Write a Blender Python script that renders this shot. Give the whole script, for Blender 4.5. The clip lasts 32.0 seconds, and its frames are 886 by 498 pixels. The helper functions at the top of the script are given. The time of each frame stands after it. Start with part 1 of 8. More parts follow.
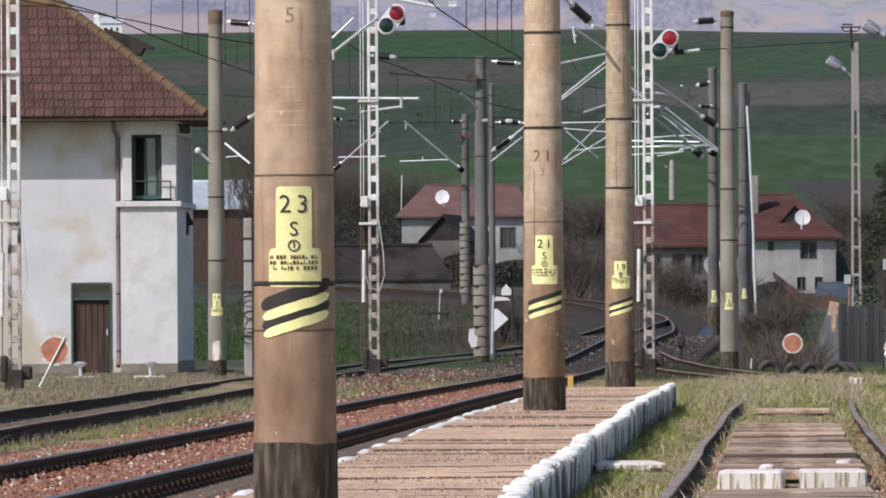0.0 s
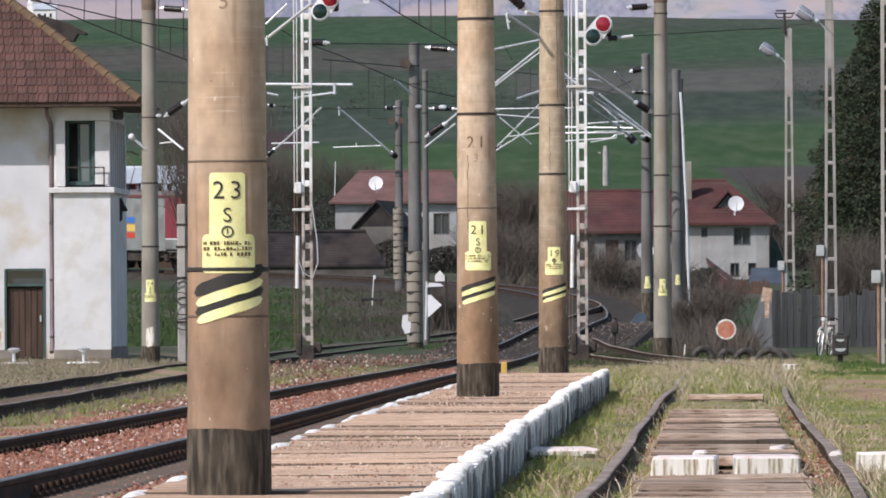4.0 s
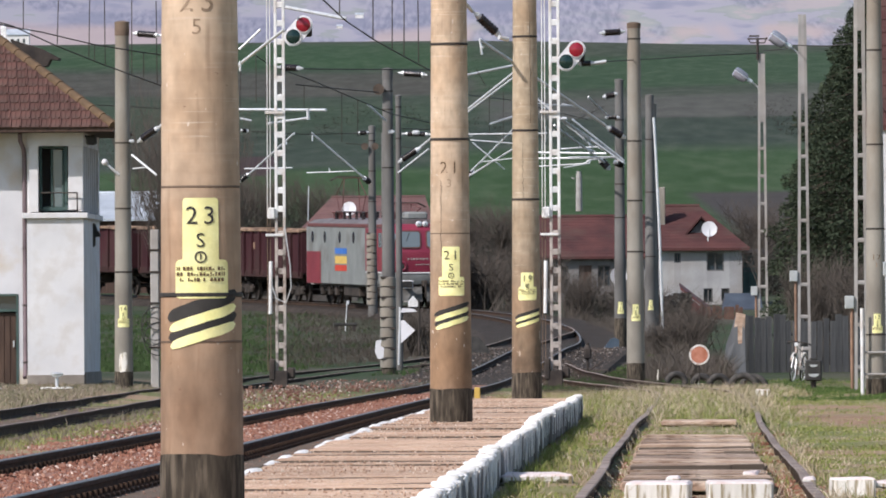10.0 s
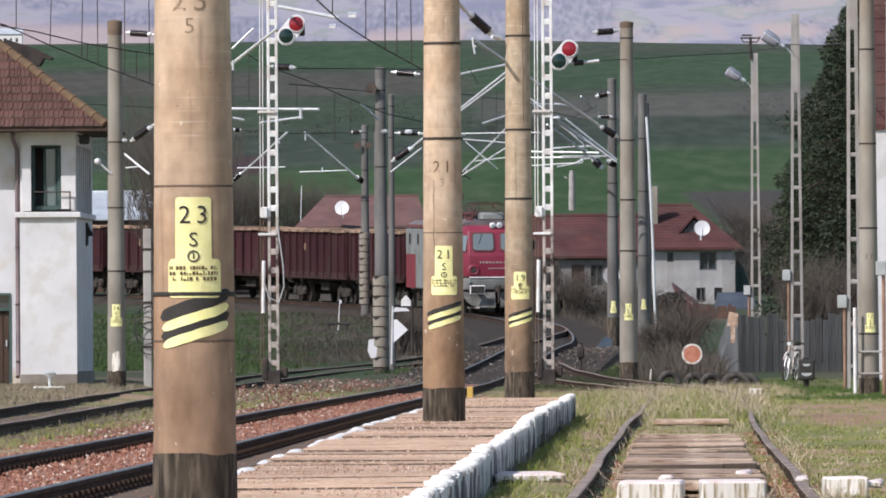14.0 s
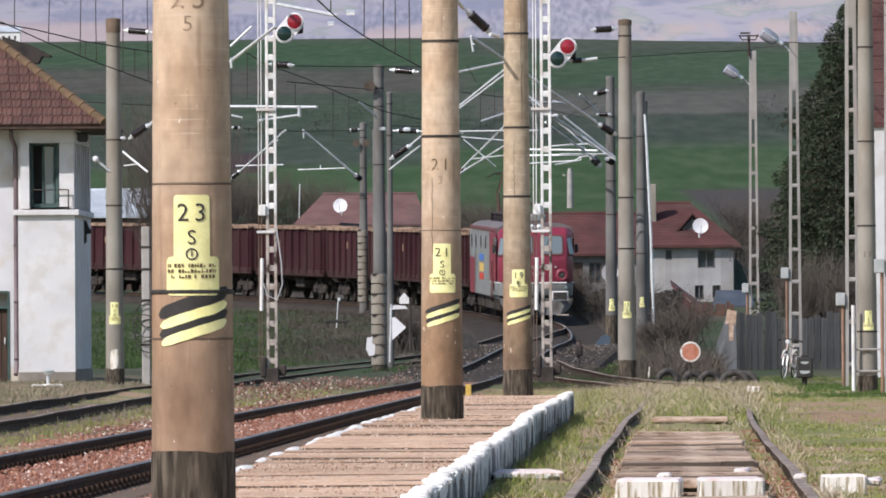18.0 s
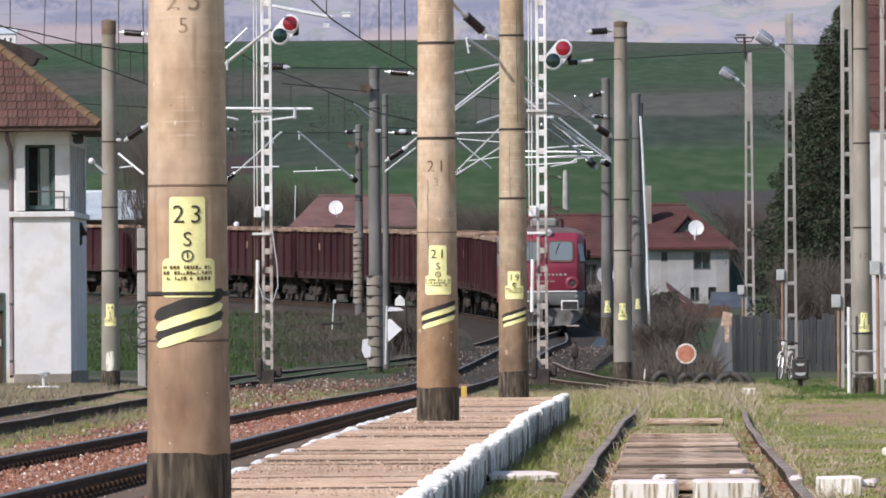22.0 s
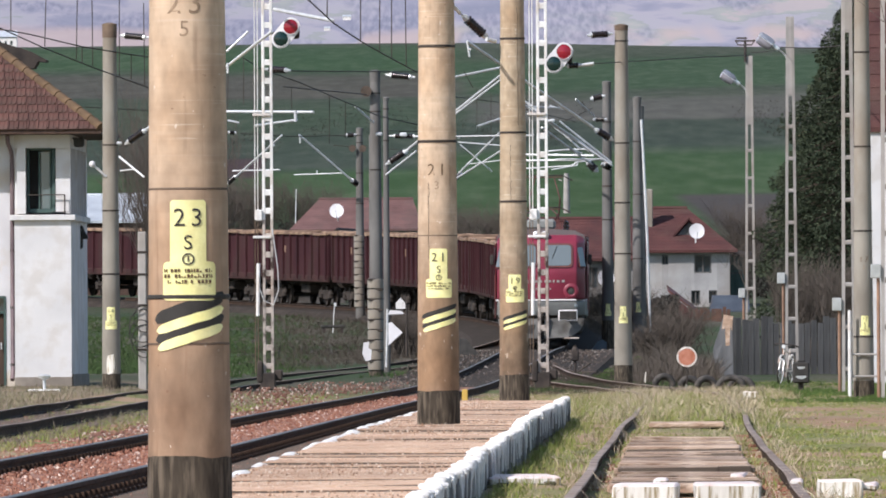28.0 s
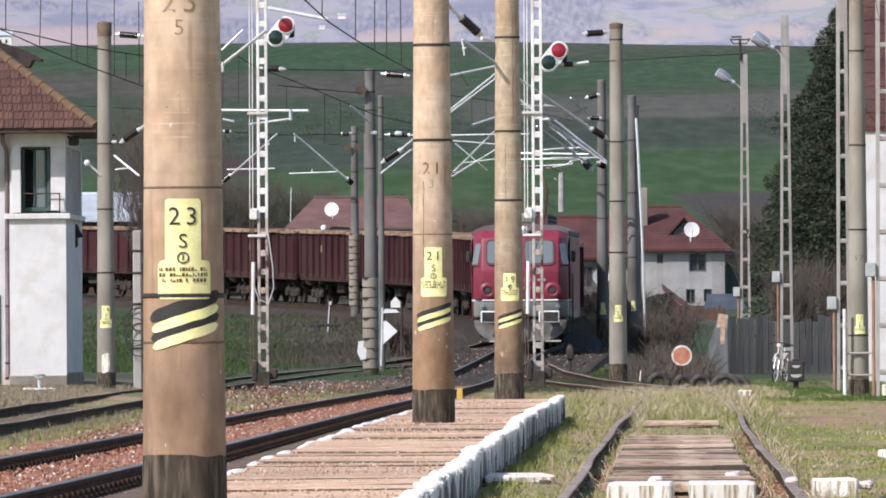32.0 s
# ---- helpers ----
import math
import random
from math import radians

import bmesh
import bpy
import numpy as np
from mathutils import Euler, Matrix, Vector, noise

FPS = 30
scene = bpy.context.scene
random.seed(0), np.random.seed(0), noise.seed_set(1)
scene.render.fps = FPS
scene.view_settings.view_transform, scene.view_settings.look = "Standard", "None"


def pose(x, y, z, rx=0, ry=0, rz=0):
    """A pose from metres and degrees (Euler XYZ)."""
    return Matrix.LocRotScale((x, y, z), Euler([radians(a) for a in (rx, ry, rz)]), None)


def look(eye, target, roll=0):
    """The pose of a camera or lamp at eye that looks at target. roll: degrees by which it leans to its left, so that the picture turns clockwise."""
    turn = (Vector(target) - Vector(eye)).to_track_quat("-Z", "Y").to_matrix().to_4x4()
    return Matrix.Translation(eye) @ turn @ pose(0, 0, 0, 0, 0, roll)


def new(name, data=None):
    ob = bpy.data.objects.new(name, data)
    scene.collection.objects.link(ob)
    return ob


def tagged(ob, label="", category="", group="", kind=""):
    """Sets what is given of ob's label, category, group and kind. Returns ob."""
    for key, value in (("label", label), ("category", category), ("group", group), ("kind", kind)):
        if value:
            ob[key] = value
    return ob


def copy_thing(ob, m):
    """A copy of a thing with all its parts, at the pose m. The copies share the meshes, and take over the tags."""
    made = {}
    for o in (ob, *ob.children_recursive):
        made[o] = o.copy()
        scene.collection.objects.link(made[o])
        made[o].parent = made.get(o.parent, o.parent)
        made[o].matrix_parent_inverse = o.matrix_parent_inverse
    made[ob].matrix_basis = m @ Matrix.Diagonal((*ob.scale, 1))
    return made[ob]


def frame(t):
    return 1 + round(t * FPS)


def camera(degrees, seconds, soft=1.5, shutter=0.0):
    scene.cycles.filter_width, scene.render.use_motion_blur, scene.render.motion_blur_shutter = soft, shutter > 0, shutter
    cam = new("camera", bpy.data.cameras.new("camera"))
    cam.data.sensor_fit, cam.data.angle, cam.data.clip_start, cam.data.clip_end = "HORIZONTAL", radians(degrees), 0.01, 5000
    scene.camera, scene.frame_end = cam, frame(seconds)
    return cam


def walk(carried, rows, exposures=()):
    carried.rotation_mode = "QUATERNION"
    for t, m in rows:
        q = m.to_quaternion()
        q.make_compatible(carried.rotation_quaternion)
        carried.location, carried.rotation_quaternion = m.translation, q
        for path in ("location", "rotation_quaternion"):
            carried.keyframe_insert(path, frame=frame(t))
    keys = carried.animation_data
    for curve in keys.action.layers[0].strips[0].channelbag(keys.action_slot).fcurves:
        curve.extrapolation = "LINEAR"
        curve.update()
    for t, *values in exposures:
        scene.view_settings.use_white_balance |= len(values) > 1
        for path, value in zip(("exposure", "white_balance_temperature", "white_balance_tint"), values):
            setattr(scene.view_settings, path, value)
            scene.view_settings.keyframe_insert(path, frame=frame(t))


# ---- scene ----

# Camera: a long lens on a tripod beside the yard, panning a little by hand.
cam = camera(5.16, 32.0, soft=1.8)
PAN = [  # seconds, yaw, pitch in degrees
    (0, 0.6161, 0.4801),
    (0.5, 0.1918, 0.4018),
    (1, 0.2536, 0.3484),
    (1.5, 0.1151, 0.3772),
    (2, 0.2609, 0.4088),
    (2.5, 0.2487, 0.4351),
    (3, 0.3239, 0.3433),
    (3.5, 0.2919, 0.3618),
    (5.5, 0.0816, 0.4824),
    (6, 0.1122, 0.4968),
    (6.5, 0.1273, 0.5408),
    (7, 0.0879, 0.5241),
    (7.5, 0.1011, 0.5132),
    (8, 0.1121, 0.5155),
    (8.5, 0.1306, 0.5430),
    (9, 0.0911, 0.5373),
    (9.5, 0.0757, 0.5372),
    (10, 0.0724, 0.5438),
    (10.5, 0.0658, 0.5404),
    (11, 0.0494, 0.5359),
    (11.5, 0.0516, 0.5381),
    (12, 0.0516, 0.5425),
    (12.5, 0.0516, 0.5425),
    (13, 0.0461, 0.5425),
    (13.5, 0.0362, 0.5479),
    (14, 0.0307, 0.5391),
    (14.5, 0.0252, 0.5369),
    (16.5, 0.0252, 0.5479),
    (17, 0.0252, 0.5369),
    (17.5, 0.0208, 0.5424),
    (18, 0.0209, 0.5259),
    (18.5, 0.0154, 0.5368),
    (19, -0.0010, 0.5203),
    (19.5, -0.0218, 0.5125),
    (20, 0.0000, 0.5302),
    (20.5, 0.0110, 0.5357),
    (21, 0.0055, 0.5368),
    (21.5, -0.0044, 0.5367),
    (22, -0.0044, 0.5367),
    (22.5, -0.0044, 0.5367),
    (23, 0.0000, 0.5367),
    (23.5, -0.0044, 0.5400),
    (24, -0.0000, 0.5422),
    (24.5, 0.0054, 0.5477),
    (25, 0.0054, 0.5477),
    (25.5, 0.0153, 0.5522),
    (27.5, -0.0001, 0.5477),
    (28, -0.0001, 0.5554),
    (28.5, -0.0507, 0.5672),
    (29, -0.0770, 0.5670),
    (29.5, -0.0804, 0.5889),
    (30, -0.0023, 0.5477),
    (30.5, -0.0187, 0.5476),
    (31, -0.0242, 0.5509),
    (31.5, -0.0242, 0.5476),
    (32, -0.0297, 0.5475),
]
walk(cam, [(t, pose(0, 0, 0.98, 90 + p, 0.35, y)) for t, y, p in PAN], [(0, 0.22), (3, 0.34), (6, 0.39), (12, 0.43), (20, 0.45), (25, 0.49), (28, 0.54), (32, 0.62)])

# Sky and sun: bright spring day, sun behind the camera to its left.
SUN_AZ, SUN_EL = 48.0, 43.0
world = bpy.data.worlds.new("sky")
scene.world = world
world.use_nodes = True
wn = world.node_tree
sky = wn.nodes.new("ShaderNodeTexSky")
sky.sky_type = "NISHITA"
sky.sun_disc = False
sky.sun_elevation = radians(SUN_EL)
sky.sun_rotation = radians(180 + SUN_AZ)
wn.links.new(sky.outputs[0], wn.nodes["Background"].inputs[0])
wn.nodes["Background"].inputs[1].default_value = 0.11
lamp = bpy.data.lights.new("sun", "SUN")
lamp.energy, lamp.angle, lamp.color = 3.5, radians(0.5), (1.0, 0.932, 0.915)
sun = new("sun", lamp)
a, e = radians(SUN_AZ), radians(SUN_EL)
sun.matrix_basis = look((-300 * math.sin(a), -300 * math.cos(a), 300 * math.tan(e)), (0, 0, 0))
scene.view_settings.exposure = 0.45


# ---- mesh and material helpers ----
class Build:
    """Gathers vertices and faces of one mesh."""

    def __init__(self):
        self.v, self.f, self.m = [], [], []
        self.slot = 0

    def add(self, verts, faces):
        n = len(self.v)
        self.v += [tuple(p) for p in verts]
        self.f += [tuple(n + i for i in q) for q in faces]
        self.m += [self.slot] * len(faces)
        return self

    def box(self, c, s, m=None, bevel=0.0):
        """A box of centre c and size s; bevel cuts its upright and level edges."""
        x, y, z = (d / 2 for d in s)
        b = min(bevel, x * 0.9, y * 0.9, z * 0.9)
        if b > 0:
            ring = [(-x + b, -y), (x - b, -y), (x, -y + b), (x, y - b), (x - b, y), (-x + b, y), (-x, y - b), (-x, -y + b)]
            vs = []
            for zz, k in ((-z, b), (-z + b, 0), (z - b, 0), (z, b)):
                for px, py in ring:
                    vs.append((px * (x - k) / x, py * (y - k) / y, zz))
            fs = [tuple(range(7, -1, -1)), tuple(range(24, 32))]
            for r in range(3):
                for i in range(8):
                    j = (i + 1) % 8
                    fs.append((r * 8 + i, r * 8 + j, r * 8 + 8 + j, r * 8 + 8 + i))
        else:
            vs = [(i, j, k) for k in (-z, z) for j in (-y, y) for i in (-x, x)]
            fs = [(0, 2, 3, 1), (4, 5, 7, 6), (0, 1, 5, 4), (2, 6, 7, 3), (0, 4, 6, 2), (1, 3, 7, 5)]
        c = Vector(c)
        vs = [(m @ Vector(p) if m else Vector(p)) + c for p in vs]
        return self.add(vs, fs)

    def tube(self, p0, p1, r0, r1=None, n=8, caps=True):
        p0, p1 = Vector(p0), Vector(p1)
        r1 = r0 if r1 is None else r1
        q = (p1 - p0).to_track_quat("Z", "Y")
        vs = []
        for p, r in ((p0, r0), (p1, r1)):
            for i in range(n):
                a = 2 * math.pi * i / n
                vs.append(p + q @ Vector((r * math.cos(a), r * math.sin(a), 0)))
        fs = [(i, (i + 1) % n, n + (i + 1) % n, n + i) for i in range(n)]
        if caps:
            fs += [tuple(range(n - 1, -1, -1)), tuple(range(n, 2 * n))]
        return self.add(vs, fs)

    def chain(self, pts, r, n=6):
        """A bent tube through the points."""
        pts = [Vector(p) for p in pts]
        whole = (pts[-1] - pts[0]).normalized()
        ref = Vector((0.13, 0.97, 0.2)) if abs(whole.z) > 0.6 else Vector((0.1, 0.05, 1.0))
        vs, fs = [], []
        for k, p in enumerate(pts):
            d = (pts[min(k + 1, len(pts) - 1)] - pts[max(k - 1, 0)]).normalized()
            s = d.cross(ref).normalized()
            u = s.cross(d)
            rr = r[k] if isinstance(r, (list, tuple)) else r
            for i in range(n):
                a = 2 * math.pi * i / n
                vs.append(p + s * (rr * math.cos(a)) + u * (rr * math.sin(a)))
        for k in range(len(pts) - 1):
            for i in range(n):
                j = (i + 1) % n
                fs.append((k * n + i, k * n + j, k * n + n + j, k * n + n + i))
        fs += [tuple(range(n - 1, -1, -1)), tuple(range(len(vs) - n, len(vs)))]
        return self.add(vs, fs)

    def lathe(self, prof, n=16, c=(0, 0, 0), m=None):
        """Turns (radius, height) pairs round the z axis."""
        vs, fs = [], []
        c = Vector(c)
        for r, z in prof:
            for i in range(n):
                a = 2 * math.pi * i / n
                p = Vector((r * math.cos(a), r * math.sin(a), z))
                vs.append((m @ p if m else p) + c)
        for k in range(len(prof) - 1):
            for i in range(n):
                j = (i + 1) % n
                fs.append((k * n + i, k * n + j, k * n + n + j, k * n + n + i))
        fs += [tuple(range(n - 1, -1, -1)), tuple(range(len(vs) - n, len(vs)))]
        return self.add(vs, fs)

    def slab(self, poly, d):
        """A flat polygon given in space, thickened by the vector d."""
        n = len(poly)
        d = Vector(d)
        vs = [Vector(p) for p in poly] + [Vector(p) + d for p in poly]
        fs = [tuple(range(n)), tuple(range(2 * n - 1, n - 1, -1))]
        fs += [((i + 1) % n, i, n + i, n + (i + 1) % n) for i in range(n)]
        return self.add(vs, fs)

    def sweep(self, pts, prof, closed=True):
        """Carries a profile of (sideways, up) pairs along level points."""
        pts = [Vector(p) for p in pts]
        n, vs, fs = len(prof), [], []
        for k, p in enumerate(pts):
            d = pts[min(k + 1, len(pts) - 1)] - pts[max(k - 1, 0)]
            s = Vector((d.y, -d.x, 0)).normalized()
            vs += [p + s * u + Vector((0, 0, w)) for u, w in prof]
        for k in range(len(pts) - 1):
            for i in range(n if closed else n - 1):
                j = (i + 1) % n
                fs.append((k * n + i, k * n + j, k * n + n + j, k * n + n + i))
        if closed:
            fs += [tuple(range(n)), tuple(range(len(vs) - 1, len(vs) - n - 1, -1))]
        return self.add(vs, fs)

    def mesh(self, name, mats, smooth=0.0):
        me = bpy.data.meshes.new(name)
        me.from_pydata(self.v, [], self.f)
        bm = bmesh.new()
        bm.from_mesh(me)
        bmesh.ops.recalc_face_normals(bm, faces=bm.faces)
        bm.to_mesh(me)
        bm.free()
        for m in mats if isinstance(mats, (list, tuple)) else [mats]:
            me.materials.append(m)
        me.polygons.foreach_set("material_index", self.m)
        if smooth:
            me.polygons.foreach_set("use_smooth", [True] * len(me.polygons))
            me.set_sharp_from_angle(angle=radians(smooth))
        return me


def part(name, build, mats, parent=None, label="", smooth=0.0, at=None):
    ob = new(name, build.mesh(name, mats, smooth) if isinstance(build, Build) else build)
    if parent:
        ob.parent = parent
    if at is not None:
        ob.matrix_basis = at
    return tagged(ob, label)


def thing(name, label, category, at=None, group="", kind=""):
    ob = new(name)
    ob.empty_display_size = 0.2
    if at is not None:
        ob.matrix_basis = at
    return tagged(ob, label, category, group, kind)


def single(name, build, mats, label, category, at=None, group="", kind="", smooth=0.0):
    return tagged(part(name, build, mats, None, "", smooth, at), label, category, group, kind)


def surf(name, c1, c2, scale=2.0, rough=0.8, metal=0.0, bump=0.3, fine=40.0, stain=None, stain_scale=0.6, stain_amount=0.5, vary=0.12, depth=0.01, stretch=(1, 1, 1), spec=0.4):
    """A surface of two tones mixed by broad noise, with fine grain, optional stains, a little change from piece to piece, and relief."""
    m = bpy.data.materials.new(name)
    m.use_nodes = True
    t = m.node_tree
    N, Lk = t.nodes.new, t.links.new
    b = t.nodes["Principled BSDF"]
    b.inputs["Metallic"].default_value = metal
    b.inputs["Specular IOR Level"].default_value = spec
    co = N("ShaderNodeTexCoord")
    mp = N("ShaderNodeMapping")
    mp.inputs["Scale"].default_value = stretch
    Lk(co.outputs["Object"], mp.inputs["Vector"])
    n1, n2 = N("ShaderNodeTexNoise"), N("ShaderNodeTexNoise")
    n1.inputs["Scale"].default_value, n1.inputs["Detail"].default_value = scale, 6
    n2.inputs["Scale"].default_value, n2.inputs["Detail"].default_value = fine, 4
    for n in (n1, n2):
        Lk(mp.outputs[0], n.inputs["Vector"])
    r1 = N("ShaderNodeValToRGB")
    r1.color_ramp.elements[0].position, r1.color_ramp.elements[1].position = 0.32, 0.68
    r1.color_ramp.elements[0].color, r1.color_ramp.elements[1].color = (*c1, 1), (*c2, 1)
    Lk(n1.outputs["Fac"], r1.inputs[0])
    col = r1.outputs[0]
    if stain:
        n3 = N("ShaderNodeTexNoise")
        n3.inputs["Scale"].default_value, n3.inputs["Detail"].default_value = stain_scale, 8
        Lk(mp.outputs[0], n3.inputs["Vector"])
        r3 = N("ShaderNodeValToRGB")
        r3.color_ramp.elements[0].position, r3.color_ramp.elements[1].position = 0.48, 0.62
        Lk(n3.outputs["Fac"], r3.inputs[0])
        am = N("ShaderNodeMath")
        am.operation = "MULTIPLY"
        am.inputs[1].default_value = stain_amount
        Lk(r3.outputs[0], am.inputs[0])
        mx = N("ShaderNodeMixRGB")
        mx.inputs[2].default_value = (*stain, 1)
        Lk(am.outputs[0], mx.inputs[0])
        Lk(col, mx.inputs[1])
        col = mx.outputs[0]
    oi = N("ShaderNodeObjectInfo")
    ad = N("ShaderNodeMath")
    ad.operation = "ADD"
    Lk(oi.outputs["Random"], ad.inputs[0])
    Lk(n2.outputs["Fac"], ad.inputs[1])
    mr = N("ShaderNodeMapRange")
    mr.inputs[1].default_value, mr.inputs[2].default_value = 0.0, 2.0
    mr.inputs[3].default_value, mr.inputs[4].default_value = 1 - vary * 1.6, 1 + vary * 1.6
    Lk(ad.outputs[0], mr.inputs[0])
    hs = N("ShaderNodeHueSaturation")
    Lk(mr.outputs[0], hs.inputs["Value"])
    Lk(col, hs.inputs["Color"])
    Lk(hs.outputs[0], b.inputs["Base Color"])
    rr = N("ShaderNodeMapRange")
    rr.inputs[3].default_value, rr.inputs[4].default_value = max(0.02, rough - 0.12), min(1, rough + 0.1)
    Lk(n2.outputs["Fac"], rr.inputs[0])
    Lk(rr.outputs[0], b.inputs["Roughness"])
    if bump:
        bp = N("ShaderNodeBump")
        bp.inputs["Strength"].default_value, bp.inputs["Distance"].default_value = bump, depth
        Lk(n2.outputs["Fac"], bp.inputs["Height"])
        Lk(bp.outputs[0], b.inputs["Normal"])
    return m


def island(name, tones, rough=0.9, translucent=0.0):
    """A surface whose tone changes from one loose piece of the mesh to the next."""
    m = bpy.data.materials.new(name)
    m.use_nodes = True
    t = m.node_tree
    b = t.nodes["Principled BSDF"]
    g = t.nodes.new("ShaderNodeNewGeometry")
    r = t.nodes.new("ShaderNodeValToRGB")
    el = r.color_ramp.elements
    el[0].position, el[0].color = 0, (*tones[0], 1)
    el[1].position, el[1].color = 1, (*tones[-1], 1)
    for i, c in enumerate(tones[1:-1]):
        k = el.new((i + 1) / (len(tones) - 1))
        k.color = (*c, 1)
    t.links.new(g.outputs["Random Per Island"], r.inputs[0])
    t.links.new(r.outputs[0], b.inputs["Base Color"])
    b.inputs["Roughness"].default_value = rough
    b.inputs["Specular IOR Level"].default_value = 0.25
    return m


def glassy(name, tint, rough=0.08):
    m = bpy.data.materials.new(name)
    m.use_nodes = True
    b = m.node_tree.nodes["Principled BSDF"]
    b.inputs["Base Color"].default_value = (*tint, 1)
    b.inputs["Roughness"].default_value = rough
    b.inputs["Specular IOR Level"].default_value = 0.9
    return m


# ---- materials ----
# darker copy of grey_concrete for far poles, cloud shade put into the colour
M_DIMCONC = surf("shade_toned_concrete", (0.10, 0.097, 0.093), (0.185, 0.18, 0.172), 1.5, 0.9, fine=50, stain=(0.085, 0.075, 0.065), stain_scale=0.9, stain_amount=0.6, stretch=(1, 1, 0.4), spec=0.12)
M_CONC = surf("grey_concrete", (0.19, 0.172, 0.145), (0.31, 0.29, 0.25), 1.5, 0.88, fine=50, stain=(0.17, 0.125, 0.085), stain_scale=0.9, stain_amount=0.5, stretch=(1, 1, 0.5))
M_POST = surf("pale_concrete", (0.28, 0.265, 0.25), (0.39, 0.37, 0.35), 2.0, 0.9, fine=50, stain=(0.25, 0.2, 0.15), stain_amount=0.4)
M_TAR = surf("tar_coat", (0.026, 0.022, 0.018), (0.085, 0.07, 0.053), 3.5, 0.85, fine=30, stain=(0.2, 0.165, 0.125), stain_scale=3, stain_amount=0.5, stretch=(8, 8, 1.2), spec=0.12)
M_YELLOW = surf("yellow_paint", (0.86, 0.82, 0.33), (0.92, 0.89, 0.47), 6, 0.6, fine=80, bump=0.1, stain=(0.5, 0.42, 0.15), stain_scale=9, stain_amount=0.25)
M_BLACK = surf("black_paint", (0.032, 0.032, 0.03), (0.06, 0.056, 0.052), 6, 0.6, fine=80, bump=0.1, spec=0.12)
M_IRON = surf("dark_iron", (0.042, 0.037, 0.035), (0.09, 0.074, 0.064), 3, 0.7, 0.3, fine=40, spec=0.12)
M_GALV = surf("galvanised_steel", (0.55, 0.56, 0.57), (0.72, 0.73, 0.74), 3, 0.45, 0.35, fine=60, bump=0.1)
M_INSUL = surf("brown_glaze", (0.012, 0.009, 0.009), (0.03, 0.02, 0.018), 4, 0.25, fine=60, bump=0.05, spec=0.6)
M_WHITE = surf("white_mast_paint", (0.66, 0.66, 0.65), (0.80, 0.80, 0.79), 2, 0.6, fine=50, stain=(0.34, 0.22, 0.14), stain_scale=2.5, stain_amount=0.35)
M_RUSTY = surf("rust_stained_paint", (0.30, 0.24, 0.20), (0.66, 0.62, 0.58), 3, 0.75, fine=40, stain=(0.05, 0.032, 0.026), stain_scale=3, stain_amount=1.0)
M_LIME = surf("limewash", (0.74, 0.73, 0.71), (0.84, 0.83, 0.82), 5, 0.9, fine=40, stain=(0.38, 0.34, 0.26), stain_scale=4, stain_amount=0.45)
M_KERB = surf("streaked_kerb", (0.12, 0.115, 0.108), (0.36, 0.35, 0.345), 3, 0.9, fine=40, stain=(0.18, 0.16, 0.13), stain_scale=7, stain_amount=0.6, stretch=(1, 1, 0.25))
M_RAILSIDE = surf("rail_rust", (0.032, 0.022, 0.017), (0.075, 0.048, 0.034), 2, 0.85, 0.0, fine=40, spec=0.12)
M_RAILTOP = surf("rail_steel", (0.085, 0.078, 0.072), (0.155, 0.145, 0.137), 1.2, 0.5, 0.3, fine=30, bump=0.05)
M_OLDTOP = surf("dull_rail_steel", (0.19, 0.155, 0.135), (0.33, 0.275, 0.245), 1.2, 0.9, 0.0, fine=30, bump=0.1, stain=(0.13, 0.085, 0.06), stain_scale=1.5, stain_amount=0.5, spec=0.1)
# low tones stand in for the shade on the curve's track bed
M_FARBED = surf("dark_track_bed", (0.026, 0.022, 0.019), (0.064, 0.052, 0.043), 2, 0.95, fine=10, bump=1.0, depth=0.04, spec=0.12)
M_DIRTY = surf("drip_stained_limewash", (0.68, 0.65, 0.58), (0.80, 0.77, 0.72), 5, 0.9, fine=40, stain=(0.25, 0.19, 0.09), stain_scale=13, stain_amount=0.95, stretch=(2.4, 0.25, 0.22))
M_PINKTOP = surf("pinkish_worn_limewash", (0.66, 0.56, 0.53), (0.82, 0.77, 0.76), 6, 0.9, fine=40, stain=(0.55, 0.36, 0.3), stain_scale=6, stain_amount=0.6)
M_SCRUB = island("dark_scrub", [(0.034, 0.033, 0.027), (0.044, 0.04, 0.034), (0.038, 0.037, 0.03)])
M_BALLAST = surf("rusty_ballast_bed", (0.18, 0.075, 0.048), (0.33, 0.155, 0.10), 3, 0.95, fine=18, bump=1.0, depth=0.04, stain=(0.3, 0.24, 0.2), stain_scale=5, stain_amount=0.4)
M_STONE = island("ballast_stones", [(0.12, 0.05, 0.033), (0.28, 0.12, 0.078), (0.19, 0.083, 0.054), (0.40, 0.23, 0.16), (0.22, 0.092, 0.06), (0.30, 0.145, 0.10), (0.25, 0.115, 0.078), (0.68, 0.57, 0.49)])
M_PALESTONE = island("pale_stones", [(0.15, 0.075, 0.055), (0.27, 0.15, 0.11), (0.2, 0.095, 0.07), (0.16, 0.10, 0.075), (0.55, 0.46, 0.4), (0.24, 0.13, 0.10), (0.17, 0.085, 0.065), (0.22, 0.13, 0.10)])
M_SLEEPER = surf("sleeper_wood", (0.075, 0.055, 0.042), (0.15, 0.115, 0.09), 4, 0.9, fine=30, stretch=(0.25, 3, 3))
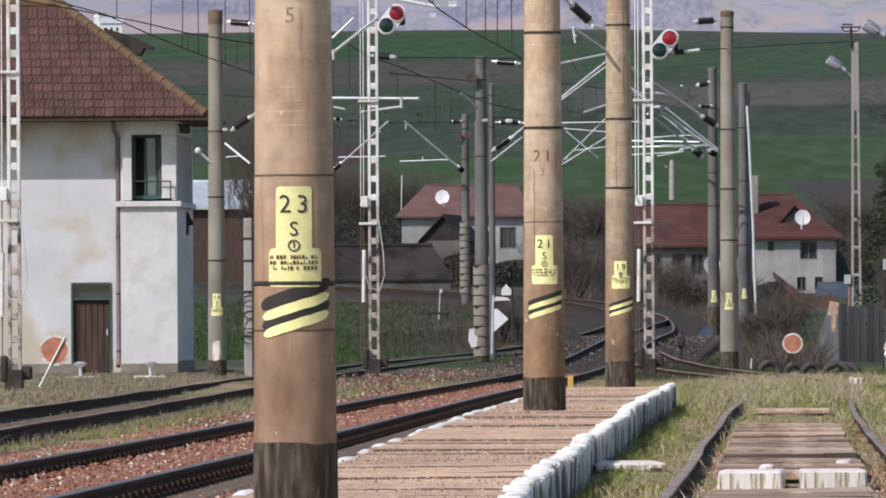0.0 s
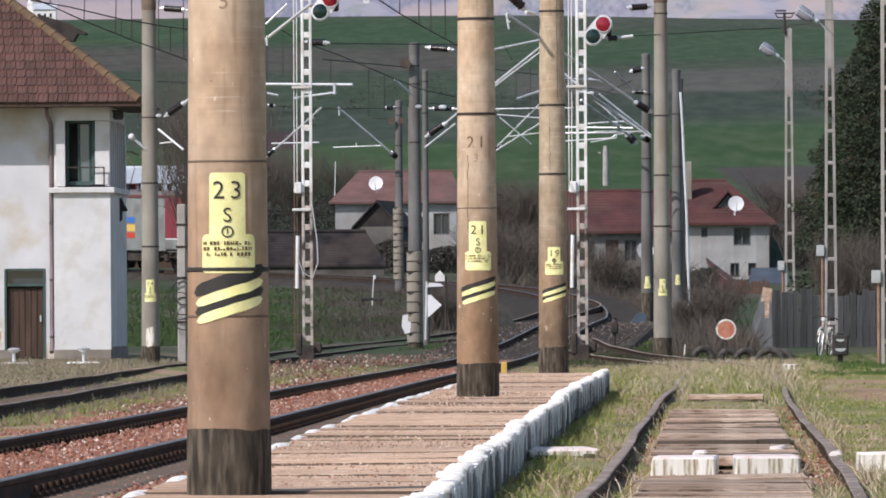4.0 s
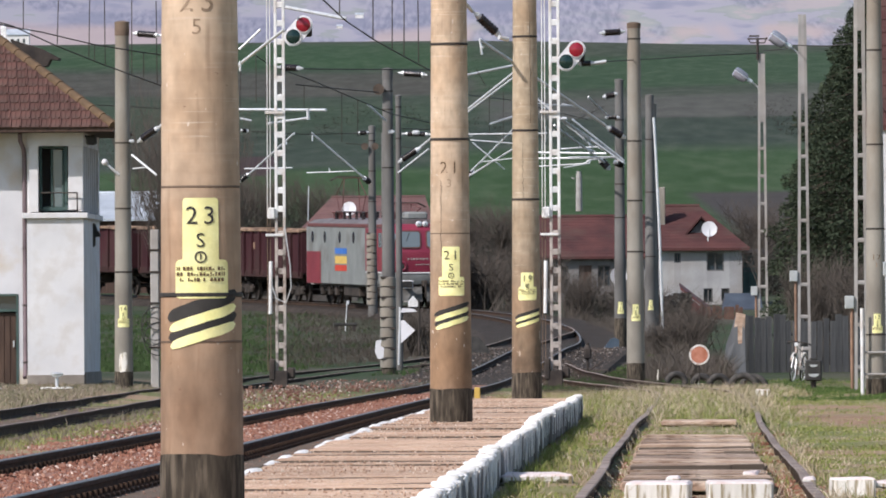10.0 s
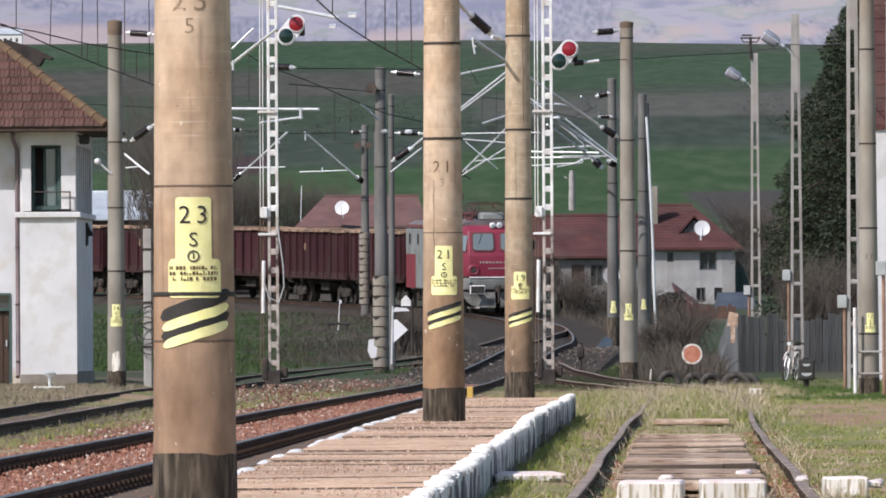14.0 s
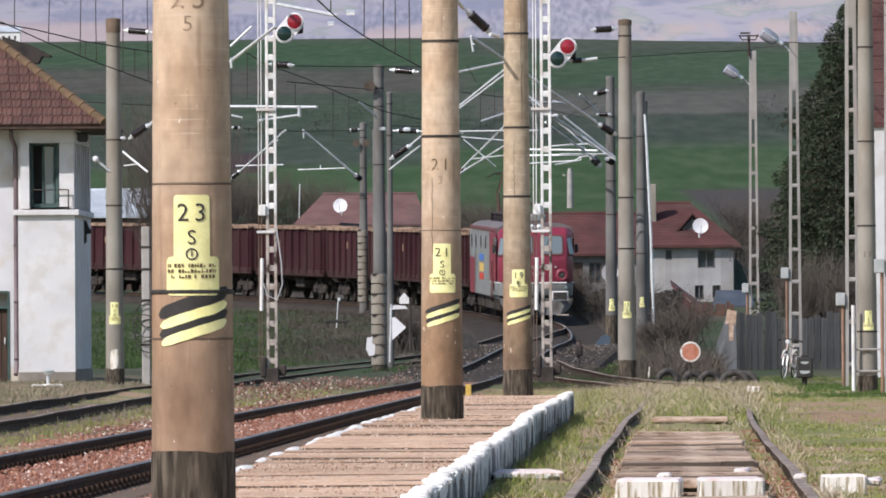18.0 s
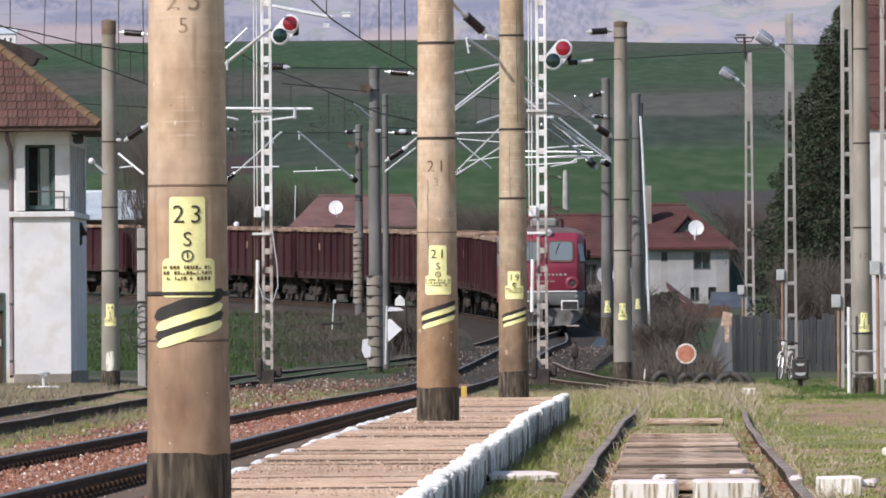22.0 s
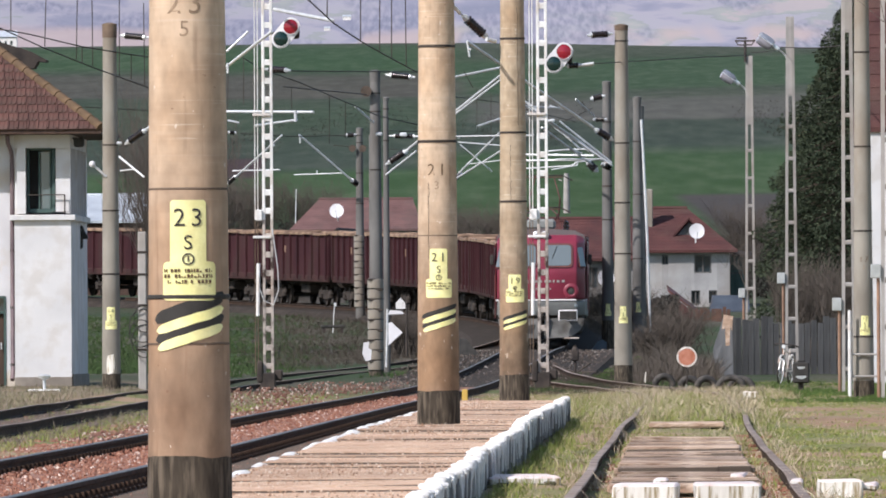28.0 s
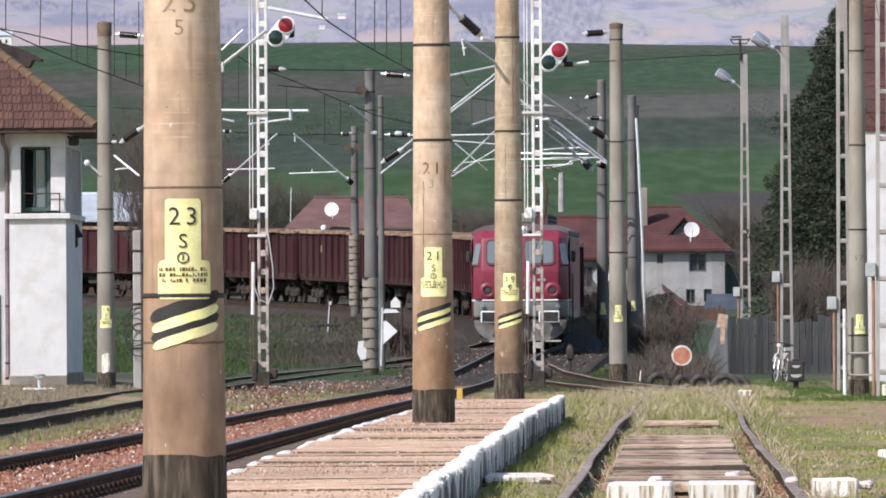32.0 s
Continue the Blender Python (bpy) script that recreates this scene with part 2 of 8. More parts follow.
M_PLANK = surf("weathered_plank", (0.36, 0.213, 0.133), (0.58, 0.39, 0.265), 1.5, 0.9, fine=14, stain=(0.72, 0.57, 0.44), stain_scale=9.0, stain_amount=0.55, stretch=(1.3, 2.2, 3), vary=0.24, bump=1.0, depth=0.025)
M_OLDBOARD = surf("rotten_board", (0.21, 0.135, 0.092), (0.45, 0.325, 0.235), 1.6, 0.92, fine=9, stain=(0.56, 0.45, 0.36), stain_scale=2.4, stain_amount=0.6, stretch=(1.3, 2.6, 3), vary=0.36, bump=1.0, depth=0.03)
M_PLASTER = surf("stained_plaster", (0.53, 0.53, 0.55), (0.65, 0.65, 0.67), 0.8, 0.9, fine=30, stain=(0.48, 0.40, 0.29), stain_scale=0.7, stain_amount=0.8, vary=0.05)
M_PLASTER2 = surf("white_plaster", (0.55, 0.55, 0.56), (0.68, 0.675, 0.68), 0.8, 0.9, fine=30, stain=(0.46, 0.42, 0.38), stain_scale=1.7, stain_amount=0.45, vary=0.05)
M_PLINTH = surf("damp_plinth", (0.16, 0.14, 0.12), (0.26, 0.23, 0.2), 2, 0.9, fine=30)
M_TILE = surf("clay_roof_tile", (0.07, 0.034, 0.028), (0.135, 0.058, 0.045), 0.7, 0.85, fine=25, stain=(0.075, 0.05, 0.04), stain_scale=0.9, stain_amount=0.75, vary=0.3)
M_MOSS = surf("mossy_ridge_tile", (0.08, 0.052, 0.03), (0.15, 0.095, 0.052), 2, 0.9, fine=25, vary=0.15)
M_FADED = surf("worn_stencil_paint", (0.17, 0.12, 0.08), (0.36, 0.26, 0.175), 14, 0.9, fine=40)
M_CAP = surf("rusty_cap", (0.095, 0.066, 0.047), (0.175, 0.125, 0.09), 3, 0.9, fine=30)
M_PALETILE = surf("faded_roof_tile", (0.11, 0.063, 0.06), (0.165, 0.095, 0.088), 0.8, 0.9, fine=9, bump=0.8, depth=0.05, stain=(0.10, 0.075, 0.07), stain_scale=0.5, stain_amount=0.5, spec=0.12)
M_FARTILE = surf("far_roof_tile", (0.058, 0.029, 0.029), (0.098, 0.043, 0.04), 0.8, 0.9, fine=9, bump=0.8, depth=0.05, stain=(0.09, 0.06, 0.05), stain_scale=0.5, stain_amount=0.5, spec=0.12)
M_FARWALL = surf("far_plaster", (0.27, 0.268, 0.268), (0.40, 0.398, 0.398), 0.6, 0.9, fine=10, stain=(0.25, 0.22, 0.19), stain_scale=0.4, stain_amount=0.6)
M_WOOD = surf("dark_brown_boards", (0.045, 0.025, 0.018), (0.085, 0.05, 0.035), 3, 0.7, fine=30, stretch=(4, 4, 0.4))
M_TARROOF = surf("tarred_roof_felt", (0.022, 0.02, 0.022), (0.05, 0.043, 0.042), 1.2, 0.9, fine=12, stain=(0.07, 0.055, 0.048), stain_scale=0.8, stain_amount=0.5, spec=0.12)
M_SHEDWALL = surf("grimy_shed_plaster", (0.085, 0.078, 0.072), (0.15, 0.14, 0.13), 0.9, 0.92, fine=12, stain=(0.06, 0.05, 0.042), stain_scale=0.7, stain_amount=0.6, spec=0.12)
M_GREYWALL = surf("grey_plaster", (0.16, 0.155, 0.15), (0.26, 0.255, 0.25), 0.7, 0.92, fine=10, stain=(0.11, 0.095, 0.085), stain_scale=0.5, stain_amount=0.6, spec=0.12)
M_GREYWOOD = surf("grey_boards", (0.062, 0.062, 0.063), (0.155, 0.152, 0.15), 1.5, 0.9, fine=30, stretch=(4, 4, 0.4), vary=0.3, spec=0.12)
M_TIN = surf("tin_sheet", (0.48, 0.52, 0.56), (0.62, 0.66, 0.70), 1.0, 0.5, 0.4, fine=12, bump=0.15)
M_GLASS = glassy("window_glass", (0.03, 0.045, 0.055), 0.06)
M_BOXGLASS = glassy("milky_glass", (0.12, 0.16, 0.17), 0.15)
M_CABGLASS = glassy("cab_glass", (0.15, 0.18, 0.19), 0.12)
M_FRAME = surf("green_window_frame", (0.03, 0.06, 0.055), (0.06, 0.10, 0.09), 3, 0.6, fine=40)
M_PIPE = surf("purple_brown_pipe", (0.12, 0.09, 0.10), (0.20, 0.15, 0.16), 2, 0.6, 0.2, fine=30)
M_RED = surf("signal_red_lens", (0.22, 0.008, 0.02), (0.30, 0.015, 0.03), 9, 0.2, fine=50, bump=0.02, vary=0.02, spec=0.6)
M_GREEN = surf("dark_green_lens", (0.004, 0.02, 0.018), (0.008, 0.03, 0.026), 9, 0.2, fine=50, bump=0.02, vary=0.02, spec=0.6)
M_RIM = surf("flaking_rim", (0.50, 0.48, 0.44), (0.70, 0.68, 0.65), 9, 0.7, fine=60, stain=(0.34, 0.18, 0.12), stain_scale=8, stain_amount=0.7)
M_DISC = surf("faded_red_disc", (0.34, 0.11, 0.06), (0.50, 0.22, 0.15), 6, 0.7, fine=40)
M_LOCORED = surf("cherry_red_enamel", (0.17, 0.018, 0.04), (0.235, 0.03, 0.056), 1.2, 0.45, fine=20, bump=0.05, stain=(0.16, 0.03, 0.04), stain_scale=0.9, stain_amount=0.35, vary=0.03)
M_LOCOSCARLET = surf("scarlet_enamel", (0.165, 0.018, 0.03), (0.225, 0.027, 0.04), 1.2, 0.45, fine=20, bump=0.05, stain=(0.2, 0.03, 0.03), stain_scale=0.9, stain_amount=0.35, vary=0.03)
M_APRON = surf("grimy_apron", (0.085, 0.085, 0.083), (0.17, 0.168, 0.16), 2.0, 0.6, fine=20, stain=(0.05, 0.042, 0.035), stain_scale=1.6, stain_amount=0.6, spec=0.12)
M_LOCOGREY = surf("grey_enamel", (0.17, 0.18, 0.175), (0.25, 0.26, 0.25), 0.8, 0.5, fine=20, bump=0.05, stain=(0.11, 0.10, 0.09), stain_scale=0.9, stain_amount=0.55, vary=0.03)
M_LOCOROOF = surf("sooty_roof", (0.10, 0.085, 0.085), (0.17, 0.15, 0.15), 1.2, 0.7, fine=15)
M_MAROON = surf("maroon_edge", (0.09, 0.03, 0.03), (0.14, 0.05, 0.045), 2, 0.7, fine=20)
M_WAGONLOW = surf("grimy_sole_bar", (0.03, 0.018, 0.017), (0.062, 0.03, 0.028), 1.4, 0.85, fine=14, spec=0.12)
M_WAGON = surf("oxide_red_wagon_paint", (0.033, 0.0125, 0.0155), (0.066, 0.0235, 0.027), 0.9, 0.85, fine=14, stain=(0.042, 0.026, 0.024), stain_scale=0.9, stain_amount=0.7, vary=0.2, stretch=(1, 1, 0.4), spec=0.12)
M_WAGONTOP = surf("worn_top_rail", (0.13, 0.08, 0.055), (0.36, 0.24, 0.16), 1.2, 0.8, fine=14, vary=0.1)
M_BOGIE = surf("brake_dust_black", (0.028, 0.025, 0.023), (0.07, 0.058, 0.05), 2, 0.85, fine=14, spec=0.12)
M_PALEPAINT = surf("pale_marking_paint", (0.6, 0.58, 0.58), (0.7, 0.68, 0.68), 5, 0.6, fine=30, bump=0.02)
M_BLUE = surf("blue_paint", (0.03, 0.12, 0.4), (0.05, 0.16, 0.48), 3, 0.5, fine=30, bump=0.02)
M_AMBER = surf("ochre_yellow_paint", (0.55, 0.36, 0.08), (0.65, 0.45, 0.12), 3, 0.5, fine=30, bump=0.02)
M_SCAR = surf("flat_red_paint", (0.5, 0.04, 0.02), (0.6, 0.06, 0.03), 3, 0.5, fine=30, bump=0.02)
M_VERGE = island("lush_grass", [(0.052, 0.095, 0.022), (0.078, 0.128, 0.03), (0.064, 0.11, 0.027), (0.11, 0.14, 0.048)])
M_GRASS = island("spring_grass", [(0.15, 0.2, 0.04), (0.205, 0.262, 0.055), (0.29, 0.275, 0.11), (0.17, 0.215, 0.045), (0.36, 0.31, 0.15), (0.24, 0.255, 0.085)])
M_DULLDRY = island("dull_dry_grass", [(0.23, 0.185, 0.14), (0.33, 0.27, 0.21), (0.17, 0.16, 0.09), (0.27, 0.21, 0.18), (0.13, 0.15, 0.06)])
M_LEFTBED = surf("rusty_old_bed", (0.085, 0.045, 0.034), (0.17, 0.09, 0.066), 2.5, 0.95, fine=16, bump=1.0, depth=0.04, stain=(0.2, 0.17, 0.13), stain_scale=3, stain_amount=0.4)
M_CONDUIT = surf("rust_orange_conduit", (0.19, 0.11, 0.072), (0.31, 0.19, 0.13), 3, 0.75, fine=30)
M_DRY = island("dry_grass", [(0.46, 0.365, 0.25), (0.60, 0.49, 0.36), (0.28, 0.21, 0.14), (0.22, 0.22, 0.095), (0.38, 0.29, 0.225), (0.66, 0.57, 0.44)])
M_TWIG = island("bare_twigs", [(0.055, 0.047, 0.04), (0.095, 0.08, 0.068), (0.072, 0.06, 0.05)])
# darker than spring_grass, with the bank's shade put into the tones
M_BANK = island("shade_toned_grass", [(0.038, 0.07, 0.022), (0.048, 0.09, 0.026), (0.055, 0.075, 0.03), (0.042, 0.08, 0.024)])
M_BRUSH = island("grey_brown_brush", [(0.09, 0.075, 0.062), (0.13, 0.108, 0.092), (0.075, 0.063, 0.054), (0.11, 0.098, 0.074)])
M_STALK = island("withered_stalks", [(0.06, 0.05, 0.04), (0.085, 0.07, 0.055), (0.05, 0.044, 0.035)])
M_BARK = surf("bark", (0.06, 0.045, 0.035), (0.12, 0.09, 0.07), 4, 0.95, fine=25)
M_NEEDLE = island("spruce_needles", [(0.024, 0.036, 0.021), (0.036, 0.05, 0.028), (0.058, 0.073, 0.04), (0.028, 0.04, 0.024), (0.046, 0.058, 0.035)])
M_DISH = surf("dish_enamel", (0.68, 0.67, 0.69), (0.76, 0.75, 0.77), 3, 0.5, fine=20, bump=0.02)
M_LAMPHEAD = surf("lamp_shell", (0.42, 0.44, 0.44), (0.55, 0.57, 0.57), 4, 0.35, 0.3, fine=40, bump=0.05)
M_LAMPSHELL = surf("lamp_shell_paint", (0.34, 0.35, 0.38), (0.46, 0.47, 0.5), 4, 0.22, 0.5, fine=40, bump=0.03)
M_BOWL = glassy("lamp_bowl", (0.34, 0.33, 0.37), 0.12)
M_LAMPGLASS = glassy("lamp_cover", (0.8, 0.85, 0.86), 0.1)
M_TYRE = surf("old_tyre", (0.022, 0.021, 0.02), (0.07, 0.064, 0.058), 4, 0.75, fine=30, stain=(0.16, 0.14, 0.12), stain_scale=7, stain_amount=0.3, spec=0.3)


def terrain_material():
    """Grass, bare soil and worn paths near by; strips of field on the hill."""
    m = bpy.data.materials.new("ground_and_fields")
    m.use_nodes = True
    t = m.node_tree
    N, Lk = t.nodes.new, t.links.new
    b = t.nodes["Principled BSDF"]
    b.inputs["Roughness"].default_value = 0.95
    b.inputs["Specular IOR Level"].default_value = 0.15
    co = N("ShaderNodeTexCoord")

    def noise_fac(scale, detail=6, stretch=None):
        n = N("ShaderNodeTexNoise")
        n.inputs["Scale"].default_value, n.inputs["Detail"].default_value = scale, detail
        if stretch:
            mp = N("ShaderNodeMapping")
            mp.inputs["Scale"].default_value = stretch
            Lk(co.outputs["Object"], mp.inputs[0])
            Lk(mp.outputs[0], n.inputs["Vector"])
        else:
            Lk(co.outputs["Object"], n.inputs["Vector"])
        return n.outputs["Fac"]

    def ramp(fac, stops):
        r = N("ShaderNodeValToRGB")
        el = r.color_ramp.elements
        el[0].position, el[0].color = stops[0][0], (*stops[0][1], 1)
        el[1].position, el[1].color = stops[-1][0], (*stops[-1][1], 1)
        for p, c in stops[1:-1]:
            k = el.new(p)
            k.color = (*c, 1)
        Lk(fac, r.inputs[0])
        return r.outputs[0]

    def mix(fac, c1, c2):
        x = N("ShaderNodeMixRGB")
        if isinstance(fac, float):
            x.inputs[0].default_value = fac
        else:
            Lk(fac, x.inputs[0])
        Lk(c1, x.inputs[1])
        Lk(c2, x.inputs[2])
        return x.outputs[0]

    near = ramp(noise_fac(0.35, 9, (1, 0.35, 1)), [(0.34, (0.125, 0.18, 0.05)), (0.46, (0.20, 0.215, 0.085)), (0.53, (0.31, 0.25, 0.15)), (0.64, (0.37, 0.25, 0.165))])
    grain = ramp(noise_fac(14, 5), [(0.3, (0.10, 0.078, 0.045)), (0.7, (0.28, 0.21, 0.13))])
    near = mix(0.35, near, grain)
    sep = N("ShaderNodeSeparateXYZ")
    Lk(co.outputs["Object"], sep.inputs[0])

    def gate(fac, lo, hi, amount=1.0):
        r = N("ShaderNodeMapRange")
        r.inputs[1].default_value, r.inputs[2].default_value, r.inputs[4].default_value = lo, hi, amount
        Lk(fac, r.inputs[0])
        return r.outputs[0]

    def times(a_, b_):
        q = N("ShaderNodeMath")
        q.operation = "MULTIPLY"
        Lk(a_, q.inputs[0])
        Lk(b_, q.inputs[1])
        return q.outputs[0]

    # trodden earth across the yard
    trodden = times(times(gate(sep.outputs["Y"], 114.0, 122.0), gate(sep.outputs["Y"], 168.0, 158.0)), times(gate(sep.outputs["X"], 4.3, 5.0), gate(noise_fac(0.5, 8, (1, 0.3, 1)), 0.40, 0.60)))
    earth = ramp(noise_fac(3.0, 8), [(0.3, (0.22, 0.135, 0.082)), (0.7, (0.38, 0.26, 0.175))])
    near = mix(trodden, near, earth)
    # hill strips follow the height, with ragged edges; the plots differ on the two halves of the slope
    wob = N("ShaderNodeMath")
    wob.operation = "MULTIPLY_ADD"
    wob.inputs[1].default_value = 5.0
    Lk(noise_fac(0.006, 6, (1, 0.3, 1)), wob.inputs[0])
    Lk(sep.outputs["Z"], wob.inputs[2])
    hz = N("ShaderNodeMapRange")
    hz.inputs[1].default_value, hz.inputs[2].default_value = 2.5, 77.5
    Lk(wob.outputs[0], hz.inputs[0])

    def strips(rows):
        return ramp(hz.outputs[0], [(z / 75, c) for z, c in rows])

    # strip tones are darkened for cloud shade and some blued for haze
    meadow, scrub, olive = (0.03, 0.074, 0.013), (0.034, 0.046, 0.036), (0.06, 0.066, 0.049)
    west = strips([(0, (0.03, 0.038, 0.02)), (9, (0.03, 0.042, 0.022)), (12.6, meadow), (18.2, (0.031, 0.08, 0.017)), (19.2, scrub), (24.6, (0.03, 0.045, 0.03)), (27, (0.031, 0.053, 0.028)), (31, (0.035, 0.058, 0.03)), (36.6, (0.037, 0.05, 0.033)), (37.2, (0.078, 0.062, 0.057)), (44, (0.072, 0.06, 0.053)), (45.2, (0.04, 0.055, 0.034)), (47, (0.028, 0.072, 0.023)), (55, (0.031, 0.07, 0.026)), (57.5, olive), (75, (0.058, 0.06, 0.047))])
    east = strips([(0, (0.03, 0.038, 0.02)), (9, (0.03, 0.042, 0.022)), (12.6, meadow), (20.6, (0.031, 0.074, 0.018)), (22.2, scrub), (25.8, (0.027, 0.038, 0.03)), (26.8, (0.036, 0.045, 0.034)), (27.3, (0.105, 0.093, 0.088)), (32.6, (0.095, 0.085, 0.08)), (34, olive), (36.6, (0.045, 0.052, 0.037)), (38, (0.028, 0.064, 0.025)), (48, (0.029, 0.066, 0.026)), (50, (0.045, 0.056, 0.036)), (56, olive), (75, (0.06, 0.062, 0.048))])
    wx = N("ShaderNodeMath")
    wx.operation = "MULTIPLY_ADD"
    wx.inputs[1].default_value = 26.0
    Lk(noise_fac(0.02, 5, (1, 0.3, 1)), wx.inputs[0])
    Lk(sep.outputs["X"], wx.inputs[2])
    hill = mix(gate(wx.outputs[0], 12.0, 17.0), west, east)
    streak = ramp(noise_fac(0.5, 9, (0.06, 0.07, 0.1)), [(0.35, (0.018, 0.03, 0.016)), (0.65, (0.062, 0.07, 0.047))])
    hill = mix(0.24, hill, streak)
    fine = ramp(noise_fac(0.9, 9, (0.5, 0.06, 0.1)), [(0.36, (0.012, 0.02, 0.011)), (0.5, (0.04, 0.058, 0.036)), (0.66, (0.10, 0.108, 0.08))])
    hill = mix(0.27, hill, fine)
    soil = ramp(noise_fac(0.3, 7, (0.3, 1, 1)), [(0.3, (0.04, 0.022, 0.025)), (0.7, (0.056, 0.031, 0.034))])
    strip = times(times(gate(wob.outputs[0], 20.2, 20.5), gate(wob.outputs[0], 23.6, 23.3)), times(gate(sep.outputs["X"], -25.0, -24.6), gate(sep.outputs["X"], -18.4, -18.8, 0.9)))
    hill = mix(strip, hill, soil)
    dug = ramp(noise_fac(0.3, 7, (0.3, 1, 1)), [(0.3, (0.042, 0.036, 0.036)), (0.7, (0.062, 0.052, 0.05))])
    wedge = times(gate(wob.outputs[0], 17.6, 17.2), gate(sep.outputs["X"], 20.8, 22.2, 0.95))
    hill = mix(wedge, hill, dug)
    mid = ramp(noise_fac(0.22, 8, (1, 0.3, 1)), [(0.35, (0.036, 0.056, 0.026)), (0.5, (0.056, 0.062, 0.038)), (0.65, (0.09, 0.08, 0.062))])
    mid_y = N("ShaderNodeMapRange")
    mid_y.inputs[1].default_value, mid_y.inputs[2].default_value = 200, 245
    Lk(sep.outputs["Y"], mid_y.inputs[0])
    near = mix(mid_y.outputs[0], near, mid)
    far = N("ShaderNodeMapRange")
    far.inputs[1].default_value, far.inputs[2].default_value = 420, 700
    Lk(sep.outputs["Y"], far.inputs[0])
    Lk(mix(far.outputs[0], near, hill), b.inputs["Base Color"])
    bp = N("ShaderNodeBump")
    bp.inputs["Strength"].default_value, bp.inputs["Distance"].default_value = 0.7, 0.06
    Lk(noise_fac(9, 6), bp.inputs["Height"])
    Lk(bp.outputs[0], b.inputs["Normal"])
    return m


def spun_concrete(name, low_dark, low_light, top_dark=(0.52, 0.375, 0.25), top_light=(0.65, 0.52, 0.385)):
    """Pole concrete: faint rings from spinning, ochre above and rust-brown with brake dust below, pale scratches and dark runs."""
    m = bpy.data.materials.new(name)
    m.use_nodes = True
    t = m.node_tree
    N, Lk = t.nodes.new, t.links.new
    b = t.nodes["Principled BSDF"]
    b.inputs["Roughness"].default_value = 0.82
    b.inputs["Specular IOR Level"].default_value = 0.3
    co = N("ShaderNodeTexCoord")
    sep = N("ShaderNodeSeparateXYZ")
    Lk(co.outputs["Object"], sep.inputs[0])

    def tex(scale, stretch, detail=6, tilt=0.0):
        mp = N("ShaderNodeMapping")
        mp.inputs["Scale"].default_value = stretch
        mp.inputs["Rotation"].default_value = (0, tilt, 0)
        oi = N("ShaderNodeObjectInfo")
        Lk(co.outputs["Object"], mp.inputs[0])
        mul = N("ShaderNodeMath")
        mul.operation = "MULTIPLY"
        mul.inputs[1].default_value = 30.0
        Lk(oi.outputs["Random"], mul.inputs[0])
        n = N("ShaderNodeTexNoise")
        n.noise_dimensions = "4D"
        n.inputs["Scale"].default_value, n.inputs["Detail"].default_value = scale, detail
        Lk(mp.outputs[0], n.inputs["Vector"])
        Lk(mul.outputs[0], n.inputs["W"])
        return n.outputs["Fac"]

    def band(fac, lo, hi):
        r = N("ShaderNodeMapRange")
        r.inputs[1].default_value, r.inputs[2].default_value = lo, hi
        Lk(fac, r.inputs[0])
        return r.outputs[0]

    def mix(fac, c1, c2):
        x = N("ShaderNodeMixRGB")
        Lk(fac, x.inputs[0])
        for i, c in ((1, c1), (2, c2)):
            if isinstance(c, tuple):
                x.inputs[i].default_value = (*c, 1)
            else:
                Lk(c, x.inputs[i])
        return x.outputs[0]

    def scaled(fac, k):
        q = N("ShaderNodeMath")
        q.operation = "MULTIPLY"
        q.inputs[1].default_value = k
        Lk(fac, q.inputs[0])
        return q.outputs[0]

    wob = N("ShaderNodeMath")
    wob.operation = "MULTIPLY_ADD"
    wob.inputs[1].default_value = 1.6
    Lk(tex(1.4, (1, 1, 0.6)), wob.inputs[0])
    Lk(sep.outputs["Z"], wob.inputs[2])
    upper = mix(band(tex(2.5, (1, 1, 1)), 0.35, 0.65), top_dark, top_light)
    lower = mix(band(tex(3.2, (1, 1, 0.4), 8), 0.4, 0.6), low_dark, low_light)
    col = mix(band(wob.outputs[0], 1.3, 3.6), lower, upper)
    col = mix(scaled(band(tex(2.2, (1, 1, 8), 4), 0.47, 0.7), 0.2), col, (0.27, 0.165, 0.10))
    col = mix(scaled(band(tex(1.3, (1, 1, 0.7), 7), 0.50, 0.64), 0.5), col, (0.33, 0.20, 0.11))
    col = mix(scaled(band(tex(5, (5, 5, 0.35), 4), 0.58, 0.72), 0.4), col, (0.20, 0.12, 0.075))
    scr = N("ShaderNodeMath")
    scr.operation = "MULTIPLY"
    Lk(scaled(band(tex(1.7, (1.0, 1.0, 26), 4), 0.60, 0.68), 0.14), scr.inputs[0])
    Lk(band(sep.outputs["Z"], 1.5, 2.3), scr.inputs[1])
    col = mix(scr.outputs[0], col, (0.70, 0.62, 0.52))
    # pale scrapes, thin and a little slanted, in groups
    thin = N("ShaderNodeMath")
    thin.operation = "MULTIPLY"
    Lk(scaled(band(tex(2.6, (0.8, 0.8, 34), 2, 0.05), 0.61, 0.66), 0.3), thin.inputs[0])
    patchy = N("ShaderNodeMath")
    patchy.operation = "MULTIPLY"
    Lk(band(tex(1.6, (1.0, 1.0, 1.6), 3), 0.46, 0.56), patchy.inputs[0])
    Lk(band(sep.outputs["Z"], 1.5, 1.9), patchy.inputs[1])
    Lk(patchy.outputs[0], thin.inputs[1])
    col = mix(thin.outputs[0], col, (0.80, 0.72, 0.60))
    col = mix(scaled(band(tex(26, (1, 1, 0.6), 2), 0.70, 0.72), 0.6), col, (0.76, 0.68, 0.58))
    col = mix(scaled(band(tex(34, (1, 1, 1.2), 2), 0.72, 0.74), 0.6), col, (0.16, 0.08, 0.05))
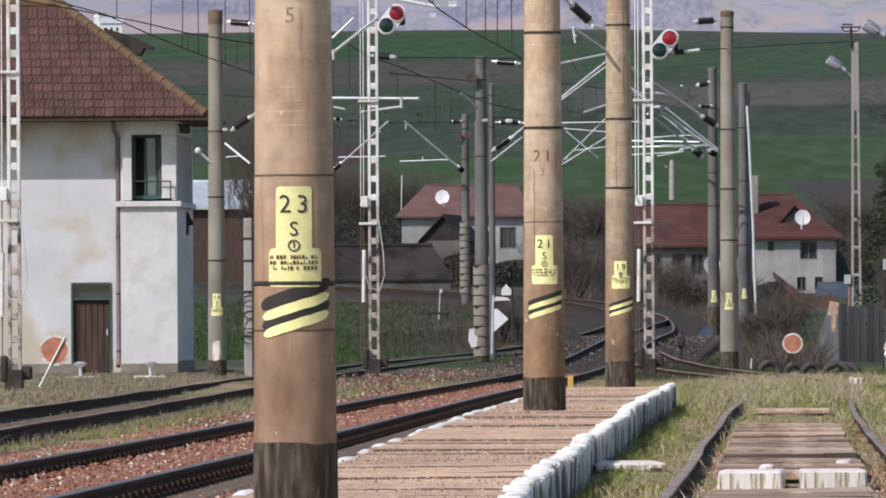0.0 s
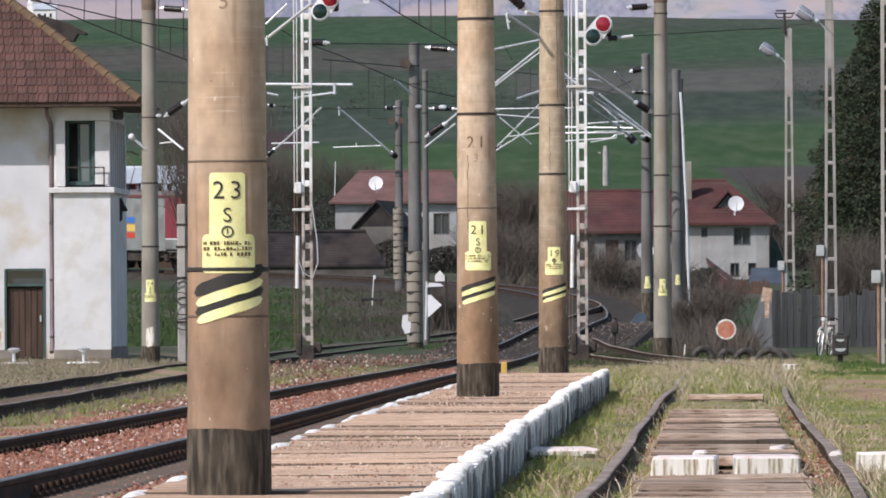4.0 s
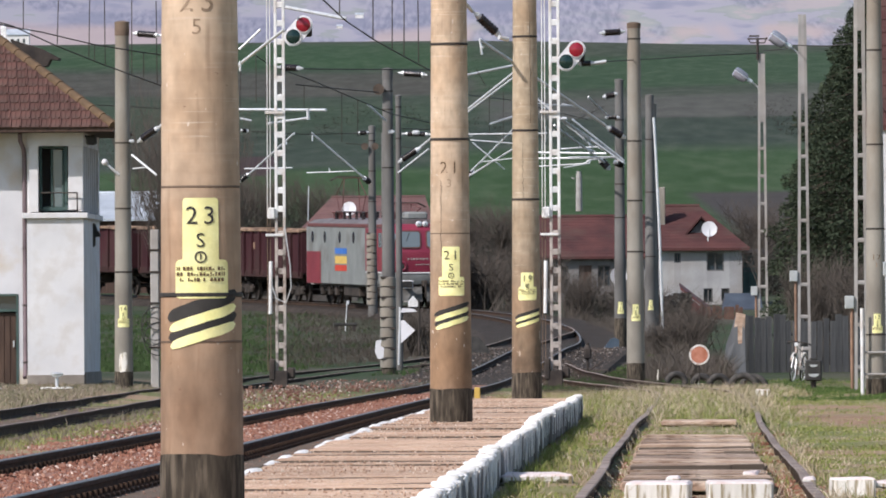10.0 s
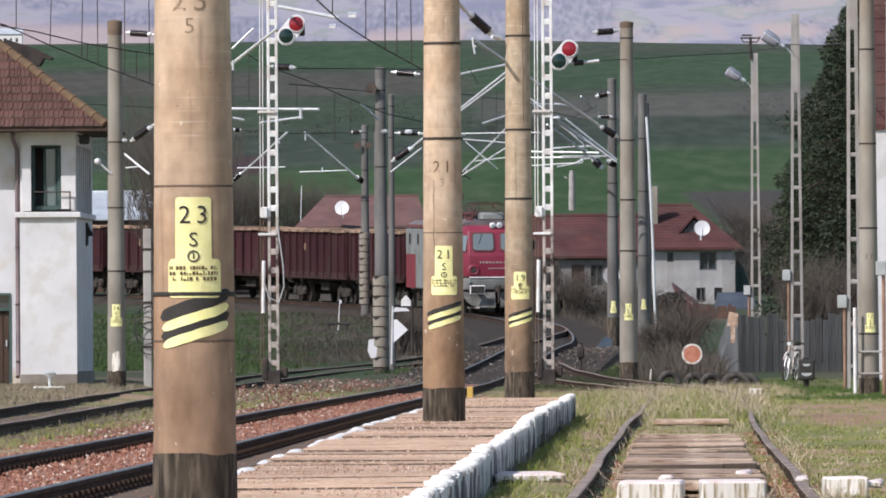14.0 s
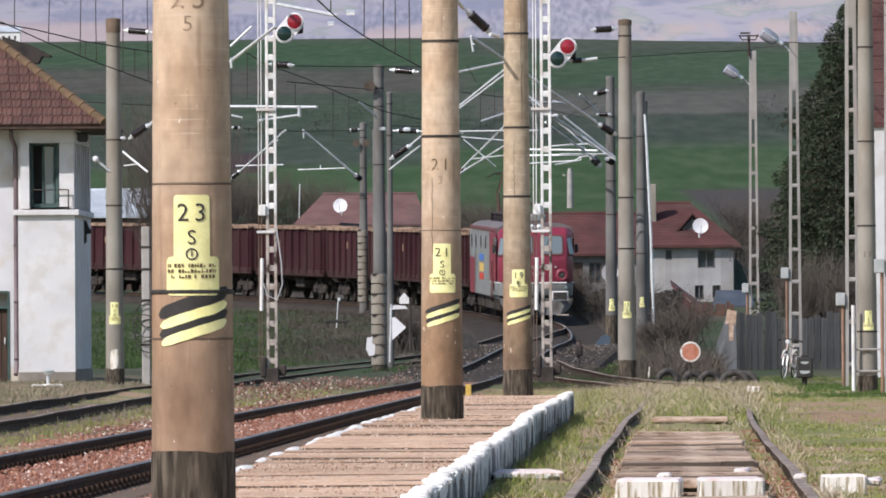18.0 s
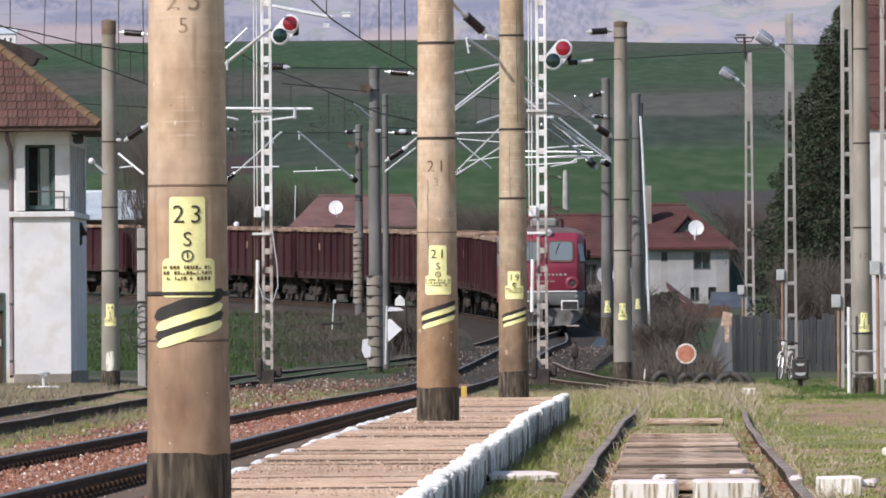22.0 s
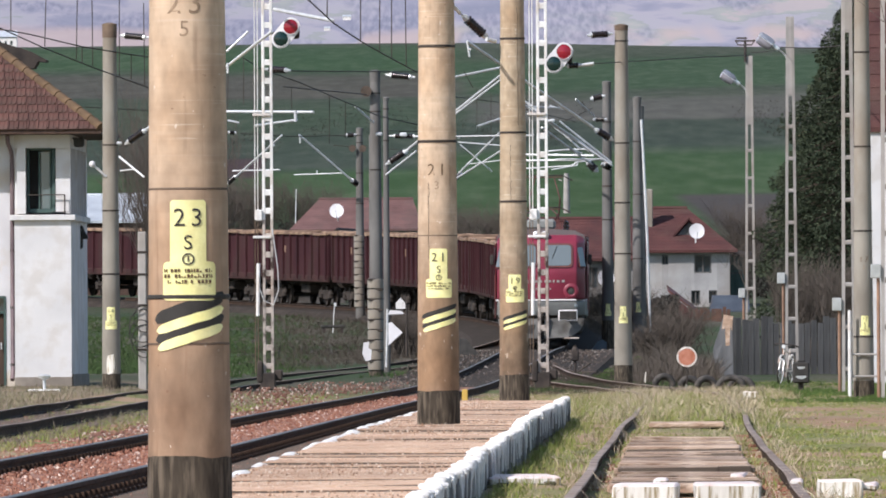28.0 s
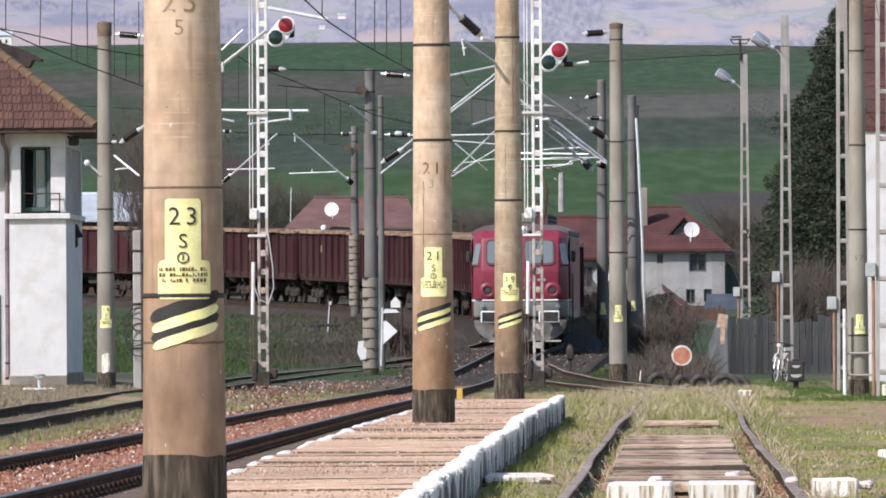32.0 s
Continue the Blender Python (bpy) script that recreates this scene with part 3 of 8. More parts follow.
    col = mix(scaled(band(tex(9, (1, 1, 0.5), 3), 0.7, 0.73), 0.5), col, (0.62, 0.52, 0.42))
    grain = N("ShaderNodeHueSaturation")
    Lk(col, grain.inputs["Color"])
    vr = N("ShaderNodeMapRange")
    vr.inputs[1].default_value, vr.inputs[2].default_value, vr.inputs[3].default_value, vr.inputs[4].default_value = 0.3, 0.7, 0.8, 1.14
    Lk(tex(14, (1, 1, 0.55), 9), vr.inputs[0])
    Lk(vr.outputs[0], grain.inputs["Value"])
    Lk(grain.outputs[0], b.inputs["Base Color"])
    bp = N("ShaderNodeBump")
    bp.inputs["Strength"].default_value, bp.inputs["Distance"].default_value = 0.22, 0.006
    Lk(tex(3, (1, 1, 14), 5), bp.inputs["Height"])
    Lk(bp.outputs[0], b.inputs["Normal"])
    return m


M_OCHRE = spun_concrete("spun_ochre_concrete", (0.205, 0.13, 0.083), (0.365, 0.25, 0.168))
M_OCHRE2 = spun_concrete("sooty_ochre_concrete", (0.165, 0.104, 0.064), (0.315, 0.212, 0.138))
M_OCHRE3 = spun_concrete("dull_ochre_concrete", (0.11, 0.076, 0.048), (0.205, 0.143, 0.096), (0.37, 0.285, 0.19), (0.49, 0.40, 0.29))
M_GROUND = terrain_material()


# ---- plan: height of the ground, lines of the tracks ----
def smooth(a, b, x):
    k = min(1, max(0, (x - a) / (b - a)))
    return k * k * (3 - 2 * k)


GROUND = [(-80, -0.18), (190, -0.18), (215, -0.14), (250, 0.02), (295, 0.28), (330, 0.6), (365, 1.0), (400, 1.65), (430, 2.2), (470, 2.9), (520, 3.6), (600, 4.8), (720, 8.6), (900, 14.4), (1300, 31.5), (1800, 54.2), (2150, 68.1), (2260, 69.2), (2500, 62.0), (2900, 40.0)]


def ground_z(x, y):
    """The ground's height at a place."""
    z = float(np.interp(y, [p for p, _ in GROUND], [q for _, q in GROUND]))
    edge = 0.92 + 0.0218 * (y - 134)
    z += 0.075 * smooth(edge - 0.5, edge + 0.9, x) * (1 - smooth(150, 230, y))
    z += 0.08 * smooth(4.5, 7.5, x) * smooth(190, 250, y) * (1 - smooth(270, 340, y))
    z += 0.16 * smooth(-5.5, -7.5, x) * smooth(150, 215, y) * (1 - smooth(250, 320, y))
    if y > 600:
        z += 0.012 * (y - 600) * (noise.noise((x * 0.004, y * 0.0015, 3.1))) * smooth(600, 1200, y)
    return z


class Line:
    """A smooth line through control points, known by its length from the first."""

    def __init__(self, pts, step=1.0):
        pts = [Vector(p) for p in pts]
        ext = [2 * pts[0] - pts[1], *pts, 2 * pts[-1] - pts[-2]]
        out = []
        for i in range(len(pts) - 1):
            p0, p1, p2, p3 = ext[i:i + 4]
            k = max(2, int((p2 - p1).length / step))
            for j in range(k):
                t = j / k
                out.append(0.5 * (2 * p1 + (p2 - p0) * t + (2 * p0 - 5 * p1 + 4 * p2 - p3) * t * t + (3 * p1 - p0 - 3 * p2 + p3) * t ** 3))
        out.append(pts[-1])
        self.p = np.array([tuple(q) for q in out])
        self.s = np.concatenate([[0], np.cumsum(np.linalg.norm(np.diff(self.p[:, :2], axis=0), axis=1))])

    def at(self, s):
        return Vector([float(np.interp(s, self.s, self.p[:, i])) for i in range(3)])

    def side(self, s, d):
        """The point at s, moved d to the right of the way."""
        a, b = self.at(s - 0.5), self.at(s + 0.5)
        v = (b - a).normalized()
        return self.at(s) + Vector((v.y, -v.x, 0)) * d

    def s_of_y(self, y):
        return float(np.interp(y, self.p[:, 1], self.s))


def curve_tail():
    """The line's left-hand curve beyond the station, climbing a little."""
    pts, x, y, h = [], 2.48, 294.8, -0.0392
    for k in range(0, 56):
        l = 8.0 * k
        if k % 2 == 0 and k > 0:
            z = float(np.interp(l, [0, 10, 30, 55, 70, 85, 105, 130, 145, 170, 200, 440], [0.76, 0.83, 0.94, 1.2, 1.43, 1.7, 2.1, 2.5, 2.75, 3.2, 3.7, 7.0]))
            pts.append((x - 0.38 * math.exp(-((l - 52) / 34) ** 2), y, z))
        lm = l + 4.0
        h = min(-0.0392 - 0.0001 * lm + 0.5 * 2.76e-5 * lm * lm, 0.95)
        x, y = x - math.sin(h) * 8.0, y + math.cos(h) * 8.0
    return pts


MAIN = Line([(-6.6, -60, 0), (-4.9, 15, 0), (-3.85, 55, 0), (-3.1, 85, 0), (-2.4, 118, 0), (-1.55, 158, 0), (-0.6, 198, 0.0), (0.3, 228, 0.06), (1.3, 260, 0.3), (2.48, 295, 0.74), *curve_tail()])
S_END = MAIN.s_of_y(294.8)  # where the engine's front stands at the last moment
LEFT = Line([(-7.6, -20, 0), (-6.75, 60, 0), (-6.3, 118, 0), (-6.1, 160, 0), (-5.9, 210, 0.0), (-5.05, 240, 0.07), (-3.6, 268, 0.19), (-1.9, 290, 0.31), (0.4, 312, 0.58), (1.95, 330, 0.92), (2.95, 345, 1.2), (3.6, 360, 1.39), (3.42, 375, 1.61)])
RIGHT = Line([(0.2, -40, 0), (0.75, 30, 0), (1.51, 61, 0), (1.86, 75, 0.01), (2.28, 93, -0.01), (2.88, 117, 0.0), (3.45, 138, 0), (4.38, 176, 0), (4.6, 194, 0.0), (4.1, 211, 0.03), (3.2, 230, 0.1), (2.6, 250, 0.22), (2.35, 270, 0.36), (2.3, 290, 0.5)])

# ---- ground ----
rows = [*range(-80, 40, 10), *range(40, 260, 2), *range(260, 620, 5), *range(620, 1000, 20), *range(1000, 2900, 45), 2900]
cols = [-1, -0.7, -0.45, -0.3, -0.2, -0.14, -0.1, *[round(-0.08 + 0.004 * i, 4) for i in range(41)], 0.1, 0.14, 0.2, 0.3, 0.45, 0.7, 1]
g = Build()
for y in rows:
    half = 90 + max(0, y) * 1.0
    for c in cols:
        x = c * half
        z = ground_z(x, y)
        if y < 450:
            z += 0.05 * noise.noise((x * 0.8, y * 0.35, 0)) + 0.02 * noise.noise((x * 3, y * 1.5, 5))
        g.v.append((x, y, z))
w = len(cols)
g.f = [(i * w + j, i * w + j + 1, i * w + w + j + 1, i * w + w + j) for i in range(len(rows) - 1) for j in range(w - 1)]
g.m = [0] * len(g.f)
single("ground", g, M_GROUND, "grassy station ground rising to green and brown hillside fields", "ground", kind="structure", smooth=60)


def mountain_material():
    m = bpy.data.materials.new("haze_tinted_slopes")
    m.use_nodes = True
    t = m.node_tree
    N, Lk = t.nodes.new, t.links.new
    b = t.nodes["Principled BSDF"]
    b.inputs["Roughness"].default_value = 1.0
    b.inputs["Specular IOR Level"].default_value = 0.0
    co = N("ShaderNodeTexCoord")
    def tex(scale, stretch, detail, tilt=0.0):
        mp = N("ShaderNodeMapping")
        mp.inputs["Scale"].default_value = stretch
        mp.inputs["Rotation"].default_value = (0, tilt, 0)
        Lk(co.outputs["Object"], mp.inputs[0])
        n = N("ShaderNodeTexNoise")
        n.inputs["Scale"].default_value, n.inputs["Detail"].default_value = scale, detail
        Lk(mp.outputs[0], n.inputs["Vector"])
        return n.outputs["Fac"]

    def ramp(fac, stops):
        r = N("ShaderNodeValToRGB")
        el = r.color_ramp.elements
        el[0].position, el[0].color = stops[0][0], (*stops[0][1], 1)
        el[1].position, el[1].color = stops[-1][0], (*stops[-1][1], 1)
        for p, c in stops[1:-1]:
            k = el.new(p)
            k.color = (*c, 1)
        Lk(fac, r.inputs[0])
        return r.outputs[0]

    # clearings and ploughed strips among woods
    # pale lilac tones carry the distance haze in the base colour
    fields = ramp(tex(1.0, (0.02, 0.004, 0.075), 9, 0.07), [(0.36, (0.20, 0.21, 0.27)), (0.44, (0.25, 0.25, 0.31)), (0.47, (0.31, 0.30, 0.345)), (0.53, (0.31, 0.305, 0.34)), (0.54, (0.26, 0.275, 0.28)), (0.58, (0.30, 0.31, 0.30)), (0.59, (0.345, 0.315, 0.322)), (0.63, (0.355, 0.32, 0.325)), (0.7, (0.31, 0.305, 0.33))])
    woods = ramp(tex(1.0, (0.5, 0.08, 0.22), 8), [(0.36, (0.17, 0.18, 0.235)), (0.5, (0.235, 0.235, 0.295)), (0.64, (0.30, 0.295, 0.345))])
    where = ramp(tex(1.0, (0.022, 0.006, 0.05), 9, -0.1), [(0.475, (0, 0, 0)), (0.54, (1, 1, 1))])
    half = N("ShaderNodeMixRGB")
    half.blend_type = "MULTIPLY"
    half.inputs[0].default_value = 1.0
    half.inputs[2].default_value = (0.75, 0.75, 0.75, 1)
    Lk(where, half.inputs[1])
    x = N("ShaderNodeMixRGB")
    Lk(half.outputs[0], x.inputs[0])
    Lk(fields, x.inputs[1])
    Lk(woods, x.inputs[2])
    # ploughed fields along the foot of the slopes
    sep = N("ShaderNodeSeparateXYZ")
    Lk(co.outputs["Object"], sep.inputs[0])
    hgt = N("ShaderNodeMath")
    hgt.operation = "MULTIPLY_ADD"
    hgt.inputs[1].default_value = 14.0
    Lk(tex(1.0, (0.012, 0.003, 0.03), 5), hgt.inputs[0])
    Lk(sep.outputs["Z"], hgt.inputs[2])
    low = N("ShaderNodeMapRange")
    low.inputs[1].default_value, low.inputs[2].default_value, low.inputs[3].default_value, low.inputs[4].default_value = 121.0, 124.5, 1.0, 0.0
    Lk(hgt.outputs[0], low.inputs[0])
    plot = ramp(tex(1.0, (0.02, 0.002, 0.02), 3), [(0.51, (0, 0, 0)), (0.55, (0.8, 0.8, 0.8))])
    both = N("ShaderNodeMixRGB")
    both.blend_type = "MULTIPLY"
    both.inputs[0].default_value = 1.0
    Lk(low.outputs[0], both.inputs[1])
    Lk(plot, both.inputs[2])
    pink = N("ShaderNodeMixRGB")
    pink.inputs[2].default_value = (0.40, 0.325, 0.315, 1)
    Lk(both.outputs[0], pink.inputs[0])
    Lk(x.outputs[0], pink.inputs[1])
    Lk(pink.outputs[0], b.inputs["Base Color"])
    return m


mt = Build()
xs = [-2600 + 40 * i for i in range(131)]
ys = [3000 + 110 * i for i in range(17)]
for j, y in enumerate(ys):
    for x in xs:
        mt.v.append((x, y, 20 + 330 * (j / 16) ** 1.1 + 45 * noise.fractal((x * 0.0016, y * 0.0013, 2.0), 1.0, 2.0, 4)))
w = len(xs)
mt.f = [(i * w + j, i * w + j + 1, i * w + w + j + 1, i * w + w + j) for i in range(len(ys) - 1) for j in range(w - 1)]
mt.m = [0] * len(mt.f)
single("backdrop", mt, mountain_material(), "distant mountain slopes with pale fields, tinted lilac for haze", "mountains", kind="structure", smooth=80)

# ---- tracks ----
RAIL = [(-0.037, -0.006), (-0.033, -0.04), (-0.010, -0.05), (-0.009, -0.12), (-0.07, -0.138), (-0.07, -0.15), (0.07, -0.15), (0.07, -0.138), (0.009, -0.12), (0.010, -0.05), (0.033, -0.04), (0.037, -0.006)]
TOP = [(-0.037, -0.006), (-0.03, 0.0), (0.03, 0.0), (0.037, -0.006)]


def railway(name, label, line, y0, y1, top, wobble=0.0, step=1.0):
    tr = thing(name, label, "railway track", kind="structure")
    s0, s1 = line.s_of_y(y0), line.s_of_y(y1)
    n = int((s1 - s0) / step)
    for sgn in (-1, 1):
        pts = []
        for i in range(n + 1):
            s = s0 + (s1 - s0) * i / n
            d = 0.7525 * sgn + wobble * noise.noise((s * 0.06, sgn * 3.0, 1.0)) + 0.5 * wobble * noise.noise((s * 0.2, sgn * 5.0, 2.0))
            p = line.side(s, d)
            p.z += 0.8 * wobble * noise.noise((s * 0.09, sgn * 7.0, 4.0))
            pts.append(p)
        r = Build()
        r.sweep(pts, RAIL)
        r.slot = 1
        r.sweep(pts, TOP, closed=False)
        part("rail", r, [M_RAILSIDE, top], tr, smooth=35)
    return tr


track_main = railway("railway_track", "ballasted main railway track with rusty rail sides and bright heads", MAIN, -40, 470, M_RAILTOP)
track_left = railway("railway_track", "side track with dark rusty rails before the signal box", LEFT, 20, 372, M_OLDTOP, 0.02)
track_right = railway("railway_track", "overgrown siding with uneven old rails in dry grass", RIGHT, 20, 274, M_OLDTOP, 0.02)

BED = [(-3.3, -0.5), (-2.6, -0.185), (-1.5, -0.17), (-0.68, -0.16), (-0.4, -0.115), (0.4, -0.115), (0.68, -0.16), (1.45, -0.165), (2.65, -0.115), (3.0, -0.5)]
for ya, yb, mat, text in ((-40, 232, M_BALLAST, "rust-red ballast bed"), (232, 520, M_FARBED, "ballast bed on the curve, coloured dark for shade")):
    bed = Build()
    s0, s1 = MAIN.s_of_y(ya), MAIN.s_of_y(yb)
    bed.sweep([MAIN.at(s0 + (s1 - s0) * i / 200) for i in range(201)], BED)
    tagged(part("ballast_bed", bed, mat, track_main, text), kind="structure")
bed = Build()
s0, s1 = LEFT.s_of_y(20), LEFT.s_of_y(340)
bed.sweep([LEFT.at(s0 + (s1 - s0) * i / 200) for i in range(201)], [(-2.2, -0.45), (-1.3, -0.17), (1.3, -0.17), (2.2, -0.45)])
part("ballast_bed", bed, M_LEFTBED, track_left)

# sleepers, singly where the track lies open
sl = Build().box((0, 0, 0), (2.4, 0.26, 0.16), bevel=0.02).mesh("sleeper", M_SLEEPER)
clip = Build()
for sgn in (-1, 1):
    for q in (-0.1, 0.1):
        clip.box((0.7525 * sgn + q, 0, 0.09), (0.07, 0.11, 0.05), bevel=0.01)
        clip.tube((0.7525 * sgn + q, 0, 0.1), (0.7525 * sgn + q, 0, 0.16), 0.02, n=6)
clip_me = clip.mesh("rail_clip", M_RAILSIDE)


def lay_sleepers(line, tr, y0, y1, gap, clips=True):
    s = line.s_of_y(y0)
    while s < line.s_of_y(y1):
        p, q = line.at(s), line.at(s + 0.3)
        m = Matrix.Translation((p.x, p.y, p.z - 0.225)) @ pose(0, 0, 0, 0, 0, -math.degrees(math.atan2(q.x - p.x, q.y - p.y)) + random.uniform(-0.6, 0.6))
        part("sleeper", sl, None, tr, at=m)
        if clips:
            part("rail_clip", clip_me, None, tr, at=m)
        s += gap


lay_sleepers(MAIN, track_main, 62, 205, 0.62)
lay_sleepers(LEFT, track_left, 118, 240, 0.62, False)


# ---- stones ----
def stones(name, label, mats, place, count, size, parent=None):
    b = Build()
    base = [(1, 0, 0), (-1, 0, 0), (0, 1, 0), (0, -1, 0), (0, 0, 1), (0, 0, -1)]
    tri = [(0, 2, 4), (2, 1, 4), (1, 3, 4), (3, 0, 4), (2, 0, 5), (1, 2, 5), (3, 1, 5), (0, 3, 5)]
    for _ in range(count):
        p = place()
        if p is None:
            continue
        k = random.uniform(*size)
        q = Euler([random.uniform(0, 6.28) for _ in range(3)]).to_matrix()
        b.add([Vector(p) + q @ Vector((v[0] * k * random.uniform(0.6, 1.2), v[1] * k * random.uniform(0.6, 1.2), v[2] * k * random.uniform(0.5, 1.0))) for v in base], tri)
    ob = part(name, b, mats, parent)
    if parent:
        return tagged(ob, label, kind="stuff")
    return tagged(ob, label, "stones", kind="stuff")


def on_main():
    y = 60 * (205 / 60) ** random.random()
    s = MAIN.s_of_y(y)
    d = random.uniform(-2.75, 1.7)
    if abs(abs(d) - 0.7525) < 0.09:
        return None
    p = MAIN.side(s, d)
    p.z += (-0.115 if abs(d) < 0.65 else -0.165) - 0.02 * max(0, abs(d) - 1.45)
    return p


def on_left():
    y = random.uniform(118, 260)
    p = LEFT.side(LEFT.s_of_y(y), random.uniform(-1.6, 1.8))
    p.z += -0.17
    return p


def between():
    y = random.uniform(120, 250)
    a, b = LEFT.at(LEFT.s_of_y(y)).x + 1.4, MAIN.at(MAIN.s_of_y(y)).x - 1.6
    x = random.uniform(a, max(a, b))
    return (x, y, ground_z(x, y) + 0.02 + 0.25 * smooth(150, 190, y) * (1 - smooth(200, 240, y)) * random.random())


stones("ballast", "loose rust-brown ballast stones between the rails", M_STONE, on_main, 26000, (0.012, 0.032), track_main)
stones("ballast", "loose dusty ballast stones", M_STONE, on_left, 2600, (0.02, 0.045), track_left)
def on_curve():
    y = random.uniform(225, 320)
    d = random.uniform(-3.2, 3.2)
    p = MAIN.side(MAIN.s_of_y(y), d)
    p.z += -0.13 if abs(d) < 2.5 else -0.25
    return p


stones("ballast", "dark loose stones on the curve", island("dark_curve_stones", [(0.05, 0.042, 0.036), (0.10, 0.082, 0.068), (0.16, 0.13, 0.11), (0.07, 0.05, 0.042), (0.3, 0.27, 0.24)]), on_curve, 3500, (0.02, 0.05), track_main)
stones("rubble", "pale rubble and gravel lying between the tracks", M_PALESTONE, between, 2200, (0.014, 0.04))

# ---- platform of old planks with a limewashed stone kerb ----
P_DIR = math.degrees(math.atan(0.0218))
plat = thing("platform", "low plank platform with ragged limewashed edging between the tracks", "platform", pose(-0.97, 48, 0, 0, 0, -P_DIR), kind="structure")


def rise(y):
    """How far the platform's top lies under its far part, y metres past its first pole."""
    return float(np.interp(y, [-30, 0, 47, 90], [-0.14, -0.085, 0.0, -0.005]))


# core takes a dark bed colour that stands in for shadow along its side
core = Build()
core.sweep([(0, q, rise(q)) for q in range(-30, 88, 4)], [(-0.68, -0.34), (-0.68, 0.14), (0.68, 0.14), (0.68, -0.34)])
part("core", core, M_LEFTBED, plat)
pl = []
for k in range(6):
    ln = 0.7 + 0.38 * k
    b = Build().box((0, 0, 0), (1.40, ln, 0.06), bevel=0.006)
    b.slot = 1
    for i in range(5):  # dark, split front edge
        x = -0.7 + 0.28 * i + 0.14
        b.box((x, -ln / 2 + 0.01 * noise.noise((i * 1.3, k, 0)), -0.003 + 0.006 * noise.noise((i * 2.1, k, 4))), (0.285, 0.03, 0.058))
    pl.append(b.mesh("plank", [M_PLANK, M_SLEEPER]))
y = -20.0
while y < 86:
    k = random.choice((0, 0, 0, 1, 1, 2, 3, 4, 5))
    wdt = 0.7 + 0.38 * k
    y += wdt / 2
    part("plank", pl[k], None, plat, at=pose(random.uniform(-0.03, 0.03), y, rise(y) + 0.181 + random.uniform(-0.012, 0.01), random.uniform(-0.25, 0.25), random.uniform(-0.5, 0.5), random.uniform(-0.5, 0.5)))
    y += wdt / 2 + random.choice((0.012, 0.015, 0.02, 0.05, 0.1))
kerb = []
for k in range(9):
    wd = random.uniform(0.07, 0.09)
    a_ = Build().box((0, 0, -0.15), (wd, 0.985, 0.30), bevel=0.012).mesh("kerb_stone", M_KERB, 50)
    b = Build()
    for q in range(4):  # a thick ragged white top, wider on the platform's side
        yy, wide = -0.36 + 0.24 * q, random.uniform(0.0, 0.045)
        b.box((-wide / 2 + random.uniform(-0.006, 0.01), yy, 0.008 + random.uniform(-0.01, 0.012)), (wd + 0.012 + wide, random.uniform(0.13, 0.25), random.uniform(0.018, 0.045)), bevel=0.012)
    for q in range(5):  # runs down the face
        drop = random.choice((0.03, 0.05, 0.07, 0.1, 0.15, 0.24)) * random.uniform(0.8, 1.2)
        b.box((wd / 2 + 0.004, -0.4 + 0.2 * q + random.uniform(-0.06, 0.06), 0.01 - drop / 2), (0.007, random.uniform(0.03, 0.1), drop), bevel=0.003)
    kerb.append((a_, b.mesh("limewash", M_LIME, 50)))
y = -20.0
while y < 86:
    a_, b_ = random.choice(kerb)
    m = pose(0.74 + 0.06 * noise.noise((y * 0.22, 1.5, 0)) + random.uniform(-0.012, 0.012), y, rise(y) + 0.205 + 0.022 * noise.noise((y * 0.25, 7.5, 0)) + random.uniform(-0.01, 0.01), random.uniform(-0.5, 0.5), random.uniform(-3, 3), random.uniform(-0.7, 0.7))
    ks = part("kerb_stone", a_, None, plat, at=m)
    part("limewash", b_, None, ks)
    y += 0.99
lump = []
for k in range(3):
    b = Build()
    b.lathe([(0.0, -0.05), (0.05, -0.04), (0.065, 0.0), (0.04, 0.016), (0.0, 0.02)], 8)
    b.v = [(x, yy * (14 + 4 * k), z) for x, yy, z in b.v]
    lump.append(b.mesh("edge_stone", M_LIME, 50))
y = -19.0
while y < 66:
    part("edge_stone", random.choice(lump), None, plat, at=pose(-0.72 + random.uniform(-0.03, 0.02), y, rise(y) + 0.2, 0, 0, random.uniform(-2, 2)))
    y += random.choice((2.1, 2.6, 3.0, 3.9))


# ---- concrete line poles ----
def lettering(text, size, flat=True):
    """Outline vertices and faces of a word, lying in x and z, centred."""
    cu = bpy.data.curves.new("word", "FONT")
    cu.body, cu.size, cu.align_x, cu.align_y, cu.resolution_u, cu.offset = text, size, "CENTER", "CENTER", 3, -0.004 * size
    ob = bpy.data.objects.new("word", cu)
    me = bpy.data.meshes.new_from_object(ob)
    vs, fs = [(v.co.x, v.co.y) for v in me.vertices], [tuple(p.vertices) for p in me.polygons]
    bpy.data.objects.remove(ob)
    bpy.data.meshes.remove(me)
    return vs, fs


def wrap(build, verts, faces, pole, z0, turn, lift):
    """Lays flat (x, z) shapes round a pole, at height z0 and turned by some degrees from the side towards -y."""
    out = []
    for x, z in verts:
        r = pole(z0 + z) + lift
        a = x / pole(z0) + radians(turn)
        out.append((r * math.sin(a), -r * math.cos(a), z0 + z))
    build.add(out, faces)


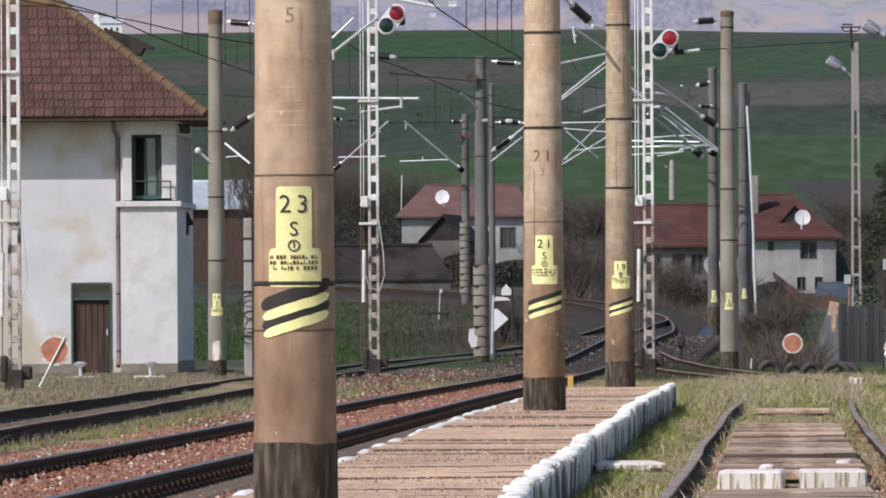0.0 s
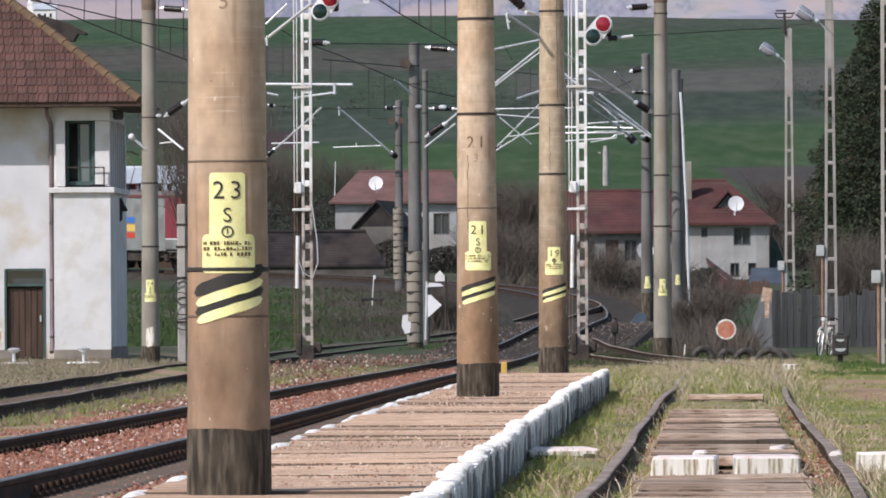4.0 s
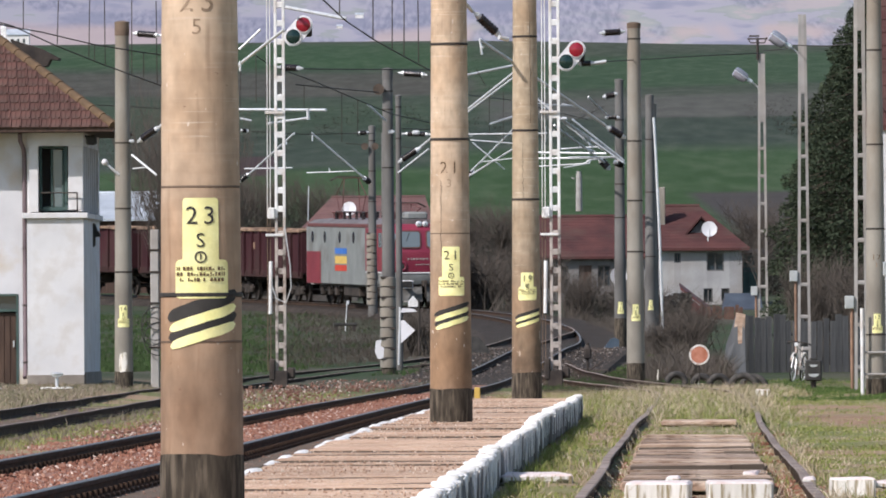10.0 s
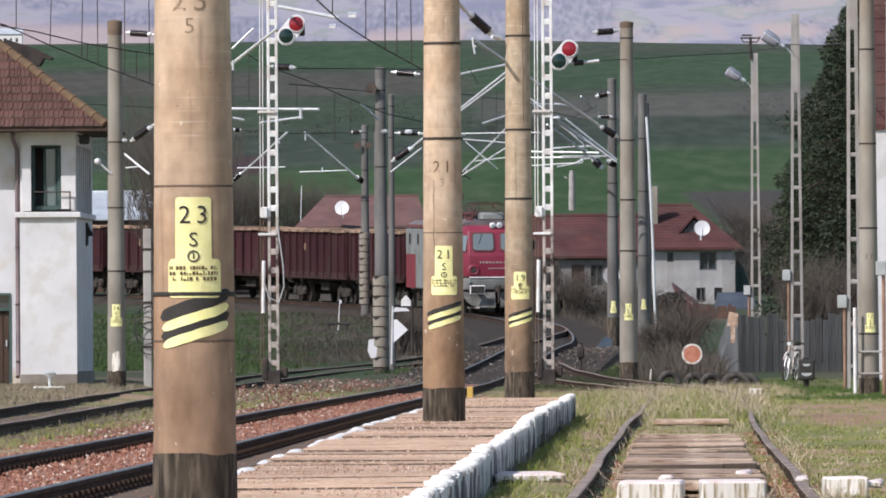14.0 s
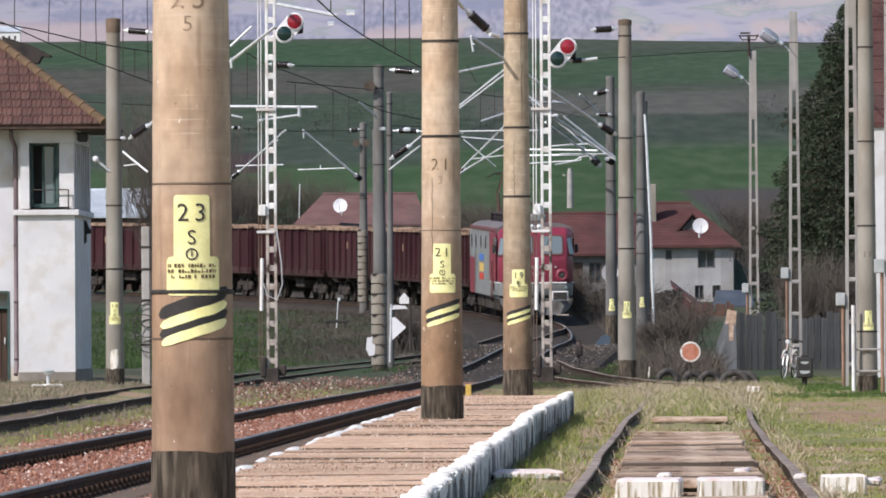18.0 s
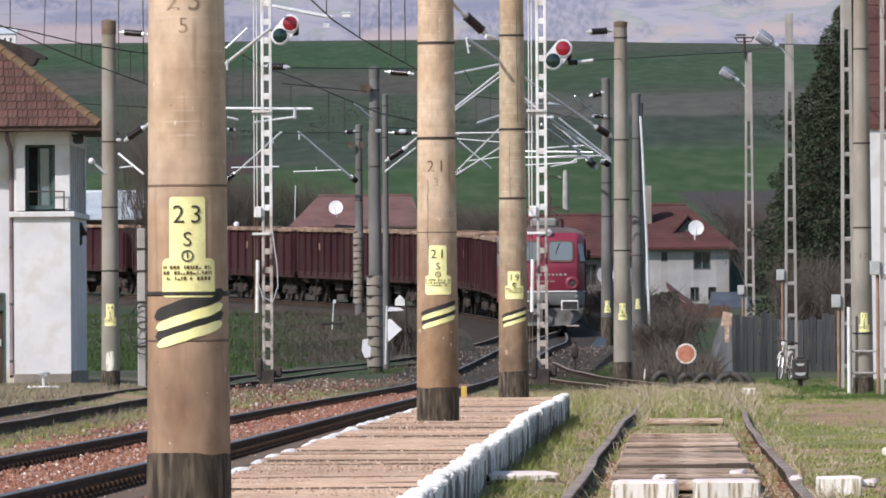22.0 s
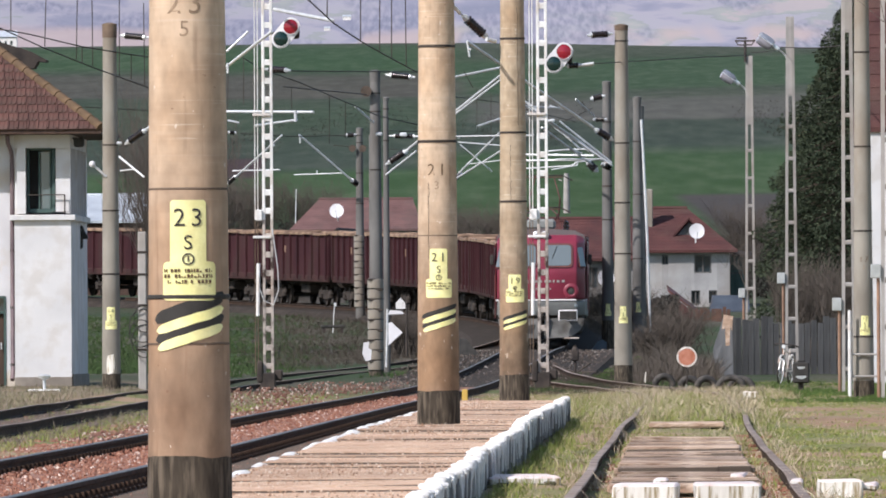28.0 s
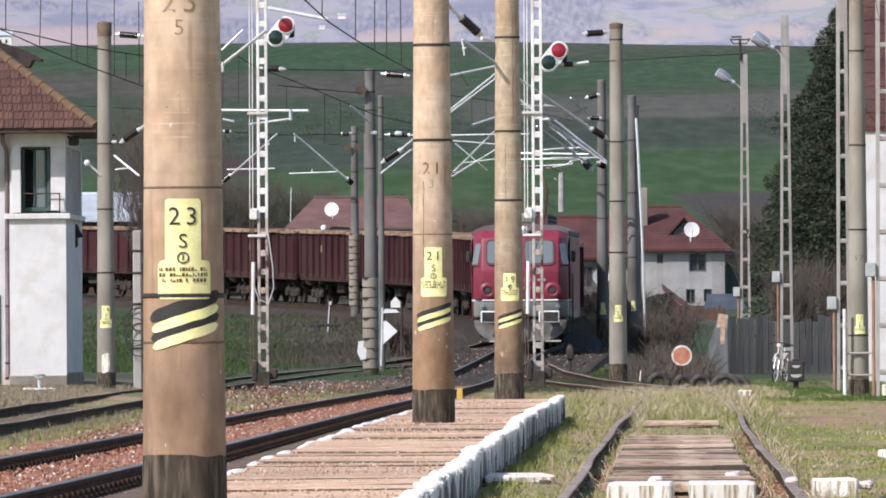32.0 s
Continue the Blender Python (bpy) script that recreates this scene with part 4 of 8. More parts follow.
def patch(build, x0, x1, z0, z1, pole, turn, lift, slope=0.0, rnd=0.0):
    """A painted oblong round a pole, with rounded corners where rnd is given."""
    n = 20
    low, top = [], []
    for i in range(n + 1):
        u = 0.5 - 0.5 * math.cos(math.pi * i / n)
        x = x0 + (x1 - x0) * u
        e = max(0.0, rnd - min(x - x0, x1 - x))
        dz = rnd - math.sqrt(max(0.0, rnd * rnd - e * e)) if rnd else 0.0
        low.append((x, dz + slope * x))
        top.append((x, z1 - z0 - dz + slope * x))
    wrap(build, low + top, [(i, i + 1, n + 2 + i, n + 1 + i) for i in range(n)], pole, z0, turn, lift)


def stroke(build, x0, x1, z, h, pole, turn, lift, seed):
    """A sloping brush stroke round a pole, with rounded ends and an uneven edge."""
    n, top, low = 22, [], []
    for i in range(n + 1):
        u = 2 * i / n - 1
        x = x0 + (x1 - x0) * i / n
        e = math.sqrt(max(0.0, 1 - abs(u) ** 7)) * 0.5 * h + 0.001
        mid = h / 2 + 0.3 * x  + 0.004 * noise.noise((x * 14, seed, 0))
        top.append((x, mid + e))
        low.append((x, mid - e))
    wrap(build, low + top, [(i, i + 1, n + 2 + i, n + 1 + i) for i in range(n)], pole, z, turn, lift)


def digits(text, size, name, mat, parent, pole, z, turn, lift):
    """Painted figures side by side, each a part of its own."""
    for k, ch in enumerate(text):
        vs, fs = lettering(ch, size)
        off = (k - (len(text) - 1) / 2) * size * 0.66
        b = Build()
        wrap(b, [(x + off, q) for x, q in vs], fs, pole, z, turn, lift)
        part(name, b, mat, parent)


def line_pole(at, number, r0=0.205, r1=0.135, height=8.6, mat=None, tar=0.25, plate=None, stripes=None, bands=(), carved=None, mark="3", cable=None, seams=(), label="", turn=0.0, cap_h=0.28, cracks=()):
    """A spun-concrete pole on a tarred foot, with clamps, a painted number and hazard stripes."""
    ob = thing("catenary_pole", label or "round concrete catenary pole with a yellow number plate", "pole", at, "catenary poles")

    def radius(z):
        return r0 + (r1 - r0) * max(0, z) / height

    b = Build()
    k = 40
    prof = [(radius(height * i / k) + (0.0012 * (i % 2)), height * i / k) for i in range(k + 1)]
    b.lathe([(r0, -0.6)] + prof, 32)
    part("shaft", b, mat or M_CONC, ob, smooth=40)
    if tar:
        b = Build()
        b.lathe([(r0 + 0.004, -0.6), (radius(tar) + 0.004, tar - 0.06), (radius(tar) + 0.0015, tar)], 40)
        b.v = [(x, y, z + (0.014 * noise.noise((x * 9, y * 9, number)) if z > tar - 0.01 else 0)) for x, y, z in b.v]
        part("tar_foot", b, M_TAR, ob, smooth=40)
    cap = Build().lathe([(r1 + 0.012, height - cap_h), (r1 + 0.014, height + 0.02), (r1 * 0.4, height + 0.05)], 20)
    part("cap", cap, M_DIMCONC if mat == M_DIMCONC else M_CAP, ob, "grey mortar cap" if mat == M_DIMCONC else "rusty brown cap", smooth=40)
    for z in bands:
        hb = 0.009 + 0.000035 * at.translation.y
        b = Build().lathe([(radius(z) + 0.001, z - hb), (radius(z) + 0.008, z - hb), (radius(z) + 0.008, z + hb), (radius(z) + 0.001, z + hb)], 28)
        part("clamp_band", b, M_IRON, ob, smooth=40)
    for z in seams:
        b = Build().lathe([(radius(z), z - 0.006), (radius(z) + 0.003, z - 0.004), (radius(z) + 0.003, z + 0.004), (radius(z), z + 0.006)], 28)
        part("seam", b, M_CAP, ob, smooth=40)
    if plate:
        z, s, up = (*plate, 0.30)[:3]
        b = Build()
        patch(b, -0.09 * s, 0.09 * s, z - 0.03 * s, z + up * s, radius, turn, 0.004, 0.0, 0.018 * s)
        patch(b, -0.13 * s, 0.142 * s, z - 0.19 * s, z, radius, turn, 0.0045, 0.0, 0.026 * s)
        pt = part("number_plate", b, M_YELLOW, ob, "yellow painted plate", smooth=60)
        digits(str(number), 0.125 * s, "number", M_BLACK, pt, radius, z + (up - 0.09) * s, turn, 0.008)
        b = Build()
        wrap(b, *lettering("S", 0.1 * s), radius, z + (up - 0.21) * s, turn, 0.008)
        part("letter", b, M_BLACK, pt)
        b = Build()
        ring = [(math.cos(q * 0.3927) * w * s, math.sin(q * 0.3927) * w * s) for w in (0.022, 0.029) for q in range(16)]
        wrap(b, ring, [(i, (i + 1) % 16, 16 + (i + 1) % 16, 16 + i) for i in range(16)], radius, z + 0.012 * s, turn, 0.008)
        patch(b, -0.003, 0.003, z, z + 0.03 * s, radius, turn, 0.0085)
        part("earth_mark", b, M_BLACK, pt)
        b = Build()
        for row in range(3):
            x = -0.12 * s
            while x < 0.118 * s:
                wd = random.choice((0.006, 0.009, 0.013)) * s
                if random.random() < 0.86:
                    hh = random.choice((0.008, 0.017, 0.017)) * s
                    patch(b, x, x + wd, z - (0.052 + 0.027 * row) * s, z - (0.052 + 0.027 * row) * s + hh, radius, turn, 0.0085)
                x += wd + 0.0055 * s
        part("small_print", b, M_MOSS, pt, "faded lines of small print")
    if stripes:
        top = 0.066 if number == 23 else 0.045
        for i, (dz, hgt, m) in enumerate(((0.025, top, M_BLACK), (-0.07, 0.052, M_BLACK), (-0.026, 0.048, M_YELLOW), (-0.112, 0.048, M_YELLOW))):
            b = Build()
            stroke(b, -0.19 + 0.008 * i, 0.212 - 0.006 * i, stripes + dz, hgt, radius, turn, 0.003 + 0.0006 * i, number + i)
            part("hazard_stripe", b, m, ob, smooth=60)
    for k, (side, z0, z1) in enumerate(cracks):
        b = Build()
        n = 14
        pts = [(0.02 * noise.noise((q * 0.9, number, k)) + 0.012 * noise.noise((q * 2.3, number, 9)), z0 + (z1 - z0) * q / n) for q in range(n + 1)]
        vs = [(x - 0.003, z - z0) for x, z in pts] + [(x + 0.003, z - z0) for x, z in pts]
        wrap(b, vs, [(q, q + 1, n + 2 + q, n + 1 + q) for q in range(n)], radius, z0, side, 0.0015)
        part("crack", b, M_TAR, ob, "fine dark crack")
    if cable:
        part("cable_tie", Build().lathe([(radius(cable) + 0.002, cable - 0.014), (radius(cable) + 0.008, cable - 0.008), (radius(cable) + 0.008, cable + 0.006), (radius(cable) + 0.002, cable + 0.01)], 28), M_BLACK, ob)
    if carved:
        digits(str(number), 0.16, "stencilled_number", M_FADED if number == 23 else M_MOSS, ob, radius, carved, turn - 4, 0.002)
        b = Build()
        wrap(b, *lettering(mark, 0.11), radius, carved - (0.125 if number == 23 else 0.15), turn - 4, 0.002)
        part("stencilled_mark", b, M_FADED, ob)
    return ob


line_pole(pose(-1.24, 48, 0.11), 23, mat=M_OCHRE, tar=0.33, plate=(1.28, 1.0), stripes=0.995, cable=1.11, bands=(3.69,), seams=(0.88, 1.635), carved=2.535, mark="5", label="thick brown-stained concrete pole numbered 23 on the platform", turn=1)
line_pole(pose(-0.045, 95, 0.2), 21, mat=M_OCHRE2, tar=0.33, plate=(1.412, 0.97), stripes=1.05, bands=(2.74, 3.66, 5.6), seams=(1.83,), carved=2.46, cracks=((-27, 1.6, 2.34),), label="brown-stained concrete pole numbered 21 on the platform", turn=2)
POLE19 = line_pole(pose(0.97, 134, 0.2), 19, mat=M_OCHRE3, tar=0.36, plate=(1.53, 0.97, 0.2), stripes=1.12, bands=(2.72, 3.66, 4.94), cracks=((24, 3.76, 5.37), (-12, 2.72, 3.49)), label="ochre concrete pole numbered 19 at the platform end", turn=4)


def stand(x, y, dz=0.0, turn=0.0):
    return pose(x, y, ground_z(x, y) + dz, 0, 0, turn)


POLE14 = line_pole(stand(-7.32, 217, 0.05), 14, plate=(1.47, 1.0), bands=(2.5, 3.9, 5.35), height=8.0, tar=0.3, r1=0.15)
b = Build()
stroke(b, -0.1, 0.08, 0.3, 0.42, lambda z: 0.2, 0, 0.006, 4)
part("whitewash", b, M_DIRTY, POLE14, "brushed whitewash patch", smooth=60)
POLE15 = line_pole(stand(4.235, 231, 0.05), 15, plate=(1.62, 0.8), bands=(3.1, 4.3, 5.7, 8.1), cap_h=0.1, height=8.45, tar=0.48, r0=0.215, r1=0.15)
POLE13 = line_pole(stand(5.41, 322, 0.3), 13, mat=M_DIMCONC, plate=(1.2, 0.8), bands=(4.2, 5.3, 7.4), height=8.7, tar=0.9, cap_h=0.08)
POLE11 = line_pole(stand(6.68, 336, 0.2), 11, mat=M_DIMCONC, plate=(1.3, 0.7), bands=(3.0, 5.2, 7.0), height=8.5, tar=0)
line_pole(stand(7.1, 352, 0.2), 9, mat=M_DIMCONC, bands=(5.2, 7.0), height=8.4, tar=0)
line_pole(stand(8.47, 198, 0.05), 17, plate=(1.35, 0.8), bands=(1.17, 3.3, 5.0, 6.9), height=9.2, tar=0.28, carved=2.72, r0=0.21, turn=6)
cable_pole = line_pole(stand(-1.825, 270, 0.05), 16, mat=M_DIMCONC, bands=(5.6, 7.2, 7.7), height=8.3, tar=0.12)
line_pole(stand(-1.59, 280, 0.0), 18, mat=M_DIMCONC, bands=(6.6, 7.5), height=7.8, tar=0, r0=0.1, r1=0.075, cap_h=0.06, label="slender grey pole behind the cable pole")
far_pole = line_pole(stand(-3.51, 419, 0.0), 12, mat=M_DIMCONC, bands=(5.0, 6.3, 7.6), height=8.2, tar=0)
line_pole(stand(-3.2, 447, 0.0), 10, mat=M_DIMCONC, bands=(5.0, 6.3), height=8.0, tar=0, r0=0.15, r1=0.11)

# cable ducts strapped to the lower shaft, with open step gaps
for pole, z0, z1, dx in ((cable_pole, 0.1, 2.45, -0.02), (far_pole, 0.6, 3.6, -0.04)):
    k = 0
    z = z0
    while z < z1:
        b = Build().lathe([(0.18, 0), (0.222, 0.01), (0.222, 0.245), (0.18, 0.255)], 14)
        part("duct_ring", b, M_CONC, pole, smooth=40, at=pose(dx, -0.02, z))
        b = Build().box((dx + (0.1 if k % 2 else -0.1), -0.205, z + 0.245), (0.2, 0.06, 0.06), bevel=0.01)
        part("step_iron", b, M_IRON, pole)
        z += 0.28
        k += 1


# tension wheels on the far poles
for pole, spots in ((cable_pole, ((-0.24, 7.75),)), (far_pole, ((-0.3, 7.35), (0.14, 7.35)))):
    for dx, z in spots:
        b = Build().lathe([(0.05, -0.04), (0.15, -0.05), (0.15, -0.02), (0.12, 0.0), (0.15, 0.02), (0.15, 0.05), (0.05, 0.04)], 18, (dx, -0.24, z), Euler((radians(90), 0, 0)).to_matrix())
        part("tension_wheel", b, M_BARK, pole, "rusty tension wheel", smooth=40)

# ---- white ladder-like signal masts ----
def signal_mast(at, height, head=None, clean=3.9, loose=True, label="white ladder-type signal mast with a two-lamp head"):
    ob = thing("signal_mast", label, "signal", at, "signal masts")
    for mat, z0, z1 in ((M_RUSTY, 0.35, clean), (M_WHITE, clean, height)):
        for sx in (-1, 1):
            b = Build().box((sx * 0.092, 0, (z0 + z1) / 2), (0.066, 0.13, z1 - z0), bevel=0.008)
            part("leg", b, mat, ob)
        z = z0 + 0.2
        while z < z1:
            b = Build().box((0, 0.0, z), (0.125, 0.11, 0.14), bevel=0.012)
            part("rung", b, mat, ob)
            z += 0.425
    b = Build().box((-0.02, 0, 0.2), (0.36, 0.36, 0.4), bevel=0.03)
    b.box((-0.2, -0.1, 0.42), (0.14, 0.2, 0.5), bevel=0.03).box((0.22, 0.05, 0.34), (0.2, 0.24, 0.26), bevel=0.04)
    part("base_box", b, M_IRON, ob)
    for x in (-0.3, -0.235):
        part("rod", Build().tube((x, -0.02, 0.4), (x + 0.007, -0.02, clean), 0.013, n=6), M_CAP, ob)
        part("rod", Build().tube((x + 0.007, -0.02, clean), (x + 0.02, -0.02, height), 0.013, n=6), M_WHITE, ob)
    for z in (clean - 0.4, clean + 2.4, clean + 5.3):
        if z < height:
            part("bracket", Build().box((-0.13, -0.03, z), (0.42, 0.16, 0.06), bevel=0.01), M_WHITE, ob)
    part("cable_tube", Build().tube((-0.24, -0.08, clean - 2.2), (-0.22, -0.08, clean - 1.0), 0.045, n=10), M_WHITE, ob, smooth=40)
    part("cable_box", Build().box((-0.2, -0.06, clean + 0.1), (0.16, 0.14, 0.26), bevel=0.02), M_WHITE, ob)
    b = Build() if not loose else Build().chain([(0.1, -0.12, clean - 0.2), (0.22, -0.14, clean - 1.1), (0.24, -0.14, clean - 1.6), (0.12, -0.13, clean - 1.95), (-0.1, -0.12, clean - 1.85), (-0.22, -0.1, clean - 1.5)], 0.014, 6)
    if loose:
        part("loose_cable", b, M_GALV, ob, smooth=60)
    if head:
        hx, hz = head
        tilt = pose(hx, -0.16, hz, 90, 0, 0) @ pose(0, 0, 0, 0, 0, -40)
        b = Build()
        n = 20
        ring = [(0.215 * math.cos(q), 0.215 * math.sin(q) + (0.18 if math.sin(q) > 0 else -0.18)) for q in [2 * math.pi * (i + 0.5) / n for i in range(n)]]
        b.slab([(x, y, 0) for x, y in ring], (0, 0, 0.05))
        plate = part("head_plate", b, M_DISH, ob, "white oval backing plate", at=tilt)
        for dy, m, nm in ((0.18, M_RED, "red_lens"), (-0.18, M_GREEN, "green_lens")):
            b = Build().lathe([(0.165, 0.04), (0.165, 0.075), (0.11, 0.1), (0.0, 0.108)], 20, (0, dy, 0))
            part(nm, b, m, plate, smooth=50)
            part("hood", Build().lathe([(0.17, 0.045), (0.18, 0.09), (0.172, 0.09), (0.162, 0.05)], 20, (0, dy, 0)), M_DISH, plate, smooth=40)
        part("head_arm", Build().tube((0.1, -0.08, hz), (hx, -0.14, hz), 0.03, n=8).box((hx + 0.1, 0.1, hz + 0.02), (0.42, 0.3, 0.3), bevel=0.04), M_IRON, ob)
    return ob


MAST_A = signal_mast(stand(-3.99, 225, 0.05), 10.2, (0.44, 8.17))
MAST_B = signal_mast(stand(2.30, 225, 0.03), 10.2, (0.39, 7.58), loose=False)
signal_mast(stand(-10.05, 185, 0.0), 10.0, None, 3.6, label="white ladder-type mast with cables beside the signal box")


# ---- lattice concrete lamp posts ----
def lamp_post(at, height, w0, w1, lamp=True, gaps=8, first=0.5, box=None, label="lattice concrete lamp post with a street light"):
    ob = thing("lamp_post", label, "lamp post", at, "lamp posts")
    b = Build()
    top = height * 0.78

    def half(z):
        return (w0 + (w1 - w0) * z / height) / 2

    for sx in (-1, 1):
        vs = []
        for z in (-0.3, height):
            o, i = half(z) * sx, (half(z) - 0.065) * sx if z < 1 else half(z) * sx * 0.3
            vs += [(o, -0.07, z), (i, -0.07, z), (i, 0.07, z), (o, 0.07, z)]
        b = Build().add(vs, [(0, 1, 2, 3), (4, 5, 6, 7), (0, 1, 5, 4), (1, 2, 6, 5), (2, 3, 7, 6), (3, 0, 4, 7)])
        part("leg", b, M_POST, ob)
    pitch = (top - first) / gaps
    for i in range(gaps + 1):
        z = first + pitch * i
        b = Build().box((0, 0, z), (2 * half(z) - 0.05, 0.12, 0.10), bevel=0.02)
        part("web", b, M_POST, ob)
    b = Build().box((0, 0, (top + height) / 2), (w1 * 1.02, 0.13, height - top), bevel=0.01)
    part("head_block", b, M_POST, ob)
    if lamp:
        b = Build().chain([(-0.08, -0.02, height - 1.15), (-0.1, -0.02, height - 1.0), (-0.2, -0.05, height - 0.9), (-0.3, -0.08, height - 0.83)], 0.022, 8)
        arm = part("arm", b, M_GALV, ob, smooth=60)
        tilt = pose(-0.3, -0.08, height - 0.83, 0, 35, 0)
        part("neck", Build().lathe([(0.045, -0.02), (0.062, 0.0), (0.062, 0.15), (0.085, 0.17)], 12, m=Euler((0, radians(-90), 0)).to_matrix()), M_LAMPGLASS, arm, smooth=40, at=tilt)
        for nm, m_, a0, deep in (("shell", M_LAMPSHELL, 0, 0.145), ("cover", M_BOWL, 180, 0.19)):
            vs, n = [], 10
            ring = ((0.15, 0.35), (0.19, 0.8), (0.30, 0.97), (0.46, 1.0), (0.57, 0.93), (0.61, 0.6))
            for x_, k_ in ring:
                for i in range(n + 1):
                    q = radians(a0 + 180 * i / n)
                    vs.append((-x_, 0.165 * k_ * math.cos(q), deep * k_ * math.sin(q)))
            fs = [(j * (n + 1) + i, j * (n + 1) + i + 1, (j + 1) * (n + 1) + i + 1, (j + 1) * (n + 1) + i) for j in range(len(ring) - 1) for i in range(n)]
            fs += [tuple(range(n + 1)), tuple(range(len(vs) - 1, len(vs) - n - 2, -1))]
            part(nm, Build().add(vs, fs), m_, arm, "pale grey lamp shell" if nm == "shell" else "milky lamp bowl", smooth=45, at=tilt)
        part("rim", Build().box((-0.38, 0, 0.0), (0.46, 0.345, 0.025), bevel=0.01), M_GALV, arm, at=tilt)
    if box:
        part("switch_box", Build().box((-half(box) - 0.11, -0.05, box), (0.2, 0.18, 0.28), bevel=0.015), M_LAMPHEAD, ob)
        part("conduit", Build().tube((-half(box) - 0.06, -0.05, -0.2), (-half(box) - 0.06, -0.05, box - 0.1), 0.035, n=8), M_CONDUIT, ob)
    return ob


lamp_post(stand(9.08, 290, 0.12), 9.0, 0.32, 0.2, box=2.0)
post2 = lamp_post(stand(8.87, 250, 0.16), 9.0, 0.34, 0.2, box=2.35)
lamp_post(stand(8.75, 212), 10.0, 0.3, 0.22, lamp=False, box=1.9, label="tall lattice concrete post beside the pole")
lamp_post(stand(8.72, 192), 10.0, 0.33, 0.24, lamp=False, box=2.5, label="tall lattice concrete post before the station building")
# pole 17's white drain pipe and clamp frame
b = Build().tube((0, 0, -0.1), (0.0, 0, 1.75), 0.038, n=10)
single("drain_pipe", b, M_WHITE, "white pipe rising beside the concrete pole", "pipe", stand(8.18, 197.7), smooth=50)
b = Build()
for z in (0.42, 0.86):
    b.tube((-0.26, -0.24, z), (0.28, -0.24, z), 0.025, n=6)
for x in (-0.26, 0.28):
    b.tube((x, -0.24, 0.42), (x, -0.24, 0.86), 0.025, n=6)
single("clamp_frame", b, M_POST, "pale metal frame bolted round the pole foot", "frame", stand(8.47, 198))


# ---- signal box ----
def signal_box():
    ob = thing("signal_box", "two-storey plastered signal box with a brown tiled hip roof", "building", stand(-8.46, 224, 0.02, -1.45))
    z_e, L, W = 5.93, 8.0, 6.0
    front = Build()
    for x0, x1, z0, z1 in ((-L, -2.45, 0, 5.9), (-2.45, -1.52, 2.06, 5.9), (-1.52, -1.29, 0, 5.9)):
        front.box(((x0 + x1) / 2, 0.5, (z0 + z1) / 2), (x1 - x0, 0.3, z1 - z0))
    part("front_wall", front, M_PLASTER, ob, "white plaster with ochre stains")
    bay = Build()
    bay.box((-0.645, 0.15, 2.0), (1.29, 0.3, 3.6))
    bay.box((-1.13, 0.15, 4.68), (0.2, 0.3, 1.5)).box((-0.645, 0.15, 5.68), (1.29, 0.3, 0.5))
    bay.box((-1.2, 0.35, 2.9), (0.18, 0.3, 5.9))
    part("bay_wall", bay, M_PLASTER2, ob, "clean white plaster bay")
    part("side_wall", Build().box((-0.15, 3.15, 2.0), (0.3, 5.7, 3.6)).box((-0.15, 5.8, 4.68), (0.3, 0.4, 1.76)).box((-0.15, 3.15, 5.68), (0.3, 5.7, 0.5)), M_PLASTER2, ob)
    part("end_wall", Build().box((-L + 0.15, 3.3, 2.95), (0.3, 5.4, 5.9)), M_PLASTER2, ob)
    part("back_wall", Build().box((-L / 2, 5.85, 2.95), (L - 0.6, 0.3, 5.9)), M_PLASTER2, ob)
    part("floor_slab", Build().box((-L / 2, 3.2, 3.5), (L - 0.7, 5.0, 0.2)), M_WOOD, ob)
    part("room_wall", Build().box((-2.2, 3.2, 4.8), (0.15, 4.9, 2.2)), M_PLINTH, ob)
    pl = Build().box((-0.645, 0.14, 0.1), (1.31, 0.36, 0.22), bevel=0.01).box((-L / 2 - 0.7, 0.48, 0.1), (L - 3.6 + 0.45, 0.36, 0.22)).box((-0.14, 3.1, 0.12), (0.34, 5.8, 0.3))
    part("plinth", pl, M_PLINTH, ob)
    sill = Build().box((-0.64, 0.12, 3.84), (1.5, 0.44, 0.13), bevel=0.015).box((-0.12, 3.0, 3.84), (0.44, 5.4, 0.13), bevel=0.015)
    part("sill", sill, M_PLASTER2, ob)
    # corner window: deep reveal, frames and one pane set back
    win = part("window", Build().box((-0.985, 0.28, 4.72), (0.06, 0.1, 1.5), bevel=0.01).box((-0.40, 0.26, 4.72), (0.08, 0.12, 1.5), bevel=0.01).box((-0.69, 0.28, 5.42), (0.52, 0.1, 0.09), bevel=0.01).box((-0.69, 0.28, 4.0), (0.52, 0.1, 0.1), bevel=0.01), M_FRAME, ob, "dark green window frame")
    part("pane", Build().box((-0.59, 0.31, 4.7), (0.22, 0.012, 1.3)), M_BOXGLASS, win)
    part("mullion", Build().box((-0.73, 0.3, 4.7), (0.05, 0.08, 1.32), bevel=0.01).box((-0.475, 0.3, 4.7), (0.05, 0.08, 1.32), bevel=0.01), M_FRAME, win)
    part("corner_panel", Build().box((-0.18, 0.16, 4.72), (0.34, 0.08, 1.5), bevel=0.01), M_PLASTER2, ob, "pale boarded corner panel")
    # dark strip added where shade falls under the lintel
    part("lintel_shadow_board", Build().box((-0.69, 0.2, 5.49), (0.66, 0.2, 0.05)), M_FRAME, ob)
    part("guard_rail", Build().tube((-0.98, 0.02, 4.36), (-0.13, 0.02, 4.36), 0.016, n=6).tube((-0.14, 0.02, 3.9), (-0.14, 0.02, 4.36), 0.016, n=6), M_IRON, ob)
    for i in range(7):
        y = 0.14 + 0.74 * i
